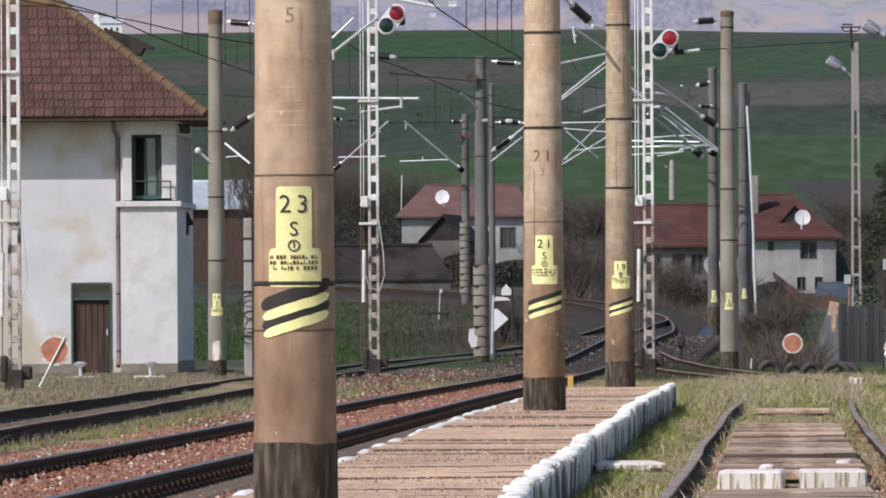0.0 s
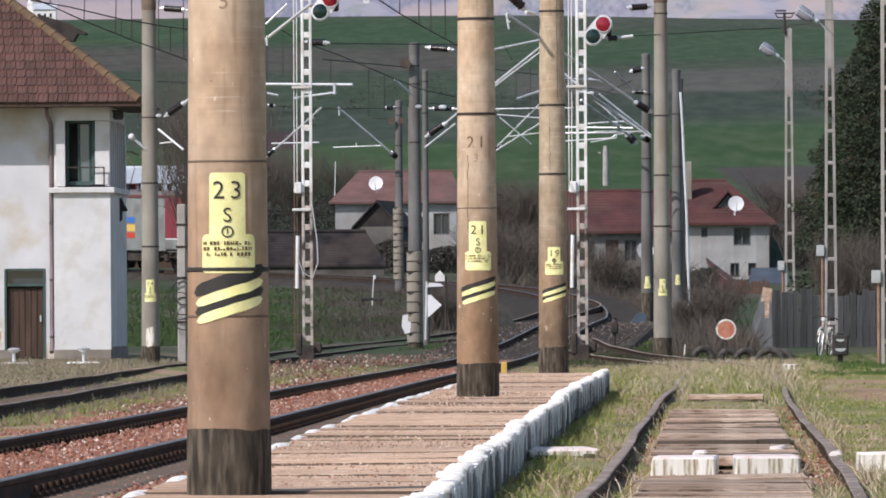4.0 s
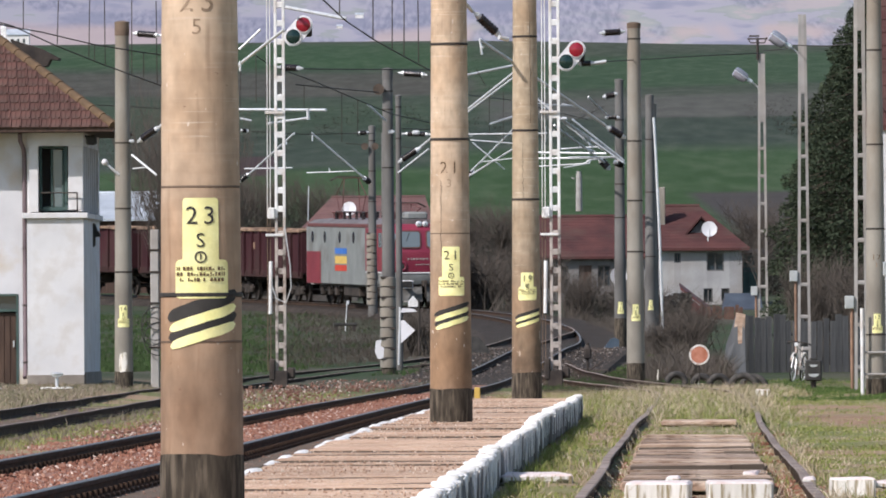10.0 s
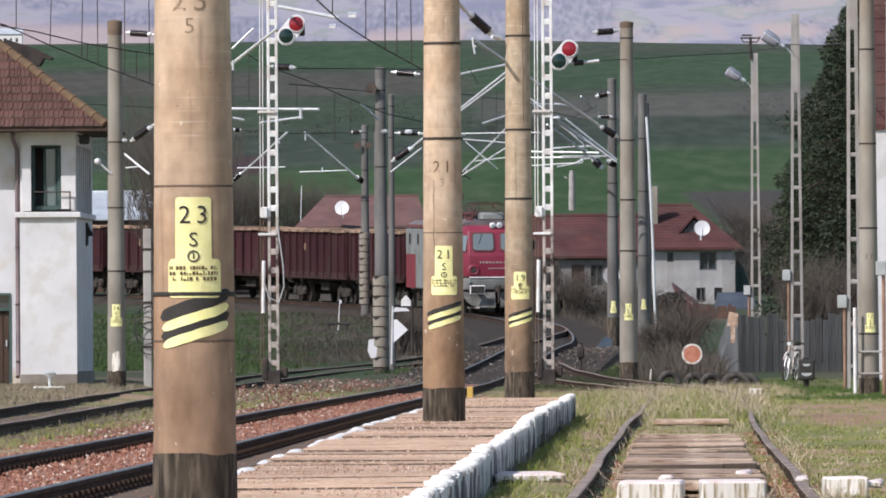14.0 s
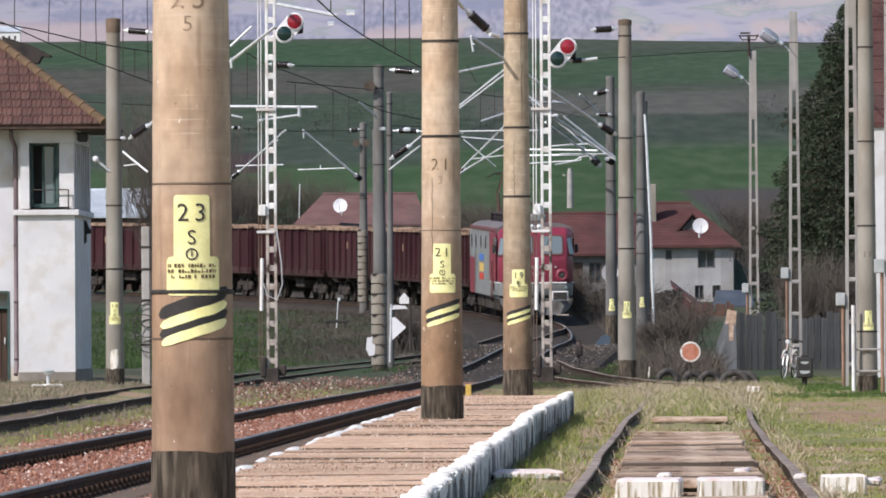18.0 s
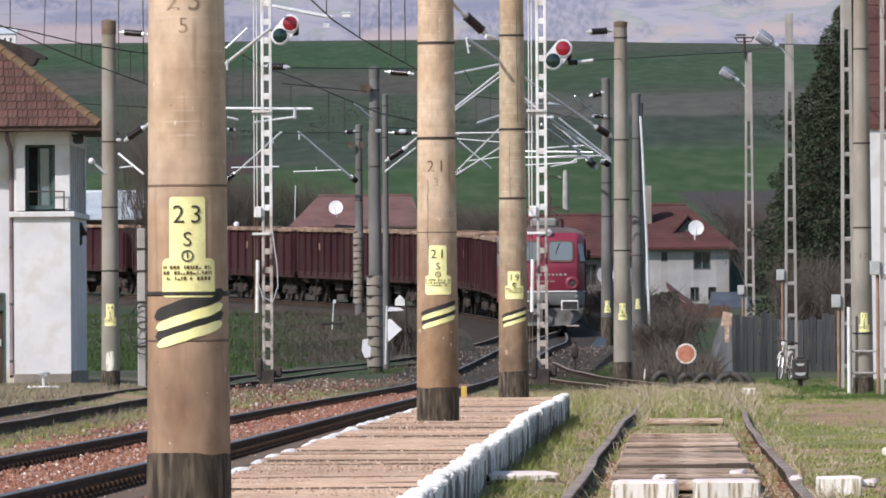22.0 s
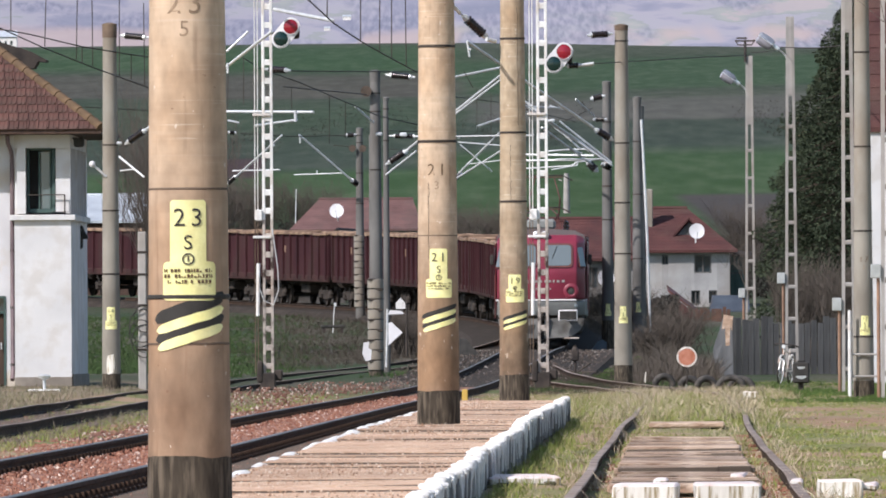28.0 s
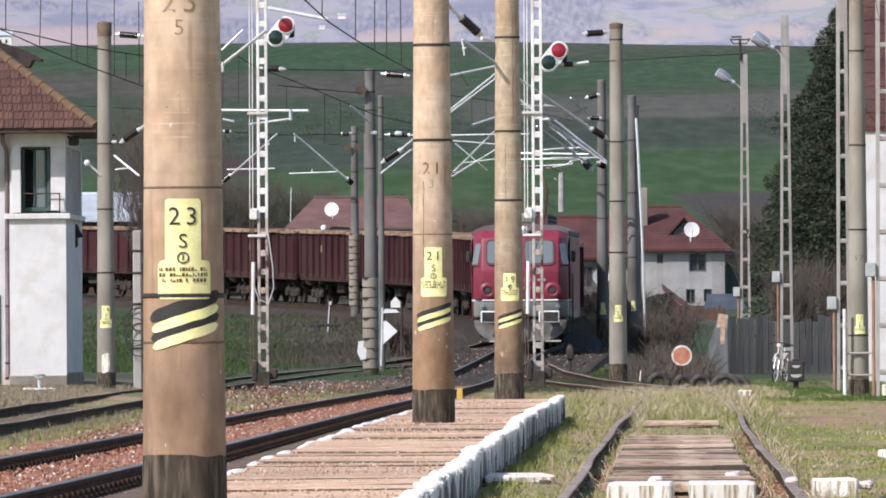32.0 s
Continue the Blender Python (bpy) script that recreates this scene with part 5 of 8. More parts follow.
        part("window_post", Build().box((-0.06, y + 0.04, 4.68), (0.12, 0.09, 1.5), bevel=0.01), M_PLASTER2, ob)
        wn_ = part("window", Build().box((-0.09, y + 0.40, 5.38), (0.06, 0.62, 0.08)).box((-0.09, y + 0.40, 4.0), (0.06, 0.62, 0.08)).box((-0.09, y + 0.40, 4.69), (0.05, 0.05, 1.3)), M_FRAME, ob)
        part("pane", Build().box((-0.1, y + 0.40, 4.69), (0.012, 0.6, 1.3)), M_GLASS, wn_)
    # door
    door = part("door", Build().box((-1.985, 0.48, 0.82), (0.85, 0.06, 1.64), bevel=0.01), M_WOOD, ob, "dark brown plank door with a blind transom")
    for i in range(6):
        part("board", Build().box((-2.33 + 0.138 * i, 0.44, 0.82), (0.126, 0.02, 1.58), bevel=0.006), M_WOOD, door)
    part("door_frame", Build().box((-2.43, 0.4, 1.02), (0.05, 0.14, 2.06)).box((-1.545, 0.4, 1.02), (0.05, 0.14, 2.06)).box((-1.985, 0.4, 1.69), (0.84, 0.1, 0.06)).box((-1.985, 0.4, 2.04), (0.84, 0.14, 0.05)), M_FRAME, ob)
    part("transom_pane", Build().box((-1.985, 0.47, 1.87), (0.82, 0.02, 0.3)), M_GLASS, ob)
    part("door_handle", Build().tube((-1.63, 0.38, 0.85), (-1.63, 0.38, 1.0), 0.018, n=6), M_GALV, door)
    # downpipe
    part("downpipe", Build().chain([(-1.42, -0.3, 5.72), (-1.42, -0.2, 5.55), (-1.36, 0.15, 5.35), (-1.36, 0.24, 5.15), (-1.36, 0.26, 0.35), (-1.36, 0.05, 0.15)], 0.05, 10), M_PIPE, ob, "purple-brown downpipe", smooth=60)
    for z in (0.5, 1.8, 3.1, 4.6):
        part("pipe_clip", Build().lathe([(0.055, -0.02), (0.062, -0.02), (0.062, 0.02), (0.055, 0.02)], 10, (-1.36, 0.26, z)), M_IRON, ob)
    # floodlight under the eave
    part("floodlight", Build().box((0.2, -0.1, 5.55), (0.24, 0.2, 0.22), bevel=0.04).tube((0.05, 0.1, 5.65), (0.2, 0, 5.6), 0.03, n=6), M_BLACK, ob)
    part("alarm_bell", Build().slab([(0.0, 3.4, 3.70), (0.04, 3.4, 3.70), (0.1, 3.4, 3.55), (0.17, 3.4, 3.44), (0.17, 3.4, 3.4), (0.05, 3.4, 3.38), (0.05, 3.4, 3.2), (0.0, 3.4, 3.15)], (0, 0.3, 0)), M_BLACK, ob, "dark hooded bell on the side wall")
    # roof: soffit, deck, tiles, hips
    part("soffit", Build().box((-L / 2 + 0.05, 3.0, 5.78), (L + 1.3, 7.2, 0.1)), M_WOOD, ob)
    e0, e1, f0, f1, zr = -L - 0.6, 0.74, -0.6, 6.6, 8.52
    hip = 3.64
    deck = Build()
    A, B_, C, D = (e0, f0, 5.83), (e1, f0, 5.83), (e1, f1, 5.83), (e0, f1, 5.83)
    R0, R1 = (e0 + hip, 3.0, zr), (e1 - hip, 3.0, zr)
    deck.slab([A, B_, R1, R0], (0, 0, -0.05)).slab([B_, C, R1], (0, 0, -0.05)).slab([C, D, R0, R1], (0, 0, -0.05)).slab([D, A, R0], (0, 0, -0.05))
    part("roof_deck", deck, M_TILE, ob)
    up = Vector((0, 3.6, zr - 5.83))
    leng = up.length
    up.normalize()
    ang = math.degrees(math.asin(up.z))
    tb = Build().box((0, 0, 0), (0.222, 0.44, 0.022)).tube((-0.09, -0.2, 0.012), (-0.09, 0.2, 0.012), 0.028, n=6).tube((0.03, -0.2, 0.012), (0.03, 0.2, 0.012), 0.014, n=5)
    tile = tb.mesh("roof_tile", M_TILE, 40)
    rows_ = 13
    for r in range(rows_):
        v = 0.14 + r * (leng - 0.3) / rows_
        x = e1 - hip * (v / leng) - 0.1
        while x > -5.2:
            p = Vector((x, f0, 5.85)) + up * v
            part("roof_tile", tile, None, ob, at=pose(p.x + random.uniform(-0.008, 0.008), p.y, p.z + 0.03, ang - 2.5 + random.uniform(-1, 1), 0, random.uniform(-1.5, 1.5)))
            x -= 0.228
    k = 14
    hm = Build().lathe([(0.125, -0.2), (0.112, 0.2)], 10).mesh("hip_tile", M_MOSS, 50)
    a0, a1 = Vector(B_) + Vector((0, 0, 0.03)), Vector(R1) + Vector((0, 0, 0.03))
    rot = (a1 - a0).to_track_quat("Z", "Y").to_matrix().to_4x4()
    for i in range(k):
        part("hip_tile", hm, None, ob, at=Matrix.Translation(a0.lerp(a1, (i + 0.5) / k)) @ rot)
    b = Build().tube(R0, R1, 0.12, n=10)
    part("ridge", b, M_MOSS, ob, smooth=50)
    # dark strip added for the shade below the eave tiles
    part("fascia", Build().box(((e0 + e1) / 2, f0 - 0.01, 5.79), (e1 - e0, 0.03, 0.1)), M_WOOD, ob)
    # lifted sheet along the right-hand slope
    part("loose_sheet", Build().slab([(-1.78, 1.9, 7.93), (-1.05, 1.9, 7.7), (-0.66, 1.9, 7.49), (-0.68, 1.9, 7.44), (-0.86, 1.9, 7.46), (-0.95, 1.9, 7.3), (-1.05, 1.9, 7.3), (-1.3, 1.9, 7.5), (-1.75, 1.9, 7.8)], (0, 0.8, 0)), M_IRON, ob, "dark lifted roofing sheet")
    return ob


signal_box()


# ---- other buildings ----
def house(name, label, x0, x1, y0, depth, z_e, z_r, hip0, hip1, over=0.35, wall=None, roof=None, windows=(), doors=(), dz=-0.3, turn=0.0):
    base = ground_z((x0 + x1) / 2, y0) + dz
    ob = thing(name, label, "house", pose(x0, y0, base, 0, 0, turn))
    L, H, R = x1 - x0, z_e - base, z_r - base
    cells = sorted({0.0, L, *[v for q in (*windows, *doors) for v in (q[0], q[1])]})
    for a, c in zip(cells[:-1], cells[1:]):
        cut = [q for q in (*windows, *doors) if q[0] <= a and q[1] >= c]
        z = 0.0
        for q in sorted(cut, key=lambda q: q[2]):
            lo, hi = q[2] - base, q[3] - base
            if lo > z:
                part("front_wall", Build().box(((a + c) / 2, 0.15, (z + lo) / 2), (c - a, 0.3, lo - z)), wall or M_FARWALL, ob)
            z = hi
        if H > z:
            part("front_wall", Build().box(((a + c) / 2, 0.15, (z + H) / 2), (c - a, 0.3, H - z)), wall or M_FARWALL, ob)
    for x in (0.15, L - 0.15):
        part("side_wall", Build().box((x, depth / 2, H / 2), (0.3, depth - 0.6, H)), wall or M_FARWALL, ob)
    part("back_wall", Build().box((L / 2, depth - 0.15, H / 2), (L, 0.3, H)), wall or M_FARWALL, ob)
    for q in windows:
        a, c, lo, hi = q[0], q[1], q[2] - base, q[3] - base
        wn_ = part("window", Build().box(((a + c) / 2, 0.1, lo + 0.03), (c - a, 0.1, 0.06)).box(((a + c) / 2, 0.1, hi - 0.03), (c - a, 0.1, 0.06)).box((a + 0.03, 0.1, (lo + hi) / 2), (0.06, 0.1, hi - lo - 0.12)).box((c - 0.03, 0.1, (lo + hi) / 2), (0.06, 0.1, hi - lo - 0.12)).box(((a + c) / 2, 0.1, (lo + hi) / 2), (0.06, 0.08, hi - lo - 0.12)), M_GREYWOOD, ob)
        part("pane", Build().box(((a + c) / 2, 0.16, (lo + hi) / 2), (c - a - 0.1, 0.02, hi - lo - 0.1)), M_GLASS, wn_)
    for q in doors:
        a, c, lo, hi = q[0], q[1], q[2] - base, q[3] - base
        part("door", Build().box(((a + c) / 2, 0.14, (lo + hi) / 2), (c - a, 0.08, hi - lo), bevel=0.01), M_WOOD, ob)
    A, B_, C, D = (-over, -over, H), (L + over, -over, H), (L + over, depth + over, H), (-over, depth + over, H)
    R0, R1 = (-over + hip0, depth / 2, R), (L + over - hip1, depth / 2, R)
    rf = Build().slab([A, B_, R1, R0], (0, 0, 0.12)).slab([B_, C, R1], (0, 0, 0.12)).slab([C, D, R0, R1], (0, 0, 0.12)).slab([D, A, R0], (0, 0, 0.12))
    rf_ob = part("roof", rf, roof or M_FARTILE, ob)
    # courses of tiles
    n = 14
    for i in range(1, n):
        f = i / n
        p0, p1 = Vector(A).lerp(Vector(R0), f), Vector(B_).lerp(Vector(R1), f)
        part("tile_course", Build().tube(p0 + Vector((0, -0.01, 0.11)), p1 + Vector((0, -0.01, 0.11)), 0.02, n=5), roof or M_FARTILE, rf_ob)
    part("ridge", Build().tube(Vector(R0) + Vector((0, 0, 0.12)), Vector(R1) + Vector((0, 0, 0.12)), 0.1, n=8), roof or M_FARTILE, rf_ob, smooth=60)
    return ob


def dish(at, r, label="round white satellite dish on a pipe"):
    ob = thing("satellite_dish", label, "satellite dish", at, "satellite dishes")
    b = Build().lathe([(0.0, 0.0), (r * 0.5, 0.03 * r), (r, 0.16 * r), (r, 0.2 * r), (r * 0.5, 0.08 * r), (0.0, 0.05 * r)], 24)
    part("reflector", b, M_DISH, ob, smooth=50)
    part("feed_arm", Build().tube((0, -r * 0.95, 0.15 * r), (0, -r * 0.2, r * 0.9), 0.02, n=6).tube((0, -r * 0.2, r * 0.8), (0, -r * 0.18, r), 0.04, n=8), M_GALV, ob)
    part("mount", Build().tube((0, 0, 0), (0, 0.1, -0.4), 0.04, n=8).tube((0, 0.1, -0.4), (0, -0.45, -0.5), 0.035, n=8), M_GALV, ob)
    return ob


# white-walled house with a hipped red roof
house("house", "low white house with a hipped red tile roof behind the line", -8.2, -1.4, 551, 8.0, 7.35, 9.08, 1.6, 0.6, wall=M_FARWALL, roof=M_PALETILE, windows=((1.6, 2.6, 5.2, 6.6), (4.2, 5.2, 5.2, 6.6), (5.5, 6.4, 5.6, 6.8)), turn=0.0)
dish(pose(*(-5.886, 549.00, 8.462), 80, 0, -8), 0.4)
def gable_shed(label, at, w, h, rise, depth):
    """A small shed with its tarred gable towards the line."""
    ob = thing("shed", label, "shed", at, "dark sheds")
    part("front_wall", Build().box((0, 0.1, h / 2), (w, 0.2, h)), M_SHEDWALL, ob)
    part("gable", Build().slab([(-w / 2 - 0.1, 0.0, h), (w / 2 + 0.1, 0.0, h), (0, 0.0, h + rise)], (0, 0.15, 0)), M_TARROOF, ob, "black tarred gable boards")
    for sx in (-1, 1):
        part("side_wall", Build().box((sx * (w / 2 - 0.1), depth / 2, h / 2), (0.2, depth - 0.4, h)), M_SHEDWALL, ob)
        part("roof", Build().slab([(sx * (w / 2 + 0.25), -0.2, h - 0.12), (0, -0.2, h + rise + 0.05), (0, depth + 0.2, h + rise + 0.05), (sx * (w / 2 + 0.25), depth + 0.2, h - 0.12)], (0, 0, 0.1)), M_TARROOF, ob)
    part("back_wall", Build().box((0, depth - 0.1, h / 2), (w, 0.2, h)), M_SHEDWALL, ob)
    return ob


gable_shed("grimy plastered shed with a black tarred gable beyond the line", pose(-5.32, 500, 3.2, 0, 0, -9), 2.1, 2.4, 1.2, 5.0)
house("shed", "long low shed with a dark brown felted roof beyond the line", -11.5, -4.75, 478, 2.8, 3.45, 5.07, 0.2, 1.0, over=0.1, wall=M_SHEDWALL, roof=M_TARROOF)
# long red-roofed farmhouse with a taller white wing
house("house", "long low farmhouse with a plain red tile roof", 3.9, 9.4, 468, 8.0, 4.9, 6.85, 0.2, 0.2, wall=M_GREYWALL, windows=((0.9, 1.5, 3.6, 4.6), (2.9, 3.5, 3.6, 4.6)), doors=((2.0, 2.6, 2.6, 4.6),))
wing = house("house", "white two-storey farmhouse wing with a red hipped roof", 9.2, 13.3, 455, 9.0, 5.15, 7.15, 0.3, 2.2, windows=((2.45, 3.25, 4.2, 5.05), (2.3, 2.72, 2.75, 3.4), (3.12, 3.5, 2.8, 3.4), (0.95, 1.25, 4.6, 5.05)), dz=-0.6)
annex = thing("annex", "narrow dark green boarded annex beside the farmhouse", "shed", pose(13.38, 457, 2.3))
for k in range(5):
    part("board", Build().box((0.065 + 0.13 * k, 0, 1.35), (0.12, 0.04, 2.7), bevel=0.006), M_FRAME, annex)
part("rail_bar", Build().box((0.33, -0.03, 1.9), (0.66, 0.03, 0.07)).box((0.33, -0.03, 0.8), (0.66, 0.03, 0.07)), M_GREYWOOD, annex)
part("body", Build().box((0.33, 1.2, 1.3), (0.64, 2.2, 2.6)), M_WOOD, annex)
part("roof", Build().slab([(-0.1, -0.15, 2.7), (1.2, -0.15, 2.62), (1.2, 2.4, 2.85), (-0.1, 2.4, 2.93)], (0, 0, 0.08)), M_TARROOF, annex)
slate = thing("woodshed", "low shed with a blue-grey sheet roof by the farmhouse", "shed", pose(11.95, 438, 1.6))
part("roof", Build().slab([(-0.1, -0.1, 0.72), (1.75, -0.1, 0.72), (1.7, 1.6, 1.42), (0.1, 1.6, 1.42)], (0, 0, 0.08)), surf("blue_grey_sheet", (0.04, 0.05, 0.066), (0.066, 0.08, 0.1), 1.2, 0.6, fine=14), slate)
part("wall", Build().box((0.82, 0.8, 0.2), (1.6, 1.4, 1.1)), M_SHEDWALL, slate)
b = Build().slab([(-0.75, 0, 0), (0.75, 0, 0), (0, 0, 0.85)], (0, 2.2, 0))
dm = part("dormer", b, M_GREYWOOD, wing, "small dark gable dormer", at=pose(2.25, 1.4, 3.7))
part("dormer_roof", Build().slab([(-0.95, -0.2, -0.12), (0, -0.2, 0.95), (0, -0.2, 1.05), (-1.05, -0.2, -0.12)], (0, 2.4, 0)).slab([(0.95, -0.2, -0.12), (0, -0.2, 0.95), (0, -0.2, 1.05), (1.05, -0.2, -0.12)], (0, 2.4, 0)), M_FARTILE, dm)
part("chimney", Build().box((0.35, 2.6, 5.2), (0.5, 0.5, 1.8), bevel=0.03), M_CONC, wing)
dish(pose(*(11.721, 453.00, 6.115), 80, 0, 6), 0.36)
dish(pose(*(7.666, 462.00, 4.040), 85, 0, 20), 0.42, "grey satellite dish low on the farmhouse wall")
# shed with a pale tin roof behind the signal box
house("outbuilding", "outbuilding with a pale ribbed tin roof beyond the train", -22.5, -14.9, 528, 9.0, 7.6, 9.05, 0.1, 0.1, wall=M_WOOD, roof=M_TIN)
# station building at the far right
house("station_building", "white building with a red roof beyond the posts", 10.05, 18.0, 231, 8.0, 5.9, 10.4, 0.05, 3.0, over=0.06, wall=M_PLASTER2, windows=((1.2, 2.2, 1.5, 3.2),), dz=-0.1)

# ---- board fence ----
fence = thing("fence", "weathered grey board fence behind the siding", "fence", pose(0, 0, 0))
bm_ = [Build().box((0, 0, 0.69 + 0.03 * k), (0.15 + 0.008 * k, 0.03, 1.56 + 0.05 * k), bevel=0.004).mesh("board", M_GREYWOOD) for k in range(4)]
x = 7.5
while x < 12.6:
    y = 255 + (x - 6.8) * 0.4
    part("board", random.choice(bm_), None, fence, at=pose(x, y, ground_z(x, y) - 0.12 + 0.05 * noise.noise((x * 2, 0, 0)), 0, random.uniform(-1.2, 1.2), 21.8 + random.uniform(-5, 5)))
    x += random.choice((0.155, 0.16, 0.165, 0.175))
b = Build().tube((7.45, 255.3, 1.1), (12.4, 257.4, 1.2), 0.04, n=6)
part("rail_bar", b, M_GREYWOOD, fence)
b = Build().slab([(0.0, 0, -0.1), (0.63, 0.1, -0.1), (0.6, 0.1, 1.5), (0.38, 0.1, 1.53), (0.26, 0.1, 1.15), (0.12, 0.1, 0.76)], (0, 0.04, 0))
single("leaning_board", b, surf("pale_grey_board", (0.11, 0.113, 0.12), (0.175, 0.18, 0.188), 1.5, 0.9, fine=30, stretch=(4, 4, 0.4)), "grey board leaning on the fence", "board", stand(6.88, 254.2))
b = Build().slab([(0.1, 0, 0), (0.2, 0, 0.0), (0.22, 0.05, 0.5), (0.27, 0.05, 0.36), (0.3, 0.1, 0.76), (0.06, 0.1, 0.8), (0.0, 0.05, 0.42), (0.09, 0.05, 0.45)], (0, 0.04, 0))
single("leaning_plank", b, M_OLDBOARD, "short pale plank nailed to the fence", "plank", stand(7.2, 253.9, 0.78))


# ---- discs, markers, small railway things ----
def disc_sign(at, lean=0.0, label="round faded red disc with a white rim on a post", zc=0.68, top=1.0):
    ob = thing("disc_sign", label, "sign", at, "disc signs")
    q = Euler((radians(90), 0, 0)).to_matrix()
    part("rim", Build().lathe([(0.225, -0.01), (0.225, 0.02), (0.185, 0.022), (0.185, -0.01)], 28, (0, 0, zc), q), M_RIM, ob, "flaking white rim", smooth=40)
    part("face", Build().lathe([(0.0, -0.012), (0.19, -0.012), (0.19, 0.018), (0.0, 0.018)], 28, (0, 0, zc), q), M_DISC, ob, "faded red face", smooth=40)
    part("stem", Build().tube((lean, -0.03 if lean else 0.03, -0.2), (-lean * 0.5, -0.03 if lean else 0.03, top), 0.016, n=6), M_GALV if lean else M_IRON, ob)
    return ob


disc_sign(stand(5.33, 215, 0.12))
disc_sign(stand(-9.55, 190, 0.1) @ Matrix.Scale(1.35, 4), -0.3, "large round faded red disc on a leaning post", 0.47, 0.66)


def mushroom(at):
    ob = thing("bollard", "small mushroom-shaped ground marker on a pale slab", "marker", at, "ground markers")
    part("stem", Build().tube((0, 0, -0.05), (0, 0, 0.24), 0.035, n=8), M_GALV, ob)
    part("cap", Build().lathe([(0.05, 0.2), (0.13, 0.24), (0.14, 0.28), (0.06, 0.31)], 14), M_GALV, ob, smooth=50)
    part("slab", Build().box((0, 0, -0.04), (0.7, 0.4, 0.06), bevel=0.02), M_LIME, ob)
    return ob


mushroom(stand(-8.6, 212, 0.06))
mushroom(stand(-10.2, 214, 0.04))


def switch_stand(at, label="black points lantern on a low stand"):
    ob = thing("switch_stand", label, "points lantern", at, "points lanterns")
    part("lantern", Build().box((0, 0, 0.55), (0.2, 0.2, 0.3), bevel=0.03).lathe([(0.1, 0.7), (0.05, 0.78), (0.06, 0.82)], 10), M_IRON, ob)
    part("stem", Build().tube((0, 0, -0.1), (0, 0, 0.45), 0.035, n=8), M_IRON, ob)
    part("lever", Build().tube((0.05, 0, 0.1), (0.42, 0, 0.35), 0.025, n=6).box((0.35, 0, 0.06), (0.45, 0.3, 0.14), bevel=0.03), M_IRON, ob)
    return ob


switch_stand(stand(3.52, 262, 0.02))
pl_ = thing("switch_stand", "black box-shaped points lantern with two pale glazed slots", "points lantern", pose(7.86, 216, -0.14), "points lanterns")
part("lantern", Build().box((0, 0, 0.45), (0.36, 0.3, 0.46), bevel=0.03).box((0, 0, 0.7), (0.16, 0.16, 0.06), bevel=0.02), M_BLACK, pl_)
part("stem", Build().tube((0, 0, 0.0), (0, 0, 0.25), 0.06, n=8), M_IRON, pl_)
part("foot", Build().box((-0.05, 0, 0.02), (0.85, 0.3, 0.05), bevel=0.015), M_IRON, pl_)
for zc, rr in ((0.58, 0.09), (0.38, 0.12)):
    part("glazed_slot", Build().slab([(rr * math.cos(q * math.pi / 8), -0.153, zc - 0.6 * rr * math.sin(q * math.pi / 8)) for q in range(9)], (0, -0.006, 0)), M_LAMPHEAD, pl_, "pale glazed slot")

b = Build().box((0, 0, 0.13), (0.09, 0.09, 0.34), bevel=0.01)
single("marker_block", b, M_AMBER, "small yellow marker block beside the rail", "marker", stand(0.33, 150, 0.17))
b = Build().slab([(-0.2, 0, 0.04), (0.2, 0, 0.04), (0.2, 0, 0.28), (0, 0, 0.5), (-0.2, 0, 0.28)], (0, 0.03, 0))
sg = single("pointed_sign", b, M_LIME, "white house-shaped board on a thin post", "sign", pose(*(-1.222, 285.00, 1.987)))
sg.matrix_basis = sg.matrix_basis @ Matrix.Scale(0.7, 4)
part("post", Build().tube((0.24, 0.06, -1.9), (0.24, 0.06, 0.3), 0.05, n=6), M_IRON, sg)
b = Build().slab([(-0.04, 0, -0.42), (0.34, 0, -0.08), (0.04, 0, 0.2), (-0.04, 0, 0.18)], (0, 0.03, 0))
sg = single("diamond_sign", b, M_DISH, "white kite-shaped signboard on a post", "sign", pose(*(-1.413, 262.00, 1.380)) @ Matrix.Scale(1.0, 4))
part("post", Build().tube((-0.1, 0.03, -1.0), (-0.06, 0.03, 0.55), 0.03, n=6), M_GALV, sg)
part("top_board", Build().slab([(-0.05, 0.0, 0.4), (0.4, 0, 0.42), (0.3, 0, 0.5), (0.0, 0, 0.52)], (0, 0.03, 0)), M_DISH, sg)
b = Build().slab([(-0.04, 0, 0), (0.1, 0, 0.03), (0.12, 0, 0.3), (0.03, 0, 0.36), (0.05, 0, 0.52), (-0.1, 0, 0.5), (-0.13, 0, 0.2)], (0, 0.05, 0))
single("white_board", b, M_DISH, "narrow white board leaning by the cable pole", "board", pose(*(-2.036, 264.00, 0.537)))
b = Build().slab([(-0.36, 0, 0), (0.33, 0, 0), (0.33, 0, 0.52), (0.2, 0, 0.6), (0.06, 0, 0.56)], (0, 0.5, 0))
single("blue_crate", b, surf("blue_grey_plastic", (0.05, 0.08, 0.11), (0.08, 0.11, 0.15), 3, 0.6), "blue-grey wedge-shaped hatch by the lineside", "box", stand(4.98, 319, 0.0))
b = Build().slab([(-0.5, 0, 0), (0.45, 0, 0), (0.0, 0.2, 0.55), (-0.3, 0.2, 0.6)], (0, 0.5, 0))
single("dark_hutch", b, M_BLACK, "small dark tilted hatch by the line", "hatch", stand(0.72, 300, 0.17) @ Matrix.Scale(1.15, 4))


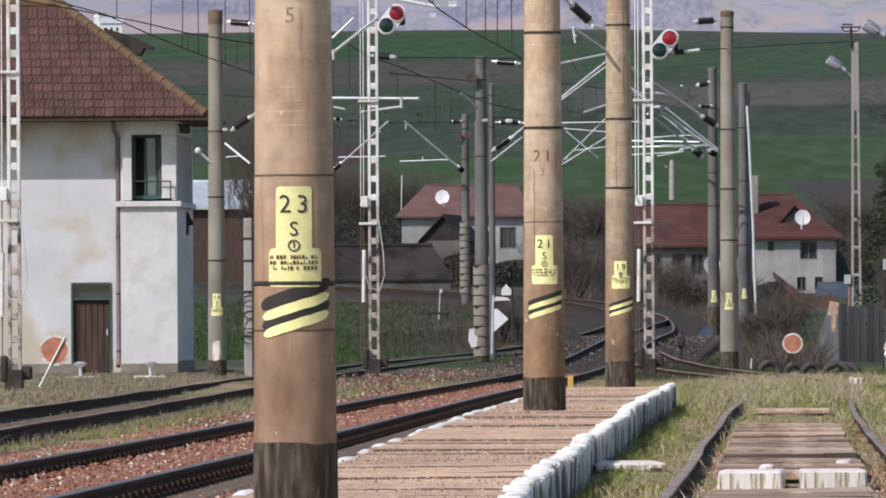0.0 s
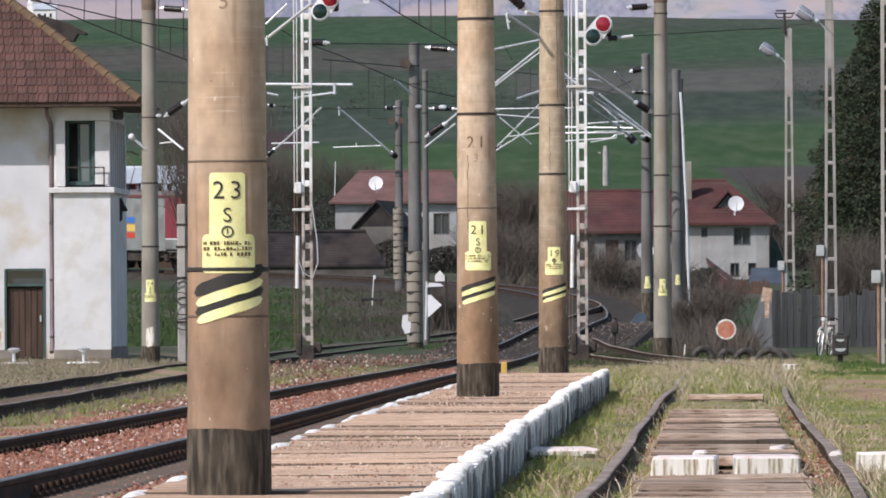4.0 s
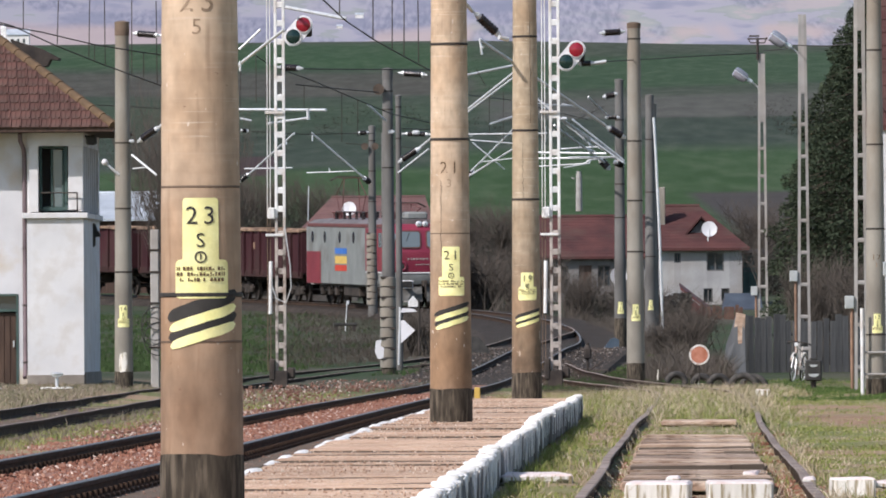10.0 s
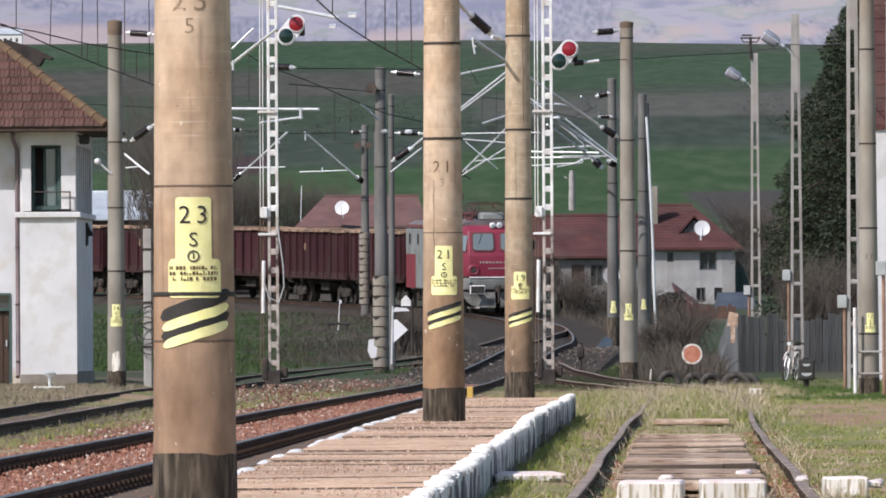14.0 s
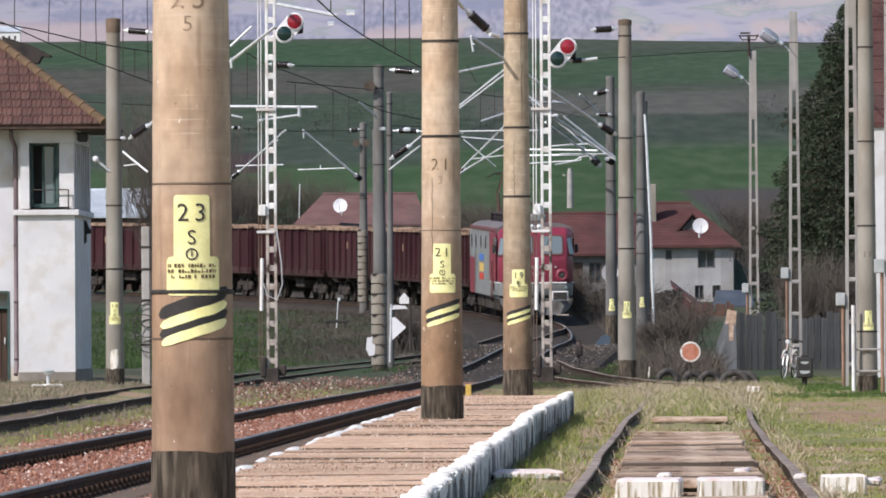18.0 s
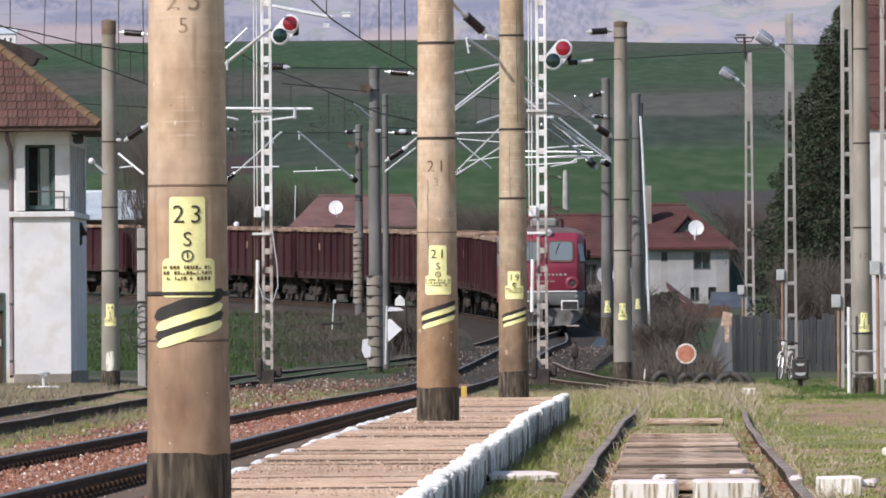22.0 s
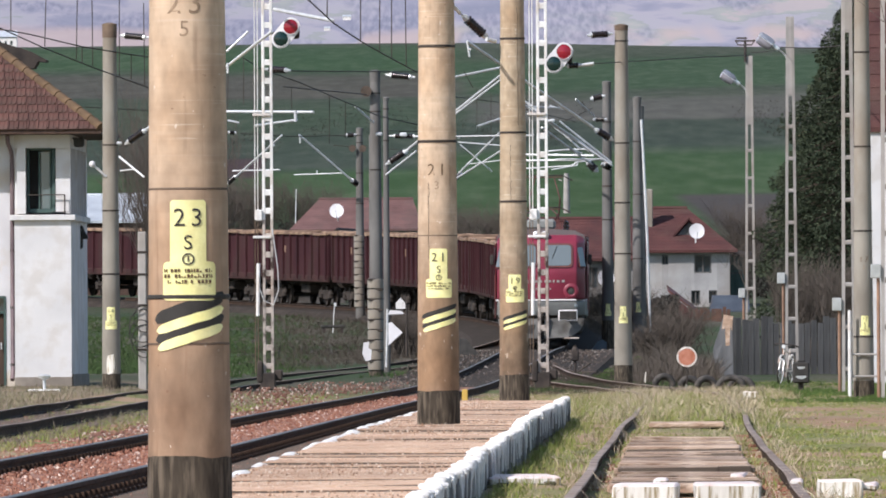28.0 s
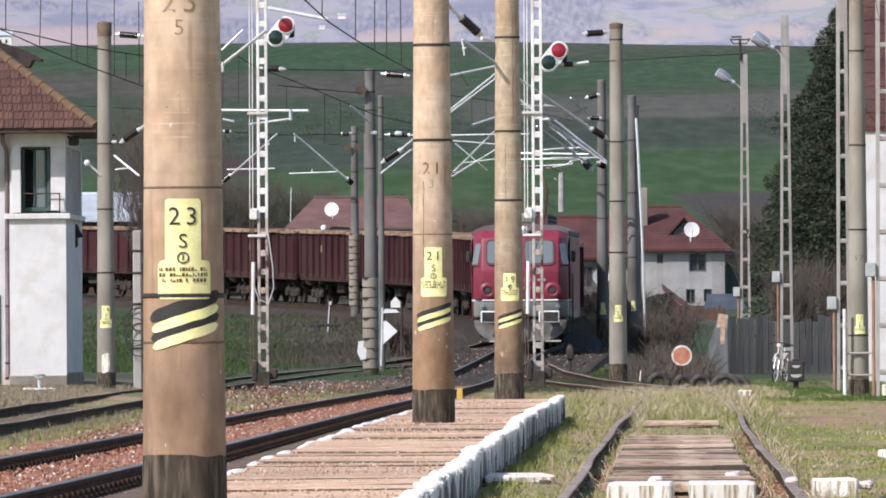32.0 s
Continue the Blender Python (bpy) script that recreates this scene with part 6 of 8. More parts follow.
def tyre(at, r=0.33):
    b = Build()
    n = 18
    pts = [(r * math.cos(math.pi * i / n), 0, r * math.sin(math.pi * i / n)) for i in range(-2, n + 3)]
    b.chain(pts, 0.075, 8)
    return single("tyre", b, M_TYRE, "black tyre half buried upright in the grass", "tyre", at, "buried tyres", smooth=60)


for x, y, z, r in ((4.87, 217, 0.13, 0.2), (5.43, 217, 0.09, 0.19), (5.8, 217, 0.08, 0.2), (6.32, 216, 0.0, 0.3), (6.56, 216.4, 0.0, 0.27)):
    tyre(pose(x, y, z - 0.09, 0, 0, random.uniform(-20, 20)), r)



def block(name, label, at, s, mat=None):
    b = Build().box((0, 0, s[2] / 2), s, bevel=0.014)
    up = []
    for f in b.f:
        p = [Vector(b.v[i]) for i in f]
        up.append(1 if abs((p[1] - p[0]).cross(p[2] - p[0]).normalized().z) > 0.4 and sum(q.z for q in p) / len(p) > s[2] * 0.5 else 0)
    b.m = up
    b.v = [(x + 0.016 * noise.noise((x * 7, y * 5, z * 9)), y, z + 0.018 * noise.noise((x * 9, y * 3, 4))) for x, y, z in b.v]
    return single(name, b, [mat or M_DIRTY, M_PINKTOP], label, "stone block", at, "white blocks")



for x, y, z, s in ((1.38, 66.95, -0.13, (0.43, 1.4, 0.15)), (1.92, 66.75, -0.13, (0.43, 1.4, 0.155)), (0.57, 74.6, -0.15, (0.53, 1.8, 0.13)), (2.73, 67.8, -0.12, (0.28, 1.1, 0.15)), (8.25, 178, -0.02, (0.4, 0.5, 0.2)), (8.75, 172, -0.02, (0.6, 0.5, 0.24)), (3.95, 83, -0.02, (0.4, 2.5, 0.07)), (1.5, 67.8, -0.02, (0.1, 0.15, 0.07)), (2.2, 73.4, -0.05, (0.11, 0.6, 0.05)), (5.5, 176, -0.02, (0.24, 0.3, 0.12)), (2.0, 160, 0.0, (0.12, 0.2, 0.12)), (2.45, 68.2, -0.04, (0.09, 0.4, 0.07)), (2.93, 67.6, -0.04, (0.11, 0.4, 0.05))):
    block("stone_block", "whitewashed stone block lying beside the siding", pose(x, y, z, 0, 0, random.uniform(-4, 4)), s)

moss = Build()
for k in range(6):
    moss.box((0.345 + 0.09 * k, 73.68, -0.10 + 0.008 * (k % 2)), (0.094, 0.03, 0.05 + 0.016 * ((k * 7) % 3)), bevel=0.01)
single("moss_strip", moss, surf("damp_moss", (0.05, 0.05, 0.026), (0.14, 0.13, 0.075), 9, 0.95, fine=40), "damp moss on the front of a stone block", "moss", kind="stuff")

def by_blocks():
    y = random.uniform(62, 70)
    x = RIGHT.at(RIGHT.s_of_y(y)).x + random.uniform(-1.6, 2.0)
    return (x, y, ground_z(x, y) + 0.0)


stones("rubble", "broken lime and stones lying round the siding blocks", M_PALESTONE, by_blocks, 420, (0.008, 0.03))
def by_rail():
    y = random.uniform(62, 118)
    x = RIGHT.at(RIGHT.s_of_y(y)).x + random.choice((0.64, 0.64, -0.64, 0.9)) + random.gauss(0, 0.05)
    return (x, y, ground_z(x, y) + 0.0)


stones("rail_grit", "rust-red grit lying along the siding rails", M_STONE, by_rail, 2600, (0.008, 0.024))
# boards laid between the siding's rails
cross = thing("track_crossing", "worn boards laid between the siding rails", "crossing", kind="structure")
y = 69.0
k = 0
while y < 104:
    ln = random.choice((0.4, 0.6, 0.8, 1.1))
    p = RIGHT.at(RIGHT.s_of_y(y + ln / 2))
    b = Build().box((0, 0, 0), (1.06 + random.uniform(-0.05, 0.05), ln - 0.04, 0.06), bevel=0.012)
    b.slot = random.choice((0, 0, 0, 1))
    for i in range(4):  # front edge strips, dark on some
        b.box((-0.39 + 0.26 * i, -ln / 2 + 0.012 + random.uniform(-0.008, 0.008), random.uniform(-0.008, 0.002)), (0.265, 0.03, 0.06))
    part("board", b, [M_OLDBOARD, M_SLEEPER], cross, at=pose(p.x - 0.02, y + ln / 2, -0.04 + random.uniform(-0.018, 0.016), random.uniform(-0.5, 0.5), random.uniform(-1.1, 1.1), -1.5 + random.uniform(-1, 1)))
    y += ln + random.choice((0.02, 0.05, 0.1, 0.22))
y = 50.0
while y < 65.6:  # lower boards before the white blocks
    ln = random.choice((0.45, 0.6, 0.8))
    p = RIGHT.at(RIGHT.s_of_y(y + ln / 2))
    b = Build().box((0, 0, 0), (1.1 + random.uniform(-0.06, 0.06), ln - 0.03, 0.06), bevel=0.012)
    b.slot = random.choice((0, 0, 0, 1))
    for i in range(4):
        b.box((-0.39 + 0.26 * i, -ln / 2 + 0.012 + random.uniform(-0.008, 0.008), random.uniform(-0.008, 0.002)), (0.265, 0.03, 0.06))
    part("board", b, [M_OLDBOARD, M_SLEEPER], cross, at=pose(p.x - 0.02, y + ln / 2, -0.1 + random.uniform(-0.012, 0.012), random.uniform(-0.5, 0.5), random.uniform(-1.1, 1.1), -1.5 + random.uniform(-1, 1)))
    y += ln + random.choice((0.02, 0.05, 0.1))
for y0 in (124,):
    p = RIGHT.at(RIGHT.s_of_y(y0))
    part("board", Build().box((0, 0, 0), (0.95, 2.2, 0.06), bevel=0.015), M_OLDBOARD, cross, at=pose(p.x, y0, -0.05, 0, 0, -1.5))

# pale chips and grit lying on the platform
def on_platform():
    y = random.uniform(49, 132)
    x = -0.97 + 0.0218 * (y - 48) + random.uniform(-0.68, 0.66)
    return (x, y, 0.214 + rise(y - 48))


stones("platform_grit", "pale chips and grit scattered on the platform boards", island("grit", [(0.3, 0.18, 0.12), (0.5, 0.36, 0.26), (0.7, 0.6, 0.5), (0.2, 0.11, 0.07), (0.38, 0.24, 0.16)]), on_platform, 7000, (0.004, 0.011))
# loops of wire hang on this post; it carries no wheel
ap = thing("anchor_post", "square concrete anchor post with black loops of wire", "post", stand(-6.78, 222))
part("shaft", Build().box((0, 0, 1.68), (0.19, 0.24, 3.76), bevel=0.02), M_POST, ap)
part("side_bar", Build().box((0.155, -0.06, 1.6), (0.05, 0.05, 3.5), bevel=0.008), M_IRON, ap)
for z in (0.9, 1.9, 2.6, 3.1):
    part("strap", Build().box((0.03, -0.125, z), (0.32, 0.03, 0.045), bevel=0.008), M_IRON, ap)
coil = Build()
for k in range(4):
    rr, zc, dx = 0.26 + 0.05 * (k % 2), 1.6 - 0.17 * k, 0.06 - 0.05 * (k % 3)
    coil.chain([(dx + rr * math.cos(q * 0.3142), -0.17 - 0.02 * k, zc + 1.2 * rr * math.sin(q * 0.3142)) for q in range(21)], 0.012, 6)
part("wire_coil", coil, M_BLACK, ap, "black coil of spare wire", smooth=60)

# hilltop church and scattered far houses
ch = thing("church", "small white church with a square tower on the crest", "church", pose(*(-100.643, 2240.00, 69.311)))
part("nave", Build().box((1.5, 0, 0.8), (5.0, 4, 3.0)), M_LIME, ch)
part("nave_roof", Build().slab([(-1.2, -2.3, 2.3), (4.2, -2.3, 2.3), (4.2, 0, 3.6), (-1.2, 0, 3.6)], (0, 0.1, 0.1)), M_TIN, ch)
part("tower", Build().box((-1.9, 0, 1.6), (1.3, 1.3, 4.4)).lathe([(0.8, 3.8), (0.2, 4.7), (0.0, 5.0)], 8, (-1.9, 0, 0)), M_LIME, ch)
for i in range(3):
    part("window", Build().box((0.2 + 1.3 * i, -2.02, 0.9), (0.5, 0.06, 0.9)), M_GLASS, ch)
for p, sc in (((-29.564, 3090.00, 103.453), 0.75), ((-35.453, 3060.00, 99.154), 0.55), ((-76.282, 3090.00, 101.607), 0.5)):
    fh = thing("far_house", "tiny pale house on the distant slope", "house", pose(*p), "far houses")
    part("wall", Build().box((0, 0, 0.2 * sc), (3.4 * sc, 3 * sc, 1.5 * sc)), M_LIME, fh)
    part("roof", Build().slab([(-1.9 * sc, -1.7 * sc, 0.9 * sc), (1.9 * sc, -1.7 * sc, 0.9 * sc), (1.7 * sc, 0, 1.6 * sc), (-1.7 * sc, 0, 1.6 * sc)], (0, 0.1, 0.1)), M_TIN, fh)

# lean-to and rusty fence below the farmhouse, bicycle and stakes by the siding
lt = thing("lean_to", "low lean-to with a sloping maroon sheet roof below the farmhouse", "shed", pose(*(10.381, 420.00, 1.254)))
part("roof", Build().slab([(-0.75, 0, 1.9), (0.75, 0, 0.75), (0.75, 2.2, 0.95), (-0.75, 2.2, 2.1)], (0, 0, 0.12)), M_MAROON, lt)
part("wall", Build().slab([(-0.7, 0.1, -0.5), (0.7, 0.1, -0.5), (0.7, 0.1, 0.75), (-0.7, 0.1, 1.85)], (0, 0.15, 0)), M_MAROON, lt)
M_RUSTBOARD = surf("rust_brown_board", (0.075, 0.04, 0.03), (0.125, 0.07, 0.05), 3, 0.9, fine=30)
rf_ = thing("rusty_fence", "rust-brown board fence beside the lean-to", "fence", pose(*(10.657, 412.00, 1.199)))
for k in range(9):
    part("board", Build().box((0.16 * k, 0, 0.5), (0.15, 0.03, 1.5), bevel=0.006), M_RUSTBOARD, rf_, at=pose(0, 0, random.uniform(-0.08, 0.08), 0, random.uniform(-2, 2), 0))
part("rail_bar", Build().tube((0, 0.05, 0.8), (1.3, 0.05, 0.8), 0.04, n=6), M_RUSTBOARD, rf_)


def bicycle(at):
    """A town bicycle, front towards +y, wheels on z = 0."""
    ob = thing("bicycle", "old pale bicycle leaning beside the lamp post", "bicycle", at)
    for name, yc in (("rear_wheel", -0.52), ("front_wheel", 0.54)):
        ring = [(0, 0.32 * math.cos(q * math.pi / 12), 0.32 * math.sin(q * math.pi / 12)) for q in range(25)]
        wh = part(name, Build().chain(ring, 0.02, 6), M_TYRE, ob, smooth=60, at=pose(0, yc, 0.34))
        part("rim", Build().chain([(0, y * 0.93, z * 0.93) for _, y, z in ring], 0.011, 5), M_GALV, wh, "bright steel rim")
        spokes = Build()
        for q in range(10):
            a = q * math.pi / 5
            spokes.tube((0.03 * (-1) ** q, 0, 0), (0, 0.3 * math.cos(a), 0.3 * math.sin(a)), 0.003, n=3)
        part("spokes", spokes, M_GALV, wh)
        guard = [(0, 0.355 * math.cos(q * math.pi / 12), 0.355 * math.sin(q * math.pi / 12)) for q in (range(3, 14) if yc < 0 else range(2, 10))]
        part("mudguard", Build().chain(guard, 0.026, 6), M_RIM, ob, "flaking pale mudguard", smooth=60, at=pose(0, yc, 0.34))
    fr = Build()
    for p, q, r in (((0, -0.14, 0.3), (0, -0.27, 0.86), 0.017), ((0, -0.14, 0.3), (0, 0.36, 0.72), 0.018), ((0, -0.24, 0.74), (0, 0.34, 0.82), 0.015), ((0, 0.32, 0.92), (0, 0.42, 0.62), 0.018)):
        fr.tube(p, q, r, n=8)
    for x in (-0.05, 0.05):
        fr.tube((x, -0.52, 0.34), (0, -0.14, 0.3), 0.011, n=6)
        fr.tube((x, -0.52, 0.34), (0, -0.23, 0.72), 0.009, n=6)
    part("frame", fr, M_RIM, ob, "flaking pale frame", smooth=50)
    fk = Build()
    for x in (-0.05, 0.05):
        fk.chain([(x * 0.6, 0.41, 0.66), (x, 0.46, 0.5), (x, 0.54, 0.34)], 0.012, 6)
    part("fork", fk, M_GALV, ob, smooth=50)
    bars = part("handlebar", Build().chain([(-0.26, 0.14, 0.92), (-0.24, 0.28, 0.945), (-0.1, 0.33, 0.96), (0.1, 0.33, 0.96), (0.24, 0.28, 0.945), (0.26, 0.14, 0.92)], 0.013, 8), M_IRON, ob, "dark handlebar", smooth=50)
    for x in (-0.26, 0.26):
        part("grip", Build().tube((x, 0.18, 0.927), (x * 1.01, 0.06, 0.91), 0.021, n=8), M_BLACK, bars, smooth=50)
    part("headlamp", Build().lathe([(0.0, -0.05), (0.04, -0.03), (0.05, 0.03), (0.045, 0.04), (0.0, 0.04)], 12, (0, 0.4, 0.9), Euler((radians(-90), 0, 0)).to_matrix()), M_GALV, ob, smooth=50)
    sd = Build().box((0, -0.3, 0.9), (0.2, 0.24, 0.06), bevel=0.028)
    sd.v = [(x * (0.45 if y > -0.25 else 1), y, z) for x, y, z in sd.v]
    part("saddle", sd, M_BLACK, ob, "black saddle", smooth=40)
    for x in (-1, 1):
        part("pedal", Build().tube((0.03 * x, -0.14, 0.3), (0.08 * x, -0.14 + 0.1 * x, 0.18 if x < 0 else 0.42), 0.009, n=6).box((0.12 * x, -0.14 + 0.1 * x, 0.18 if x < 0 else 0.42), (0.09, 0.07, 0.02)), M_IRON, ob)
    return ob


bicycle(stand(8.06, 232, -0.02, 165) @ pose(0, 0, 0, 0, -5))
for p, h in (((4.159, 236.00, 0.086), 0.3), ((4.837, 236.00, 0.082), 0.26), ((5.431, 220.00, -0.014), 0.2), ((6.188, 216.00, -0.101), 0.12)):
    stk = thing("marker_stake", "short whitewashed stake in the grass", "stake", pose(*p), "marker stakes")
    part("stake_post", Build().tube((0, 0, -0.1), (0.03, 0, h * 0.8), 0.02, 0.013, n=8), M_DIRTY, stk)

kp = thing("kilometre_post", "thin pale marker post standing on the bank", "post", pose(*(-3.695, 330.00, 1.534)))
part("stem", Build().tube((0, 0, -0.15), (0.06, 0, 0.75), 0.02, n=6), M_GALV, kp)
part("head", Build().box((0.09, 0, 0.8), (0.09, 0.03, 0.12), bevel=0.01), M_GALV, kp)
tg = thing("cable_trough", "short dark trough lying on the bank", "trough", pose(*(-3.684, 329.00, 1.551), 0, 0, 4))
part("cover", Build().box((0, 0, 0.05), (0.8, 0.3, 0.1), bevel=0.02), M_BLACK, tg)
part("leg", Build().box((-0.3, 0, -0.08), (0.1, 0.25, 0.2)), M_IRON, tg)
part("leg", Build().box((0.3, 0, -0.08), (0.1, 0.25, 0.2)), M_IRON, tg)


# ---- train ----
def wheelset(r):
    b = Build()
    q = Euler((0, radians(90), 0)).to_matrix()
    for sx in (-1, 1):
        b.lathe([(0.1, -0.06), (r * 0.85, -0.05), (r, -0.06), (r, 0.05), (r + 0.03, 0.06), (r + 0.03, 0.08), (0.1, 0.08)], 20, (0.75 * sx, 0, 0), q if sx < 0 else Euler((0, radians(-90), 0)).to_matrix())
    b.tube((-0.75, 0, 0), (0.75, 0, 0), 0.09, n=10)
    for k in range(6):
        a = k * math.pi / 3
        for sx in (-0.83, 0.83):
            b.box((sx, 0.5 * r * math.cos(a), 0.5 * r * math.sin(a)), (0.02, 0.08, 0.08))
    return b


def engine():
    ob = thing("locomotive", "red and grey six-axle electric locomotive hauling ore wagons", "locomotive")
    # grey middle and rear body
    b = Build().box((0, -2.7, 2.16), (2.92, 13.3, 2.52), bevel=0.03)
    body = part("body", b, M_LOCOGREY, ob, "grey enamelled body side")
    part("skirt", Build().box((0, 0, 1.0), (2.7, 16.5, 0.3), bevel=0.02), M_APRON, ob)

    def cab(y0, y1, prof, w, taper, mat, name, sgn=1):
        cols = [(-w * taper, -0.48), (-1.16, 0.0), (1.16, 0.0), (w * taper, -0.48)]
        vs, n = [], len(prof)
        for c, (x, dy) in enumerate(cols):
            for y, z in prof:
                ahead = y > y1 - 0.9
                side = w if x > 0 else -w
                vs.append((x if ahead or c in (1, 2) else side, sgn * (y + (dy if ahead else 0)), z - (0.1 if dy and z > 3.5 else 0)))
        fs = [tuple(range(n)), tuple(range(4 * n - 1, 3 * n - 1, -1))]
        for c in range(3):
            fs += [(c * n + (i + 1) % n, c * n + i, c * n + n + i, c * n + n + (i + 1) % n) for i in range(n)]
        me = Build().add(vs, fs).mesh(name, mat)
        bm = bmesh.new()
        bm.from_mesh(me)
        bmesh.ops.bevel(bm, geom=bm.edges[:], offset=0.05, segments=3, profile=0.5, affect="EDGES")
        bm.to_mesh(me)
        bm.free()
        me.polygons.foreach_set("use_smooth", [True] * len(me.polygons))
        me.set_sharp_from_angle(angle=radians(50))
        return part(name, me, None, ob)

    up = [(3.95, 1.52), (9.35, 1.52), (9.35, 2.38), (9.1, 3.36), (8.75, 3.6), (3.95, 3.6)]
    lo = [(3.95, 0.98), (9.3, 0.98), (9.38, 1.46), (3.95, 1.46)]
    front = cab(3.95, 9.35, up, 1.475, 0.965, M_LOCORED, "front_cab")
    cab(3.95, 9.35, lo, 1.47, 0.965, M_LOCOGREY, "front_apron")
    part("waist_stripe", Build().box((0, 6.42, 1.49), (2.93, 4.9, 0.06), bevel=0.01).box((0, 9.19, 1.49), (2.3, 0.42, 0.06), bevel=0.02), M_PALEPAINT, ob, "pale waist stripe")
    # scarlet side panels of both cabs, as thin sheets on the sides
    for sx in (-1, 1):
        part("side_panel", Build().box((sx * 1.479, 6.0, 2.45), (0.012, 4.0, 1.8)), M_LOCOSCARLET, ob)
        part("side_panel", Build().box((sx * 1.463, -7.65, 1.62), (0.012, 3.2, 1.42)), M_LOCOSCARLET, ob)
        part("side_window", Build().box((sx * 1.487, 7.2, 2.9), (0.012, 0.75, 0.62), bevel=0.005), M_CABGLASS, ob)
        part("cab_door", Build().box((sx * 1.487, 6.2, 2.2), (0.01, 0.72, 2.0), bevel=0.004), M_LOCOSCARLET, ob)
        part("quarter_window", Build().box((sx * 1.492, 8.2, 2.9), (0.012, 0.55, 0.62), bevel=0.005), M_CABGLASS, ob)
        for hy in (6.62, 5.78):
            part("handrail", Build().tube((sx * 1.52, hy, 0.9), (sx * 1.52, hy, 2.3), 0.016, n=6), M_MAROON, ob)
        for yy in (1.3, -1.75, -5.1, -7.9):
            part("porthole", Build().lathe([(0.0, 0), (0.26, 0), (0.26, 0.02), (0.0, 0.02)], 16, (sx * 1.455, yy, 2.98), Euler((0, radians(90 * sx), 0)).to_matrix()), M_GLASS, ob)
        if sx < 0:
            part("side_panel", Build().box((sx * 1.466, -2.6, 2.25), (0.012, 13.0, 2.2)), M_LOCOSCARLET, ob, "dark red body side")
        for c, z0, z1 in () if sx < 0 else ((M_BLUE, 2.25, 2.5), (M_AMBER, 1.82, 2.15), (M_SCAR, 1.5, 1.76)):
            part("colour_panel", Build().box((sx * 1.465, -1.5, (z0 + z1) / 2), (0.01, 2.6, z1 - z0)), c, ob)
        part("mirror", Build().box((sx * 1.58, 8.5, 2.8), (0.13, 0.08, 0.34), bevel=0.03), M_BLACK, ob)
        # lower running gear
        for yy in (-5.15, 5.15):
            f = Build().box((sx * 1.12, yy, 0.72), (0.14, 5.2, 0.34), bevel=0.04)
            for dy in (-1.6, 0, 1.6):
                f.box((sx * 1.2, yy + dy, 0.62), (0.2, 0.42, 0.5), bevel=0.05)
                f.box((sx * 1.2, yy + dy + 0.7, 0.8), (0.2, 0.5, 0.16), bevel=0.03)
            part("bogie_frame", f, M_BOGIE, ob)
        part("tank", Build().box((sx * 1.0, 0, 0.62), (0.6, 3.4, 0.5), bevel=0.06), M_BOGIE, ob)
        # buffers: oblong heads with a pale edge
        for q in (-1, 1):
            part("buffer", Build().tube((sx * 0.87, q * 9.3, 1.0), (sx * 0.87, q * 9.72, 1.0), 0.11, n=12), M_BOGIE, ob)
            bh = part("buffer_head", Build().box((sx * 0.87, q * 9.76, 1.0), (0.62, 0.06, 0.36), bevel=0.02), M_PALEPAINT, ob, "oblong buffer head with a white edge")
            part("buffer_face", Build().box((sx * 0.87, q * 9.795, 1.0), (0.54, 0.02, 0.28), bevel=0.008), M_BLACK, bh)
        # lamps low on the nose, and round pods above the stripe
        part("tail_lamp", Build().lathe([(0.07, -0.02), (0.07, 0.04), (0.0, 0.06)], 14, (sx * 1.12, 9.35, 1.3), Euler((radians(-90), 0, 0)).to_matrix()), M_CABGLASS, ob, smooth=50)
        pod = part("lamp_pod", Build().lathe([(0.26, -0.04), (0.25, 0.05), (0.17, 0.10), (0.13, 0.09), (0.11, 0.05)], 20, (sx * 0.97, 9.33, 1.78), Euler((radians(-90), 0, 0)).to_matrix()), M_LOCORED, ob, smooth=50)
        part("lens", Build().lathe([(0.12, 0.02), (0.11, 0.07), (0.0, 0.085)], 16, (sx * 0.97, 9.33, 1.78), Euler((radians(-90), 0, 0)).to_matrix()), M_BLACK, pod, smooth=50)
        corner = part("corner_window_frame", Build().box((0, 0, 0), (0.4, 0.04, 0.74), bevel=0.015), M_MAROON, ob, at=pose(sx * 1.29, 8.985, 2.88, 12, 0, -59 * sx))
        part("corner_window", Build().box((0, 0.022, 0), (0.32, 0.02, 0.64), bevel=0.006), M_CABGLASS, corner)
        # windscreens, set on the raked face
        rake = pose(sx * 0.57, 9.222, 2.93, 14.3, 0, 0)
        def pane_shape(w_, h_, r_):
            """An oblong with rounded corners, in x and z."""
            out = []
            for cx, cz, a0 in ((w_ / 2 - r_, h_ / 2 - r_, 0), (-w_ / 2 + r_, h_ / 2 - r_, 90), (-w_ / 2 + r_, -h_ / 2 + r_, 180), (w_ / 2 - r_, -h_ / 2 + r_, 270)):
                out += [(cx + r_ * math.cos(radians(a0 + 22.5 * q)), -0.025, cz + r_ * math.sin(radians(a0 + 22.5 * q))) for q in range(5)]
            return out
        ws = part("windscreen_frame", Build().slab(pane_shape(0.93, 0.8, 0.15), (0, 0.05, 0)), M_MAROON, ob, at=rake)
        part("windscreen", Build().slab(pane_shape(0.82, 0.68, 0.11), (0, 0.06, 0)), M_CABGLASS, ws)
        part("wiper", Build().tube((0.05, 0.05, 0.3), (0.2, 0.05, -0.1), 0.01, n=5), M_BLACK, ws)
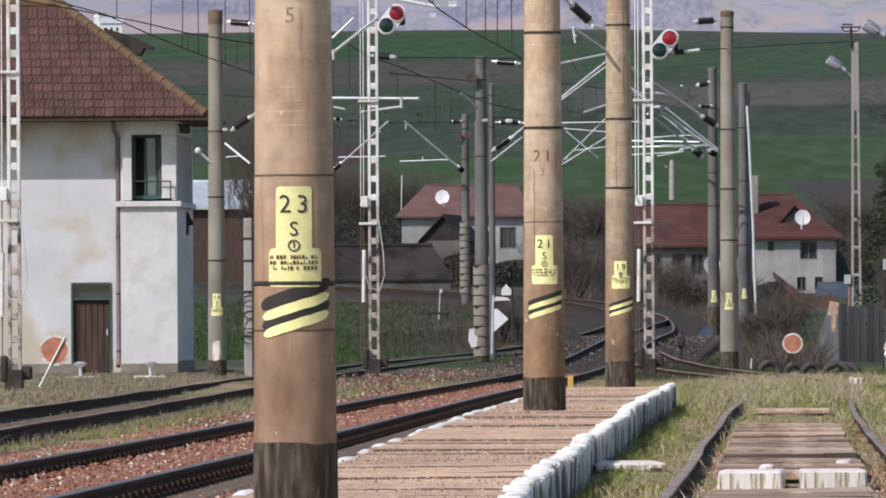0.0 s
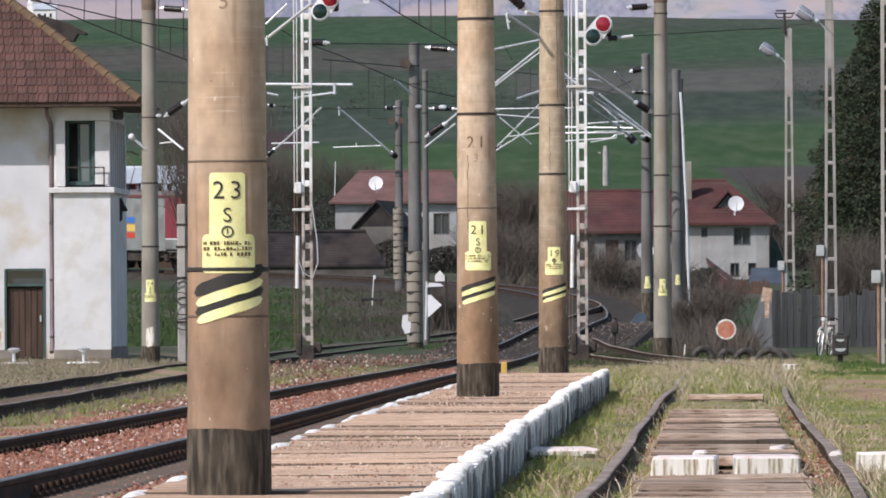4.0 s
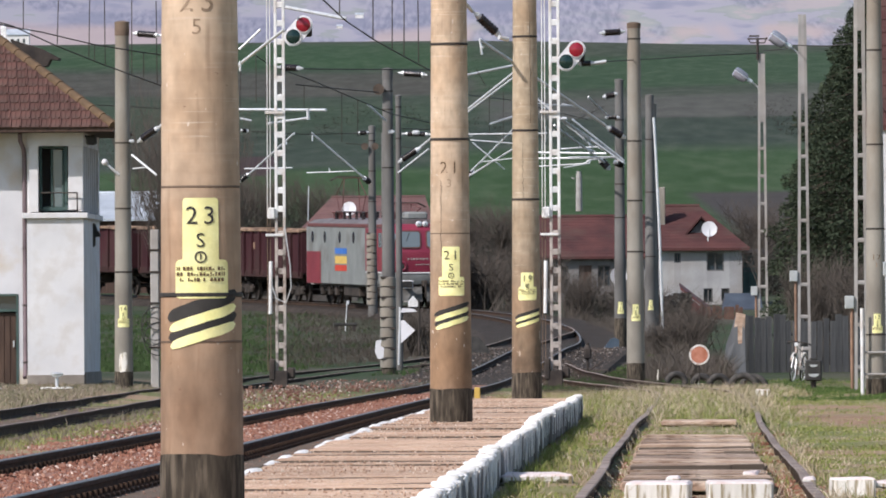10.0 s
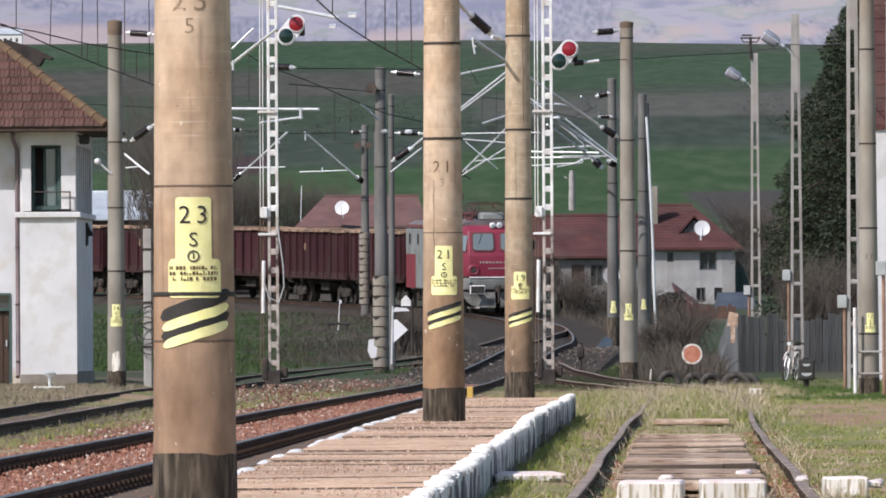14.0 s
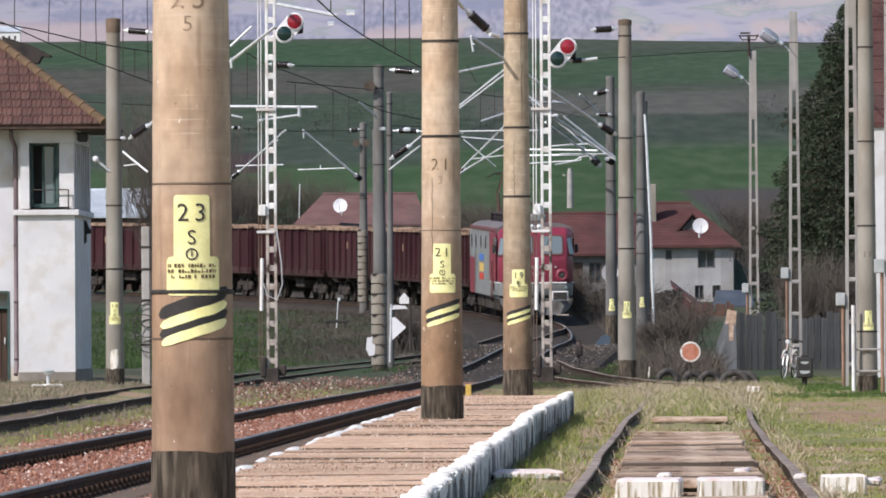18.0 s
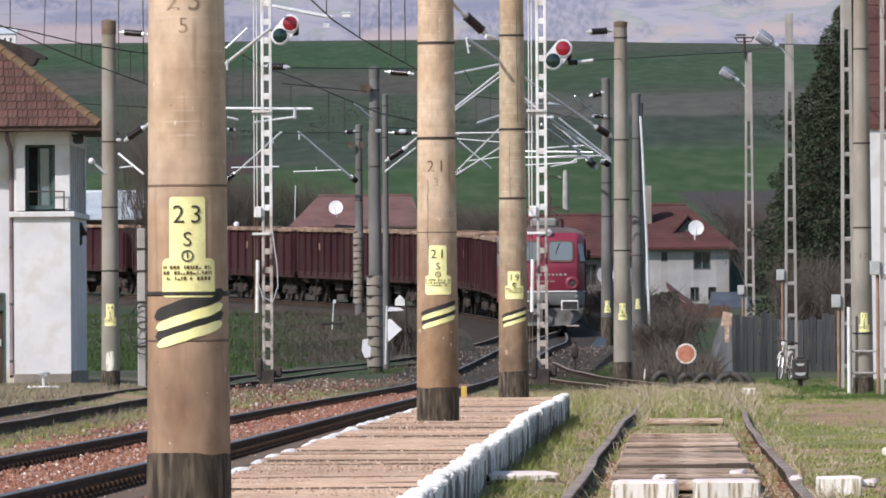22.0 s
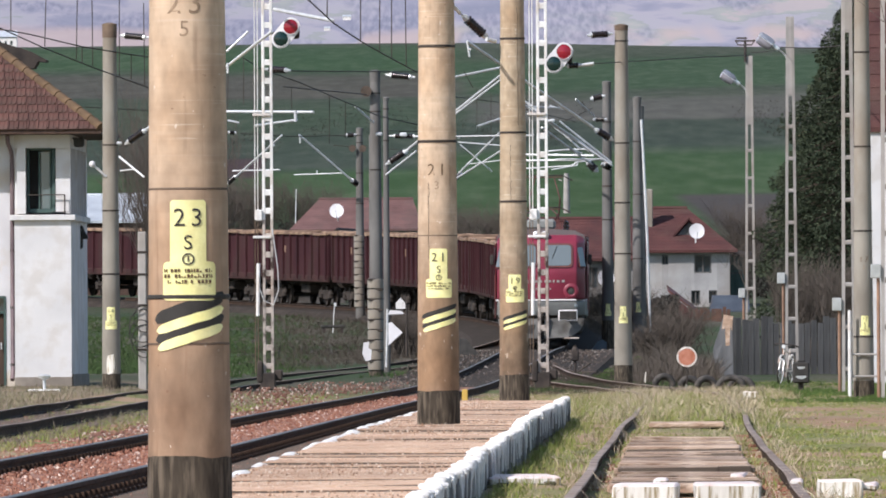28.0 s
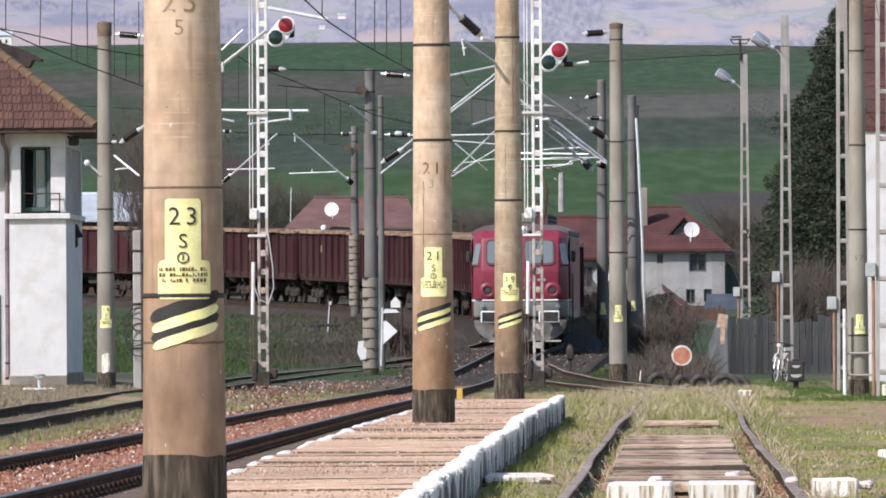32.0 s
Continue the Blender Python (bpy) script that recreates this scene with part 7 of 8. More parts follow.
        part("plough", Build().slab([(sx * 0.1, 9.3, 0.9), (sx * 1.4, 9.2, 0.9), (sx * 1.37, 9.22, 0.7), (sx * 1.26, 9.28, 0.52), (sx * 1.08, 9.36, 0.38), (sx * 0.84, 9.45, 0.29), (sx * 0.1, 9.5, 0.26)], (0, 0.05, 0)), M_APRON, ob, "grimy dark plough plate")
        part("foot_step", Build().box((sx * 0.98, 9.42, 0.26), (0.5, 0.2, 0.06), bevel=0.02), M_RUSTY, ob)
    part("coupling", Build().box((0, 9.5, 1.04), (0.22, 0.4, 0.3), bevel=0.05).chain([(0, 9.7, 1.0), (0, 9.75, 0.7), (0, 9.65, 0.45)], 0.04, 6), M_BOGIE, ob)
    # plain bars for the painted running number
    x = -0.78
    for wd in (0.12, 0.12, 0.07, 0.1, 0.1, 0.1, 0.1, 0.1, 0.1, 0.06, 0.08):
        part("number_bar", Build().box((x + wd / 2, 9.362, 2.1), (wd * 0.72, 0.012, 0.075)), M_POST, ob)
        x += wd + 0.045
    for i in range(8):
        part("letter_bar", Build().box((-0.3 + 0.09 * i, 9.362, 1.86), (0.045, 0.012, 0.05)), M_POST, ob)
    # roof
    roof = Build()
    prof = [(-1.46, 3.42), (-1.4, 3.6), (-1.1, 3.74), (0, 3.82), (1.1, 3.74), (1.4, 3.6), (1.46, 3.42)]
    vs = [(x, y, z) for y in (-9.2, 8.4) for x, z in prof]
    n = len(prof)
    roof.add(vs, [tuple(range(n)), tuple(range(2 * n - 1, n - 1, -1))] + [((i + 1) % n, i, n + i, n + (i + 1) % n) for i in range(n)])
    part("roof", roof, M_LOCOROOF, ob, "sooty grey roof", smooth=30)
    part("cant_strip", Build().box((0, -0.5, 3.5), (2.95, 17.0, 0.16), bevel=0.02), M_MAROON, ob)
    part("roof_box", Build().box((0, 7.4, 3.95), (0.95, 1.1, 0.34), bevel=0.08), M_LOCOGREY, ob)
    for sx in (-0.14, 0.14):
        hl = part("headlight", Build().lathe([(0.12, -0.1), (0.13, 0.04), (0.11, 0.06)], 16, (sx, 8.95, 3.6), Euler((radians(-90), 0, 0)).to_matrix()), M_GALV, ob, smooth=50)
        part("lens", Build().lathe([(0.105, 0.03), (0.0, 0.075)], 16, (sx, 8.95, 3.6), Euler((radians(-90), 0, 0)).to_matrix()), M_CABGLASS, hl, smooth=50)
    for yy in (-6, -4.2, -3.0, -1.5, 0.0, 1.4, 2.8):
        for xx in (-0.75, 0.75):
            part("roof_insulator", Build().lathe([(0.05, 3.7), (0.09, 3.8), (0.05, 3.84), (0.09, 3.92), (0.05, 3.96), (0.08, 4.04), (0.03, 4.1)], 10, (xx, yy, 0)), M_INSUL, ob)
    part("roof_bar", Build().tube((0.75, -6, 4.1), (0.75, 2.8, 4.1), 0.025, n=6).tube((-0.75, -6, 4.1), (-0.75, 2.8, 4.1), 0.025, n=6), M_IRON, ob)
    for y0, up_ in ((5.2, 0.35), (-6.4, 1.5)):
        pg = part("pantograph", Build().box((0, y0, 4.06), (1.5, 1.6, 0.06), bevel=0.01).box((-0.6, y0, 3.9), (0.1, 1.6, 0.3)).box((0.6, y0, 3.9), (0.1, 1.6, 0.3)), M_MAROON, ob, "maroon pantograph")
        zt = 4.1 + up_
        for sx in (-0.45, 0.45):
            for q in (-1, 1):
                knee = (sx * 1.15, y0 + q * (1.15 - 0.25 * up_), 4.1 + up_ * 0.5)
                part("lower_arm", Build().tube((sx, y0 + q * 0.35, 4.1), knee, 0.022, n=6), M_MAROON, pg)
                part("upper_arm", Build().tube(knee, (sx * 0.7, y0, zt), 0.018, n=6), M_MAROON, pg)
        part("cross_tube", Build().tube((-0.6, y0, zt), (0.6, y0, zt), 0.02, n=6), M_MAROON, pg)
        part("pan_head", Build().chain([(-0.95, y0 - 0.15, zt - 0.12), (-0.6, y0 - 0.15, zt + 0.06), (0.6, y0 - 0.15, zt + 0.06), (0.95, y0 - 0.15, zt - 0.12)], 0.025, 6).chain([(-0.95, y0 + 0.15, zt - 0.12), (-0.6, y0 + 0.15, zt + 0.06), (0.6, y0 + 0.15, zt + 0.06), (0.95, y0 + 0.15, zt - 0.12)], 0.025, 6), M_IRON, pg)
    ws_ = []
    me = wheelset(0.625).mesh("wheelset", M_BOGIE, 40)
    for yy in (-6.75, -5.15, -3.55, 3.55, 5.15, 6.75):
        ws_.append(part("wheelset", me, None, ob, at=pose(0, yy, 0.625)))
    return ob, ws_


def ore_wagon():
    ob = thing("ore_wagon", "oxide-red open ore wagon with ribbed sides and worn top rail", "freight wagon", group="ore wagons of the train")
    L = 12.75
    for sx in (-1, 1):
        part("side_wall", Build().box((sx * 1.36, 0, 2.25), (0.05, L, 1.9), bevel=0.01), M_WAGON, ob)
        part("top_rail", Build().sweep([(sx * 1.42 + 0.05 * noise.noise((q * 0.33, sx, 5.0)), -L / 2 - 0.05 + (L + 0.1) * q / 24, 3.22 + 0.09 * noise.noise((q * 0.21, sx * 2.0, 1.0))) for q in range(25)], [(-0.07, -0.06), (0.07, -0.06), (0.075, 0.04), (0.03, 0.06), (-0.07, 0.05)]), M_WAGONTOP, ob, "dented tan-worn top rail")
        part("sole_bar", Build().box((sx * 1.36, 0, 1.22), (0.14, L + 0.1, 0.3), bevel=0.02), M_WAGONLOW, ob, "grimy dark sole bar")
        for i in range(10):
            y = -L / 2 + 0.12 + (L - 0.24) * i / 9
            part("rib", Build().slab([(sx * 1.385, y - 0.075, 3.18), (sx * 1.385, y + 0.075, 3.18), (sx * 1.385, y + 0.075, 1.2), (sx * 1.385, y - 0.075, 1.2)], (sx * 0.1, 0, 0)), M_WAGON, ob)
        part("marking", Build().box((sx * 1.39, -2.0, 2.5), (0.012, 0.5, 0.3)), M_WAGONTOP, ob, "faded brown marking panel")
        for q in (-1, 1):
            part("buffer", Build().tube((sx * 0.87, q * 6.4, 1.06), (sx * 0.87, q * 6.95, 1.06), 0.09, n=10).lathe([(0.22, 0), (0.22, 0.05), (0.05, 0.07)], 14, (sx * 0.87, q * 6.93, 1.06), Euler((radians(-90 * q), 0, 0)).to_matrix()), M_BOGIE, ob)
    for q in (-1, 1):
        part("end_wall", Build().box((0, q * L / 2, 2.25), (2.72, 0.05, 1.9), bevel=0.01), M_WAGON, ob)
        for x in (-0.85, 0, 0.85):
            part("end_post", Build().box((x, q * (L / 2 + 0.06), 2.2), (0.14, 0.1, 1.9), bevel=0.015), M_WAGON, ob)
        part("end_rail", Build().box((0, q * L / 2, 3.24), (2.75, 0.14, 0.12), bevel=0.03), M_WAGONTOP, ob)
    part("floor", Build().box((0, 0, 1.25), (2.7, L - 0.1, 0.12)), M_BOGIE, ob)
    part("ore_load", Build().box((0, 0, 2.2), (2.6, L - 0.3, 1.6), bevel=0.3), M_FARBED, ob, "dark ore load")
    part("underframe", Build().box((0, 0, 0.98), (0.9, 11.5, 0.34), bevel=0.03).box((0.7, 0.6, 0.75), (0.7, 1.6, 0.4), bevel=0.05).box((-0.8, -0.8, 0.78), (0.5, 1.0, 0.4), bevel=0.05).tube((-0.5, -1.5, 0.7), (-0.5, 1.5, 0.7), 0.16, n=10), M_BOGIE, ob)
    me = wheelset(0.46).mesh("wheelset", M_BOGIE, 40)
    for yy in (-4.5, 4.5):
        f = Build()
        for sx in (-1, 1):
            f.box((sx * 1.0, yy, 0.62), (0.13, 2.4, 0.24), bevel=0.04).box((sx * 1.0, yy, 0.42), (0.15, 0.7, 0.3), bevel=0.05)
            for dy in (-0.9, 0.9):
                f.box((sx * 1.02, yy + dy, 0.48), (0.2, 0.34, 0.32), bevel=0.05).box((sx * 1.02, yy + dy * 0.6, 0.75), (0.18, 0.2, 0.2), bevel=0.03)
        f.box((0, yy, 0.7), (1.9, 0.4, 0.24), bevel=0.03)
        part("bogie", f, M_BOGIE, ob)
        for dy in (-0.9, 0.9):
            part("wheelset", me, None, ob, at=pose(0, yy + dy, 0.46))
    part("brake_hose", Build().chain([(0.3, 6.5, 1.0), (0.3, 6.8, 0.6), (0.3, 7.0, 0.9)], 0.03, 6), M_BLACK, ob)
    return ob


loco, loco_wheels = engine()
wagon = ore_wagon()
wagons = [wagon] + [copy_thing(wagon, pose(0, 0, 0)) for _ in range(13)]
# load heaps: uneven crests and a few pale bags on top
for i, wg in enumerate(wagons):
    if i in (6, 9):
        part("bag", Build().lathe([(0.0, 3.26), (0.12, 3.28), (0.14, 3.42), (0.05, 3.5)], 8, (-1.2, 1.5, 0)), M_DISH, wg, "white bag on the top rail", smooth=60)

# distance of the engine's front from where it stands at the end
WAY = np.polyfit([0, 3, 6, 7, 8, 9, 10, 11, 12, 14, 17, 20, 23, 25, 32], [197.5, 176.7, 155.9, 149, 142.1, 135.3, 128.7, 122.2, 116, 103.8, 86.2, 69, 51.7, 40, 0], 5)


def along(s, pivot):
    """The pose of a vehicle whose middle is at s on the main line."""
    a, b = MAIN.at(s - pivot), MAIN.at(s + pivot)
    d = a - b
    c = (a + b) / 2
    return Matrix.Translation(c) @ pose(0, 0, 0, 0, 0, math.degrees(math.atan2(-d.x, d.y))) @ pose(0, 0, 0, math.degrees(math.atan2(d.z, math.hypot(d.x, d.y))))


# ---- overhead line: arms, insulators, wires ----
def fit_on(pole, name, build, mat, label="", smooth=50):
    """A part given in the place's own measures, fixed to a pole."""
    ob = part(name, build, mat, pole, label, smooth)
    ob.matrix_parent_inverse = pole.matrix_basis.inverted()
    return ob


def catenary_arm(pole, rods=(), insulators=(), clamps=()):
    """The tubes and glazed insulators on a pole that hold the wires."""
    for p, q, r in rods:
        fit_on(pole, "arm_tube", Build().tube(p, q, r * (0.7 if p[1] > 290 else 0.85), n=8), M_GALV, "galvanised arm tube")
    for p, q, r in insulators:
        p, q = Vector(p), Vector(q)
        p0, q0 = p.copy(), q.copy()
        p, q = p0.lerp(q0, 0.2), p0.lerp(q0, 0.82)
        n = 7
        prof = [(r * 0.6, 0.0)]
        ln = (q - p).length
        for i in range(n):
            z = ln * (i + 0.5) / n
            prof += [(r * 0.72, z - ln * 0.05), (r * 0.95, z - ln * 0.01), (r * 0.92, z + ln * 0.02), (r * 0.72, z + ln * 0.04)]
        prof.append((r * 0.45, ln))
        m = (q - p).to_track_quat("Z", "Y").to_matrix()
        d = (q - p).normalized()
        ins = fit_on(pole, "insulator", Build().lathe(prof, 12, p, m), M_INSUL, "brown glazed insulator", 40)
        for e, far in ((p, p0), (q, q0)):
            cap = Build().tube(e - d * 0.04, e + d * 0.04, r * 0.62, n=8).tube(e, far, r * 0.26, n=6)
            cap.box(e.lerp(far, 0.6), (r * 0.8, r * 0.5, r * 0.7), bevel=r * 0.1)
            part("end_fitting", cap, M_GALV, ins, "bright end fitting", smooth=40)
    for p, s in clamps:
        fit_on(pole, "clamp", Build().box(p, (s * 0.6, s * 0.6, s * 0.35), bevel=s * 0.1), M_GALV, "", 0)


hidden_far = line_pole(stand(0.2, 389, 0.0), 8, height=8.4, tar=0)
hidden_mid = line_pole(stand(-6.75, 300, 0.0), 6, height=8.4, tar=0)
catenary_arm(POLE19, [((0.258, 133.70, 5.481), (0.052, 133.00, 5.688), 0.03), ((0.741, 133.90, 5.100), (0.618, 133.80, 5.129), 0.035)], [((0.649, 133.90, 5.132), (0.281, 133.70, 5.466), 0.075)])
catenary_arm(POLE15, [((3.546, 230.80, 6.052), (0.606, 228.00, 8.000), 0.045), ((0.314, 229.00, 7.203), (1.398, 229.50, 7.435), 0.035), ((0.834, 229.00, 6.055), (1.391, 229.50, 6.247), 0.03), ((0.606, 228.00, 8.000), (0.657, 228.00, 7.646), 0.03)], [((4.025, 231.00, 5.748), (3.573, 230.80, 6.025), 0.1), ((4.039, 230.90, 8.254), (3.425, 230.70, 8.212), 0.09)], [((0.658, 228.00, 7.816), 0.14), ((3.493, 230.80, 6.105), 0.12)])
catenary_arm(cable_pole, [((-0.944, 269.60, 6.316), (1.880, 266.00, 8.460), 0.05), ((0.360, 267.00, 7.223), (1.649, 266.00, 8.155), 0.035), ((-1.533, 269.00, 5.627), (-0.693, 268.50, 6.262), 0.035), ((-2.356, 269.00, 7.503), (-1.868, 269.50, 7.063), 0.035)], [((-1.535, 269.70, 5.918), (-0.912, 269.40, 6.327), 0.11), ((-1.521, 269.80, 8.386), (-0.730, 269.50, 8.311), 0.1), ((-1.437, 269.70, 6.708), (-0.631, 269.50, 6.684), 0.08)], [((-1.049, 269.50, 6.733), 0.35), ((-1.716, 269.60, 6.754), 0.3)])
catenary_arm(hidden_far, [((0.662, 399.00, 7.901), (2.946, 396.00, 10.088), 0.06), ((0.523, 399.00, 7.673), (2.444, 397.00, 8.814), 0.06), ((0.736, 398.00, 9.073), (2.033, 398.00, 7.967), 0.035), ((0.395, 398.00, 9.395), (3.761, 396.00, 9.378), 0.04), ((0.668, 398.00, 9.165), (2.393, 396.00, 8.977), 0.035), ((3.672, 396.00, 9.652), (3.668, 396.00, 9.014), 0.04), ((1.074, 398.00, 8.270), (2.441, 397.00, 8.403), 0.03)], [((0.453, 399.00, 7.627), (0.799, 399.00, 7.946), 0.13)], [((0.669, 398.00, 9.348), 0.25)])
catenary_arm(POLE13, [((5.560, 321.50, 6.785), (2.552, 318.00, 8.787), 0.05), ((5.369, 321.00, 6.998), (3.473, 319.00, 8.219), 0.045), ((4.961, 321.00, 6.779), (3.241, 318.00, 7.978), 0.05), ((4.371, 320.00, 8.935), (4.971, 321.00, 8.403), 0.04), ((2.543, 317.00, 8.653), (3.976, 318.00, 8.595), 0.035), ((3.976, 318.00, 8.595), (4.194, 318.00, 8.411), 0.035)], [((5.071, 321.00, 6.594), (4.741, 321.00, 6.928), 0.16), ((5.523, 321.50, 6.711), (5.220, 321.00, 6.852), 0.12), ((5.344, 321.00, 9.065), (4.864, 321.00, 8.957), 0.12), ((5.413, 321.00, 8.290), (4.934, 321.00, 8.292), 0.09)], [((3.583, 319.00, 8.218), 0.3)])
catenary_arm(POLE11, [((2.677, 335.00, 7.433), (5.164, 334.00, 7.360), 0.05), ((2.676, 335.00, 7.221), (5.432, 334.00, 7.224), 0.05), ((2.751, 335.00, 6.951), (4.394, 334.00, 7.019), 0.035), ((4.394, 334.00, 7.019), (4.587, 334.00, 7.133), 0.035), ((3.641, 335.00, 7.542), (4.859, 334.00, 7.592), 0.04), ((4.859, 334.00, 7.592), (5.241, 334.00, 7.398), 0.04), ((4.510, 334.00, 7.133), (5.432, 334.00, 7.243), 0.03)], [], [((3.890, 335.00, 7.425), 0.22)])
catenary_arm(POLE14, [((-6.478, 216.50, 5.773), (-3.668, 213.00, 7.784), 0.04), ((-4.650, 213.00, 7.350), (-4.182, 213.00, 7.787), 0.03), ((-4.627, 213.00, 7.105), (-4.628, 213.00, 6.884), 0.03), ((-7.114, 216.80, 5.160), (-6.560, 216.50, 4.703), 0.03), ((-7.091, 216.80, 4.849), (-6.761, 216.60, 4.880), 0.02)], [((-6.988, 216.80, 5.434), (-6.478, 216.50, 5.773), 0.09), ((-7.098, 216.80, 7.839), (-6.441, 216.50, 7.776), 0.08)], [((-7.112, 216.80, 5.459), 0.2)])
catenary_arm(POLE13, [((2.71, 320, 8.888), (3.887, 320, 7.851), 0.045), ((2.891, 320, 8.768), (4.521, 320, 7.301), 0.045), ((3.571, 320, 8.172), (5.52, 320, 6.794), 0.04), ((3.844, 320, 8.216), (5.539, 320.5, 6.867), 0.045), ((3.51, 320, 8.719), (4.001, 320, 8.607), 0.035), ((3.70, 320, 6.987), (5.248, 320, 6.978), 0.035), ((3.561, 320, 6.642), (4.409, 320, 6.783), 0.03), ((4.409, 320, 6.783), (4.409, 320, 6.90), 0.03), ((3.702, 320, 7.261), (4.248, 320, 7.303), 0.04), ((4.248, 320, 7.303), (4.566, 320, 7.164), 0.035)])
fit_on(POLE14, "marker_lamp", Build().lathe([(0.0, -0.075), (0.05, -0.055), (0.075, 0.0), (0.05, 0.055), (0.0, 0.075)], 12, (-7.711, 216.8, 4.999)), M_DISH, "small white ball on an arm")
fit_on(POLE14, "marker_arm", Build().tube((-7.711, 216.8, 4.999), (-7.40, 216.85, 4.72), 0.028, n=6), M_GALV)
catenary_arm(POLE14, [((-5.276, 240.00, 6.695), (-3.098, 238.00, 6.621), 0.04), ((-4.560, 240.00, 6.346), (-3.509, 238.00, 6.432), 0.035), ((-3.535, 238.00, 6.664), (-3.537, 238.00, 6.391), 0.045), ((-5.222, 240.00, 6.474), (-4.946, 240.00, 6.417), 0.035)], [((-4.304, 240.00, 7.724), (-3.668, 239.00, 7.664), 0.09), ((-5.210, 240.00, 6.184), (-5.030, 240.00, 6.169), 0.06)])
catenary_arm(hidden_mid, [((-6.296, 300.00, 6.122), (-4.842, 298.00, 7.346), 0.045), ((-6.377, 299.00, 6.295), (-4.917, 298.00, 6.302), 0.03)], [((-6.608, 300.00, 5.883), (-6.262, 300.00, 6.174), 0.1)], [((-5.118, 298.00, 7.040), 0.2)])
catenary_arm(far_pole, [((-6.057, 417.00, 9.908), (-3.873, 418.00, 8.018), 0.06), ((-6.009, 417.00, 9.836), (-6.011, 417.00, 9.549), 0.05), ((-6.289, 419.00, 8.243), (-4.256, 418.00, 8.285), 0.035), ((-5.325, 419.00, 8.429), (-5.326, 419.00, 8.237), 0.04)], [((-3.591, 418.60, 7.786), (-3.873, 418.00, 8.018), 0.14), ((-3.621, 418.00, 9.915), (-4.102, 418.00, 9.894), 0.12)])
catenary_arm(MAST_A, [((-3.816, 224.80, 8.665), (-2.443, 222.00, 8.306), 0.05)], [], [((-2.469, 222.00, 8.306), 0.2)])
catenary_arm(MAST_B, [((3.207, 225.00, 7.348), (3.492, 225.00, 7.386), 0.05)], [((2.845, 225.00, 7.338), (3.207, 225.00, 7.348), 0.08)])


def wires(label, runs, droppers=(), r=0.009):
    ob = thing("overhead_wire", label, "overhead wire", group="overhead wires")
    for pts in runs:
        part("wire", Build().chain(pts, r, 5), M_IRON, ob)
    for p, q in droppers:
        part("dropper", Build().tube(p, q, r * 0.75, n=4), M_IRON, ob)
    return ob


wires("dark contact and carrier wires sloping over the track", [[(-2.926, 195.00, 8.103), (-2.598, 198.00, 7.869), (-2.211, 203.00, 7.620), (-1.710, 210.00, 7.460), (-1.141, 216.00, 7.293), (-0.511, 222.00, 7.107), (0.235, 230.00, 6.980)]], [((-2.311, 200.00, 8.397), (-2.316, 200.00, 7.661)), ((-1.706, 209.00, 8.726), (-1.714, 209.00, 7.429)), ((-1.329, 214.00, 8.909), (-1.339, 214.00, 7.335)), ((-1.086, 217.00, 9.018), (-1.096, 217.00, 7.272)), ((-0.797, 220.00, 9.128), (-0.784, 220.00, 7.206))], 0.016)
wires("thin wires fanning out beyond the signal", [[(-4.955, 245.00, 8.163), (-4.561, 248.00, 7.963), (-3.652, 252.00, 7.722), (-2.526, 258.00, 7.357), (-1.677, 264.00, 7.120), (-0.630, 270.00, 7.005)], [(-4.026, 250.00, 7.556), (-1.992, 262.00, 7.648)], [(-4.052, 250.00, 7.959), (-0.633, 262.00, 8.242)], [(-6.168, 300.00, 7.449), (-4.560, 302.00, 7.395), (-2.502, 305.00, 7.481)], [(-1.465, 275.00, 6.963), (-0.365, 280.00, 7.033)], [(-4.766, 430.00, 9.708), (-1.065, 432.00, 9.478)]], [((-4.927, 245.00, 8.163), (-4.934, 245.00, 6.980)), ((-4.694, 246.00, 7.908), (-4.703, 246.00, 6.509)), ((-3.811, 250.00, 7.498), (-3.814, 250.00, 6.923)), ((-2.906, 255.00, 7.432), (-2.914, 255.00, 6.186)), ((-2.526, 258.00, 7.342), (-2.532, 258.00, 6.393)), ((-5.214, 240.00, 7.688), (-5.221, 240.00, 6.653))], 0.014)
wires("paired wires running over the signal box roof", [[(-11.280, 200.00, 7.877), (-9.914, 205.00, 7.756), (-9.343, 208.00, 7.708), (-8.806, 210.00, 7.660), (-7.832, 214.00, 7.510), (-6.889, 218.00, 7.449), (-5.766, 222.00, 7.395)], [(-11.279, 200.00, 8.107), (-9.253, 206.00, 7.667), (-8.470, 210.00, 7.356), (-7.553, 213.00, 7.025), (-6.562, 217.00, 6.720), (-5.594, 220.00, 6.375)], [(-10.904, 300.00, 8.288), (-9.033, 302.00, 8.221)]], [((-9.098, 208.00, 8.734), (-9.104, 208.00, 7.658)), ((-8.465, 211.00, 8.841), (-8.510, 211.00, 7.411)), ((-7.872, 213.00, 8.912), (-7.907, 213.00, 7.198)), ((-7.601, 214.00, 8.947), (-7.588, 214.00, 7.078)), ((-7.064, 216.00, 9.018), (-7.077, 216.00, 6.908)), ((-6.594, 218.00, 8.588), (-6.580, 218.00, 6.758)), ((-6.877, 218.00, 7.449), (-6.880, 218.00, 6.886)), ((-7.819, 214.00, 7.509), (-7.821, 214.00, 7.153))], 0.014)
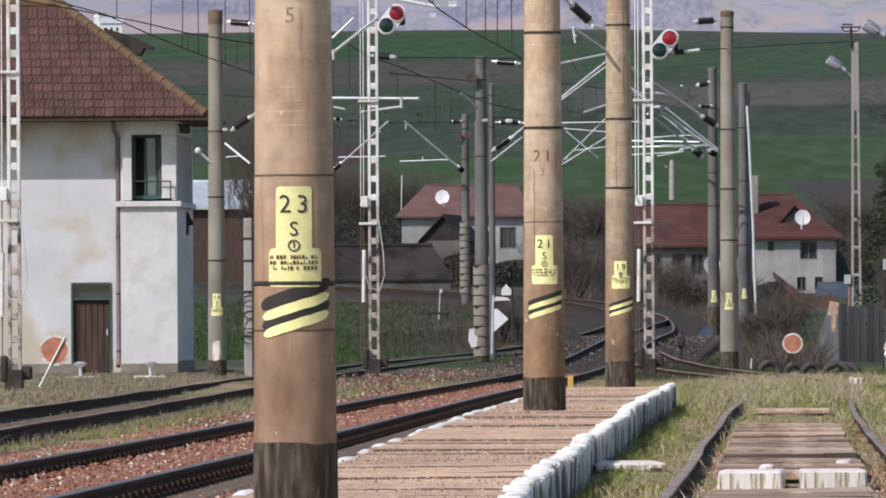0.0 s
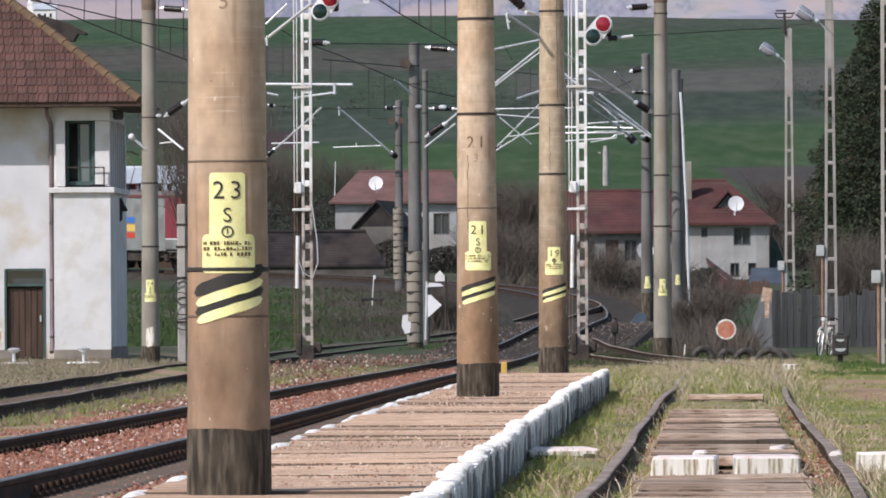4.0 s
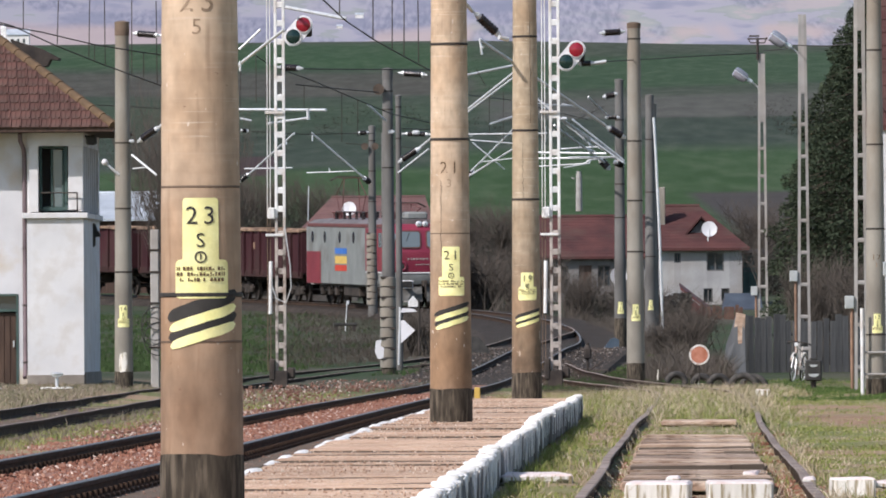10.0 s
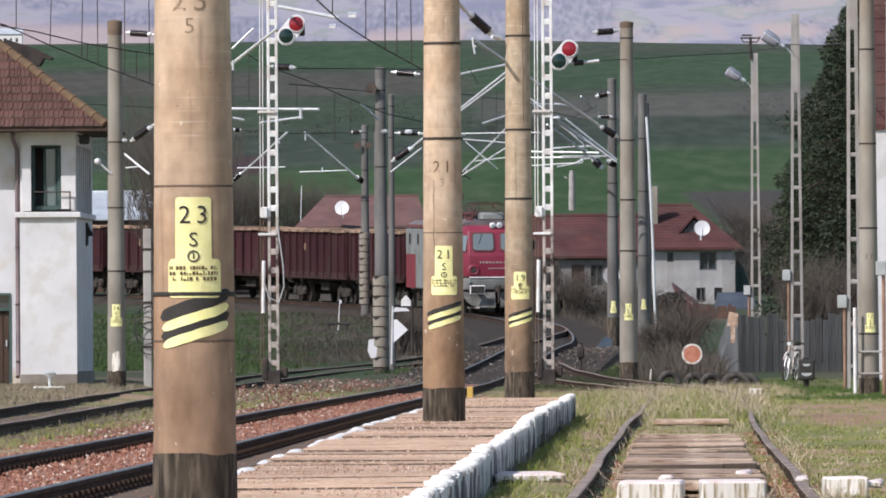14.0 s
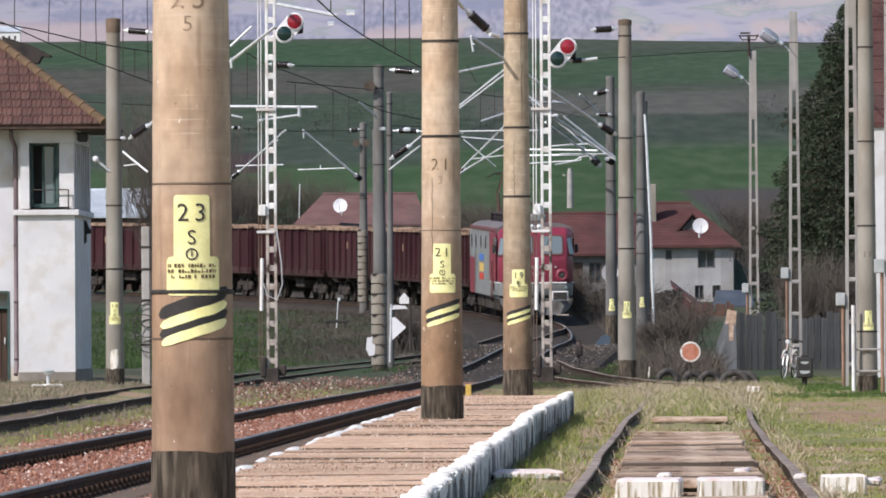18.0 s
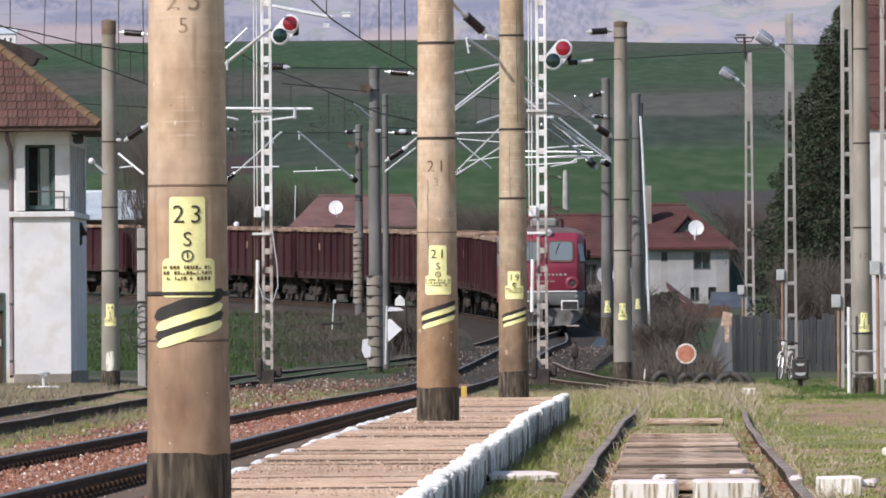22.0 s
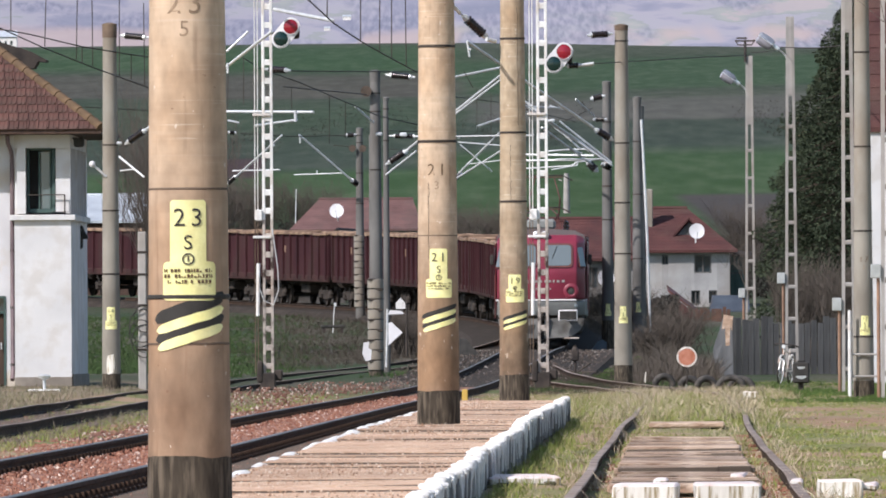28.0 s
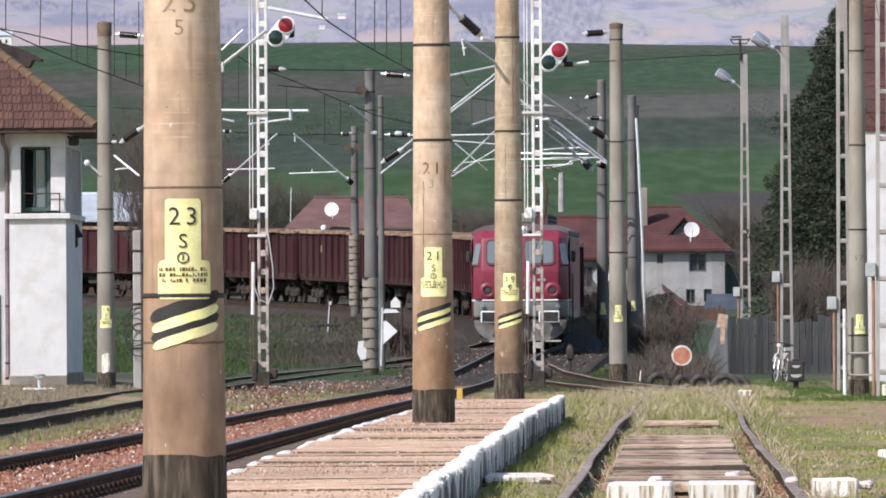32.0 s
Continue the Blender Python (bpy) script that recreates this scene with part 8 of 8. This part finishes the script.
wires("thin feeder wire running to the lamp posts", [[(3.492, 225.00, 7.386), (4.857, 236.00, 7.759), (6.450, 245.00, 8.094), (7.938, 252.00, 8.347)], [(8.638, 250.00, 8.485), (8.890, 235.00, 8.003), (9.023, 215.00, 7.486)], [(0.295, 290.00, 8.295), (1.683, 300.00, 8.366), (3.162, 310.00, 8.230), (4.339, 318.00, 8.154)], [(2.599, 318.00, 7.525), (3.814, 320.00, 8.129), (4.951, 322.00, 8.685)], [(9.136, 290.00, 9.524), (9.593, 270.00, 9.022)]], [((1.046, 290.00, 8.540), (1.038, 290.00, 7.124)), ((1.472, 292.00, 8.422), (1.463, 292.00, 6.912)), ((0.524, 228.00, 7.319), (0.731, 228.00, 6.925))], 0.012)
b = Build().chain([(0, 0, -0.3), (-0.1, 0, 3.6), (-0.22, 0, 6.6), (-0.28, 0, 7.7)], 0.045, 8)
single("service_pole", b, M_GALV, "thin pale pipe pole beside the line poles", "pole", pose(*(6.98, 330.00, 0.784)), smooth=60)
b = Build().tube((0, 0, 0), (0, 0, 0.65), 0.04, n=6).tube((-0.3, 0, 0.62), (0.3, 0, 0.62), 0.025, n=6).box((-0.1, 0, 0.7), (0.3, 0.06, 0.05)).chain([(-0.28, 0, 0.62), (-0.2, 0, 0.5), (0.2, 0, 0.5), (0.28, 0, 0.66)], 0.02, 5)
single("crossarm", b, M_IRON, "dark crossarm with insulators on the lamp post top", "crossarm", pose(*(8.965, 289.90, 9.256)))
b = Build().tube((0, 0, 0), (0, 0, 2.4), 0.22, 0.19, n=10).tube((0, 0, 2.4), (0, 0, 2.6), 0.15, n=8).tube((-0.3, 0, 2.1), (-0.5, 0, 2.2), 0.05, n=6)
single("field_pole", b, M_POST, "short concrete pole on the hillside", "pole", pose(*(8.107, 640.00, 9.464)), smooth=60)
b = Build().tube((0, 0, 0), (0.05, 0, 1.9), 0.03, n=6)
single("roof_mast", b, M_GALV, "thin white aerial mast behind the low house", "aerial", pose(*(-8.059, 540.00, 7.671)))


# ---- plants ----
def blades(name, label, mat, place, count, height, width, category="grass", lean=0.5, tuft=6, parent=None):
    """Tufts of narrow blades."""
    v, f = [], []
    for _ in range(count):
        p = place()
        if p is None:
            continue
        x, y, z, k = p
        for _ in range(tuft):
            h = random.uniform(*height) * k
            a, w = random.uniform(0, 6.283), random.uniform(*width)
            bx, by = x + random.uniform(-0.06, 0.06), y + random.uniform(-0.12, 0.12)
            lx, ly = random.gauss(0, lean) * h, random.gauss(0, lean) * h
            ca, sa = math.cos(a) * w, math.sin(a) * w
            n = len(v)
            v += [(bx - ca, by - sa, z - 0.02), (bx + ca, by + sa, z - 0.02), (bx + lx * 0.45 + ca * 0.7, by + ly * 0.45 + sa * 0.7, z + h * 0.6), (bx + lx * 0.45 - ca * 0.7, by + ly * 0.45 - sa * 0.7, z + h * 0.6), (bx + lx, by + ly, z + h)]
            f += [(n, n + 1, n + 2, n + 3), (n + 3, n + 2, n + 4)]
    me = bpy.data.meshes.new(name)
    me.from_pydata(v, [], f)
    me.materials.append(mat)
    return tagged(new(name, me), label, category, kind="stuff")


def platform_right(y):
    return -0.97 + 0.0218 * (y - 48) + 0.86


def in_crossing(x, y):
    return 49.5 < y < 105 and abs(x - RIGHT.at(RIGHT.s_of_y(y)).x) < 0.57


def right_grass(dry):
    def place():
        y = 50 * (235 / 50) ** random.random()
        x = random.uniform(platform_right(y) if y < 136 else MAIN.at(MAIN.s_of_y(y)).x + 1.6, 0.052 * y + 0.5)
        c = RIGHT.at(RIGHT.s_of_y(y)).x
        if in_crossing(x, y):
            return None
        d = abs(abs(x - c) - 0.75)
        if d < 0.12 and y < 130:
            return None
        k = 0.5 + 0.42 * noise.noise((x * 1.1, y * 0.12, 2.0 if dry else 7.0)) + 0.22 * noise.noise((x * 4.0, y * 0.5, 2.0 if dry else 7.0))
        near_rail = math.exp(-(d / 0.3) ** 2)
        zone = smooth(124, 140, y) * (1 - smooth(196, 215, y)) * (1 - smooth(c + 0.9, c + 1.8, x))
        tall = (0.6 + 1.3 * near_rail if dry else 0.5 + 0.3 * near_rail) + 1.8 * zone + (0.5 if y < 130 and x < c - 1.0 and dry else 0)
        path = 1.25 * smooth(4.3, 5.0, x) * smooth(114, 122, y) * (1 - smooth(158, 168, y))
        if dry:
            chance = 0.06 + 0.5 * near_rail + 0.4 * (k > 0.58) + 0.75 * zone
        else:
            chance = 0.12 + 0.8 * smooth(0.45, 0.54, k) + 0.5 * zone
        if random.random() > chance * (1 - 0.58 * path):
            return None
        if x < platform_right(y) + 0.5 and y < 130 and random.random() > 0.45:
            return None
        return x, y, ground_z(x, y), tall * random.uniform(0.6, 1.2)
    return place


def left_grass(dry):
    def place():
        y = random.uniform(88, 215)
        a, b = LEFT.at(LEFT.s_of_y(y)).x, MAIN.at(MAIN.s_of_y(y)).x
        x = random.uniform(a - 0.6, b - 2.35 + 0.45 * noise.noise((y * 0.2, 0, 0)))
        k = noise.noise((x * 0.9, y * 0.09, 12.0 if dry else 17.0))
        if abs(x - a) < 0.85 and random.random() > 0.12:
            return None
        if random.random() > 0.45 + 0.6 * k:
            return None
        return x, y, ground_z(x, y), random.uniform(0.5, 1.1)
    return place


def box_grass():
    y = random.uniform(158, 223)
    x = random.uniform(-13.5, -6.9) * (y + 60) / 283
    if x > LEFT.at(LEFT.s_of_y(y)).x - 1.0 or random.random() > 0.7 + 0.6 * noise.noise((x * 0.8, y * 0.1, 3)):
        return None
    return x, y, ground_z(x, y), random.uniform(0.5, 1.2)


def bank_grass(green):
    def place():
        y = random.uniform(262, 432)
        x = random.uniform(-17, 3.0)
        m = MAIN.at(MAIN.s_of_y(y)).x
        if abs(x - m) < 2.0 or x > m or (y < 345 and abs(x - LEFT.at(LEFT.s_of_y(y)).x) < 1.7):
            return None
        lean = smooth(-8.5, -3.5, x * 350 / y) + 0.35 * noise.noise((x * 0.5, y * 0.07, 1)) - 0.7 * (1 - smooth(262, 300, y))
        if random.random() > (1 - lean if green else lean):
            return None
        return x, y, ground_z(x, y), random.uniform(0.5, 1.3)
    return place


def kerb_grass():
    y = random.uniform(52, 134)
    x = platform_right(y) + abs(random.gauss(0, 0.12))
    return x, y, ground_z(x, y), random.uniform(0.5, 1.1)


def siding_tufts():
    y = random.uniform(136, 206)
    sgn = random.choice((-1, 1))
    if sgn < 0 and y < 160:
        return None
    x = RIGHT.at(RIGHT.s_of_y(y)).x + 0.75 * sgn + random.gauss(0, 0.22)
    if noise.noise((x * 1.2, y * 0.15, 40.0)) < -0.2:
        return None
    return x, y, ground_z(x, y), random.uniform(0.6, 1.2)


def curve_bank():
    y = random.uniform(258, 328)
    x = MAIN.at(MAIN.s_of_y(y)).x + random.uniform(2.0, 5.0)
    if noise.noise((x * 0.7, y * 0.1, 50.0)) < -0.1:
        return None
    return x, y, ground_z(x, y), random.uniform(0.5, 1.2)


def brush():
    y = random.uniform(282, 400)
    x = random.uniform(MAIN.at(MAIN.s_of_y(y)).x + 2.2, 0.0243 * y)
    if x < 6.3 and y < 326 or random.random() > 0.6 + 0.5 * noise.noise((x * 0.6, y * 0.06, 8)):
        return None
    return x, y, ground_z(x, y), random.uniform(0.4, 1.2)


def tyre_grass():
    y = random.uniform(194, 214)
    x = random.uniform(4.0, 7.0)
    if random.random() > 0.6 + 0.7 * noise.noise((x * 1.5, y * 0.12, 61)):
        return None
    return x, y, ground_z(x, y), random.uniform(0.4, 1.2)


def point_brush():
    y = random.uniform(238, 262)
    x = random.uniform(4.75, 6.75)
    if random.random() > 0.65 + 0.6 * noise.noise((x * 1.3, y * 0.1, 21)):
        return None
    return x, y, ground_z(x, y), random.uniform(0.4, 1.1)


def verge_grass():
    y = random.uniform(178, 236)
    x = random.uniform(5.6, 0.05 * y + 0.3)
    c = RIGHT.at(RIGHT.s_of_y(y)).x
    if x < c + 1.2 or random.random() > 0.25 + 0.75 * smooth(0.4, 0.55, 0.5 + 0.5 * noise.noise((x * 0.7, y * 0.06, 4.0))):
        return None
    return x, y, ground_z(x, y), random.uniform(0.6, 1.2)


def point_grass(dry):
    def place():
        y = random.uniform(205, 268)
        x = random.uniform(MAIN.at(MAIN.s_of_y(y)).x + 1.7, 6.8)
        k = noise.noise((x * 0.9, y * 0.08, 31.0))
        if (k > 0.05) == dry and random.random() > 0.25:
            return None
        return x, y, ground_z(x, y), random.uniform(0.5, 1.2)
    return place


blades("green_grass", "fresh green spring grass round the siding", M_GRASS, right_grass(False), 42000, (0.02, 0.07), (0.003, 0.0075), lean=0.8)
blades("dry_grass", "bleached dry grass along the siding rails", M_DRY, right_grass(True), 12000, (0.02, 0.11), (0.002, 0.0045), tuft=7, lean=0.85)
blades("kerb_grass", "grass growing against the platform kerb", M_GRASS, kerb_grass, 700, (0.03, 0.12), (0.003, 0.006))
blades("green_grass", "green grass between the running tracks", M_GRASS, left_grass(False), 9000, (0.03, 0.10), (0.004, 0.008))
blades("dry_grass", "dull dry grass between the running tracks", M_DULLDRY, left_grass(True), 5000, (0.04, 0.17), (0.002, 0.005), lean=0.7)
blades("dry_grass", "dry grass before the signal box", M_DULLDRY, box_grass, 6000, (0.03, 0.11), (0.004, 0.008), lean=0.7)
blades("verge_grass", "bright green grass before the board fence", M_VERGE, verge_grass, 7000, (0.025, 0.07), (0.005, 0.009))
blades("verge_grass", "rough green grass round the points", M_BANK, point_grass(False), 5000, (0.05, 0.13), (0.005, 0.010))
blades("dry_grass", "withered grass round the points", M_STALK, point_grass(True), 5000, (0.05, 0.16), (0.004, 0.008), lean=0.8)
blades("dry_grass", "tall dry tufts hiding the siding rails", M_DRY, siding_tufts, 1500, (0.07, 0.2), (0.002, 0.005), tuft=7, lean=0.6)
blades("green_grass", "tall green tufts hiding the siding rails", M_GRASS, siding_tufts, 1500, (0.06, 0.16), (0.003, 0.006), tuft=7, lean=0.5)
blades("bank_grass", "short green grass on the bank inside the curve", M_VERGE, curve_bank, 7000, (0.05, 0.13), (0.006, 0.012))
blades("brushwood", "grey-brown withered brushwood beside the curve", M_BRUSH, brush, 12000, (0.25, 0.8), (0.005, 0.010), "brush", lean=0.5)
blades("dry_grass", "pale dry grass before the buried tyres", M_DRY, tyre_grass, 2600, (0.07, 0.22), (0.003, 0.006), lean=0.6)
blades("green_grass", "green grass before the buried tyres", M_GRASS, tyre_grass, 2600, (0.06, 0.17), (0.003, 0.007), lean=0.6)
blades("brushwood", "low grey-brown brushwood behind the red disc", M_BRUSH, point_brush, 4500, (0.2, 0.7), (0.005, 0.010), "brush", lean=0.5)
blades("bank_grass", "rough grass on the bank below the curve", M_BANK, bank_grass(True), 22000, (0.06, 0.16), (0.006, 0.012))
blades("bank_stalks", "withered stalks on the bank below the curve", M_STALK, bank_grass(False), 13000, (0.1, 0.3), (0.004, 0.008), lean=0.7)


def spruce(at, h, prof, label, seed=1, count=15000):
    """A conifer: drooping limbs hung with sprays; prof gives its reach at some heights."""
    rnd = random.Random(seed)
    ob = thing("spruce_tree", label, "tree", at, "spruce trees")
    part("trunk", Build().tube((0, 0, -0.2), (0, 0, h * 0.97), 0.16, 0.02, n=8), M_BARK, ob, smooth=60)
    zs, rs = [p for p, _ in prof], [r for _, r in prof]
    weights = np.cumsum([max(0.05, float(np.interp(h * i / 200, zs, rs))) if h * i / 200 > zs[0] else 0.0 for i in range(200)])
    limbs = Build()
    v, f = [], []
    for i in range(count):
        z = h * float(np.searchsorted(weights, rnd.random() * weights[-1])) / 200 + rnd.uniform(-0.06, 0.06)
        a = rnd.uniform(0, 6.283)
        d = Vector((math.cos(a), math.sin(a), 0))
        tier = 1 + 0.34 * noise.noise((d.x * 1.3 + seed, d.y * 1.3, z * 1.15)) + 0.22 * noise.noise((d.x * 3.1, d.y * 3.1 + seed, z * 2.6))
        reach = float(np.interp(z, zs, rs)) * tier
        k = 1 - 0.55 * rnd.random() ** 1.7
        c = d * reach * k + Vector((0, 0, z - 0.16 * reach * k + rnd.gauss(0, 0.05)))
        if i % 60 == 0:
            limbs.chain([(0, 0, z + 0.1), tuple(c * 0.5 + Vector((0, 0, z * 0.5 + 0.1))), tuple(c)], [0.03, 0.02, 0.008], 4)
        size = rnd.uniform(0.07, 0.17)
        s_ = Vector((-d.y, d.x, 0))
        for _ in range(3):
            w_ = (d * rnd.uniform(0.3, 1.0) + s_ * rnd.gauss(0, 0.6) + Vector((0, 0, rnd.gauss(-0.25, 0.45)))).normalized()
            q = w_.cross(Vector((rnd.gauss(0, 1), rnd.gauss(0, 1), rnd.gauss(0, 1)))).normalized() * size * rnd.uniform(0.08, 0.17)
            n = len(v)
            m_ = c + w_ * size * 0.5
            v += [tuple(c), tuple(m_ + q), tuple(c + w_ * size), tuple(m_ - q)]
            f.append((n, n + 1, n + 2, n + 3))
    me = bpy.data.meshes.new("crown")
    me.from_pydata(v, [], f)
    me.materials.append(M_NEEDLE)
    part("crown", me, None, ob)
    tagged(part("limbwork", limbs, M_BARK, ob), kind="stuff")
    return ob


TALL = [(0.8, 1.8), (2.2, 2.6), (4.4, 2.8), (6.0, 2.55), (7.7, 1.9), (9.4, 1.25), (10.3, 0.85), (12.2, 0.1)]
spruce(stand(12.4, 288, -0.1), 12.2, TALL, "tall dark green spruce behind the fence", 3, 60000)
spruce(stand(15.2, 293, -0.1), 12.6, TALL, "tall dark green spruce behind the fence", 5, 20000)


def bare_bush(at, h, w, n, label="leafless grey-brown lineside thorn bush", seed=1, trunk=False, name="bush"):
    rnd = random.Random(seed)
    ob = thing(name, label, "tree" if trunk else "bush", at, "leafless trees" if trunk else "leafless bushes")
    if trunk:
        part("trunk", Build().chain([(0, 0, -0.3), (0.05, 0, h * 0.3), (0.0, 0.05, h * 0.62)], [0.11, 0.08, 0.045], 7), M_BARK, ob, smooth=60)
    b = Build()
    for _ in range(int(n * 2.2)):
        a, q = rnd.uniform(0, 6.283), rnd.random() ** 0.6
        z0 = h * rnd.uniform(0.25, 0.6) if trunk else -0.05
        p = Vector((0, 0, z0)) if trunk else Vector((rnd.gauss(0, w * 0.3), rnd.gauss(0, w * 0.3), z0))
        e = Vector((math.cos(a) * w * q, math.sin(a) * w * q, h * rnd.uniform(0.55, 1.0)))
        m = p.lerp(e, 0.5) + Vector((rnd.gauss(0, 0.1 * w), rnd.gauss(0, 0.1 * w), 0.08 * h))
        b.chain([p, m, e], [0.015, 0.009, 0.003], 3)
        for _ in range(7):
            s = m.lerp(e, rnd.random())
            b.chain([s, s + Vector((rnd.gauss(0, 0.22 * w), rnd.gauss(0, 0.22 * w), rnd.uniform(0.05, 0.28) * h))], [0.007, 0.002], 3)
    tagged(part("branchwork", b, M_TWIG, ob), kind="stuff")
    return ob


seed = 20
for x, y, h, w, n in ((6.4, 300, 1.2, 0.8, 40), (6.9, 296, 1.5, 0.9, 40), (7.3, 300, 1.9, 1.1, 45), (11.0, 296, 2.6, 1.2, 60), (10.4, 282, 2.9, 1.2, 90), (11.4, 275, 2.8, 1.2, 90), (12.4, 276, 2.6, 1.2, 90), (2.6, 420, 2.6, 1.8, 90), (1.4, 428, 2.8, 1.8, 90), (3.6, 430, 2.4, 1.6, 80), (0.2, 445, 2.8, 1.8, 90), (5.0, 400, 2.2, 1.4, 70), (-1.6, 322, 1.5, 0.9, 50), (-0.8, 338, 1.3, 0.8, 50), (-1.3, 330, 1.2, 1.0, 50), (-1.9, 400, 0.7, 1.2, 60), (7.7, 330, 1.0, 0.9, 50), (8.4, 360, 0.8, 1.2, 60), (6.9, 372, 2.0, 1.5, 80)):
    seed += 1
    bare_bush(stand(x, y), h, w, n, seed=seed)
for x, y, h, w, n in ((-9.3, 330, 8.6, 2.0, 45), (-8.2, 338, 7.8, 1.8, 40), (-10.4, 345, 8.0, 2.0, 45), (-7.4, 560, 5.5, 2.2, 90), (-10.5, 560, 6.0, 2.4, 100), (-12.5, 555, 6.0, 2.4, 100), (13.6, 440, 3.2, 1.3, 18), (9.75, 181, 9.6, 1.9, 16), (14.5, 470, 4.5, 2.0, 80), (2.4, 500, 4.4, 1.8, 90), (0.6, 505, 4.2, 1.8, 90)):
    seed += 1
    bare_bush(stand(x, y), h, w, n, "leafless tree with fine grey twigs", seed, True, "bare_tree")


def hedge(name, label, x0, x1, y, h, seed):
    """A far row of dense shrubs."""
    rnd = random.Random(seed)
    v, f = [], []
    for _ in range(int((x1 - x0) * 2600)):
        x, yy = rnd.uniform(x0, x1), y + rnd.uniform(-2, 2)
        top = h * (0.55 + 0.6 * abs(noise.noise((x * 0.35, seed, 0))))
        z = ground_z(x, yy) + rnd.random() ** 0.8 * top
        s = rnd.uniform(0.02, 0.06)
        n = len(v)
        for _ in range(3):
            v.append((x + rnd.gauss(0, s), yy + rnd.gauss(0, s), z + rnd.gauss(0, s)))
        f.append((n, n + 1, n + 2))
    me = bpy.data.meshes.new(name)
    me.from_pydata(v, [], f)
    me.materials.append(M_SCRUB)
    return tagged(new(name, me), label, "hedge", kind="stuff")


hedge("hedge", "dense leafless scrub along the far side of the line", -14, 20, 490, 2.0, 3)
hedge("hedge", "dark scrub at the foot of the fields", -30, 30, 640, 3.2, 6)
def slope_scrub():
    """Leafless thickets dotted over the middle of the slope."""
    rnd = random.Random(44)
    v, f = [], []
    for _ in range(170):
        x0, y0 = rnd.uniform(-45, 45), rnd.uniform(1040, 1210)
        if noise.noise((x0 * 0.06, y0 * 0.01, 2.0)) < -0.05:
            continue
        w_, h_ = rnd.uniform(0.6, 2.2), rnd.uniform(0.8, 2.4)
        for _ in range(90):
            x, y = x0 + rnd.gauss(0, w_ * 0.5), y0 + rnd.gauss(0, w_)
            z = ground_z(x, y) + rnd.random() ** 0.8 * h_
            n = len(v)
            for _ in range(3):
                v.append((x + rnd.gauss(0, 0.05), y + rnd.gauss(0, 0.05), z + rnd.gauss(0, 0.07)))
            f.append((n, n + 1, n + 2))
    me = bpy.data.meshes.new("thicket")
    me.from_pydata(v, [], f)
    me.materials.append(M_SCRUB)
    return tagged(new("thicket", me), "leafless thickets dotted over the hillside", "thicket", kind="stuff")


slope_scrub()
hedge("hedge", "low thorn scrub below the farmhouse", 4.5, 9.7, 405, 1.8, 9)


def motions():
    times = [0.5 * i for i in range(65)]
    way = {t: float(np.polyval(WAY, t)) for t in times}
    walk(loco, [(t, along(S_END + way[t] + 9.35, 5.15)) for t in times])
    for i, wg in enumerate(wagons):
        walk(wg, [(t, along(S_END + way[t] + 19.25 + 14.04 * (i + 0.5), 4.5)) for t in times])
    fine = [0.1 * i for i in range(321)]
    start = float(np.polyval(WAY, 0))
    for i, wg in enumerate(wagons[:6]):
        for w_ in [c for c in wg.children if c.name.startswith("wheelset")]:
            y = w_.matrix_basis.translation.y
            walk(w_, [(t, pose(0, y, 0.46, -math.degrees((start - float(np.polyval(WAY, t))) / 0.46))) for t in fine])
    for w_ in loco_wheels:
        y = w_.matrix_basis.translation.y
        walk(w_, [(t, pose(0, y, 0.625, -math.degrees((start - float(np.polyval(WAY, t))) / 0.625))) for t in fine])


motions()
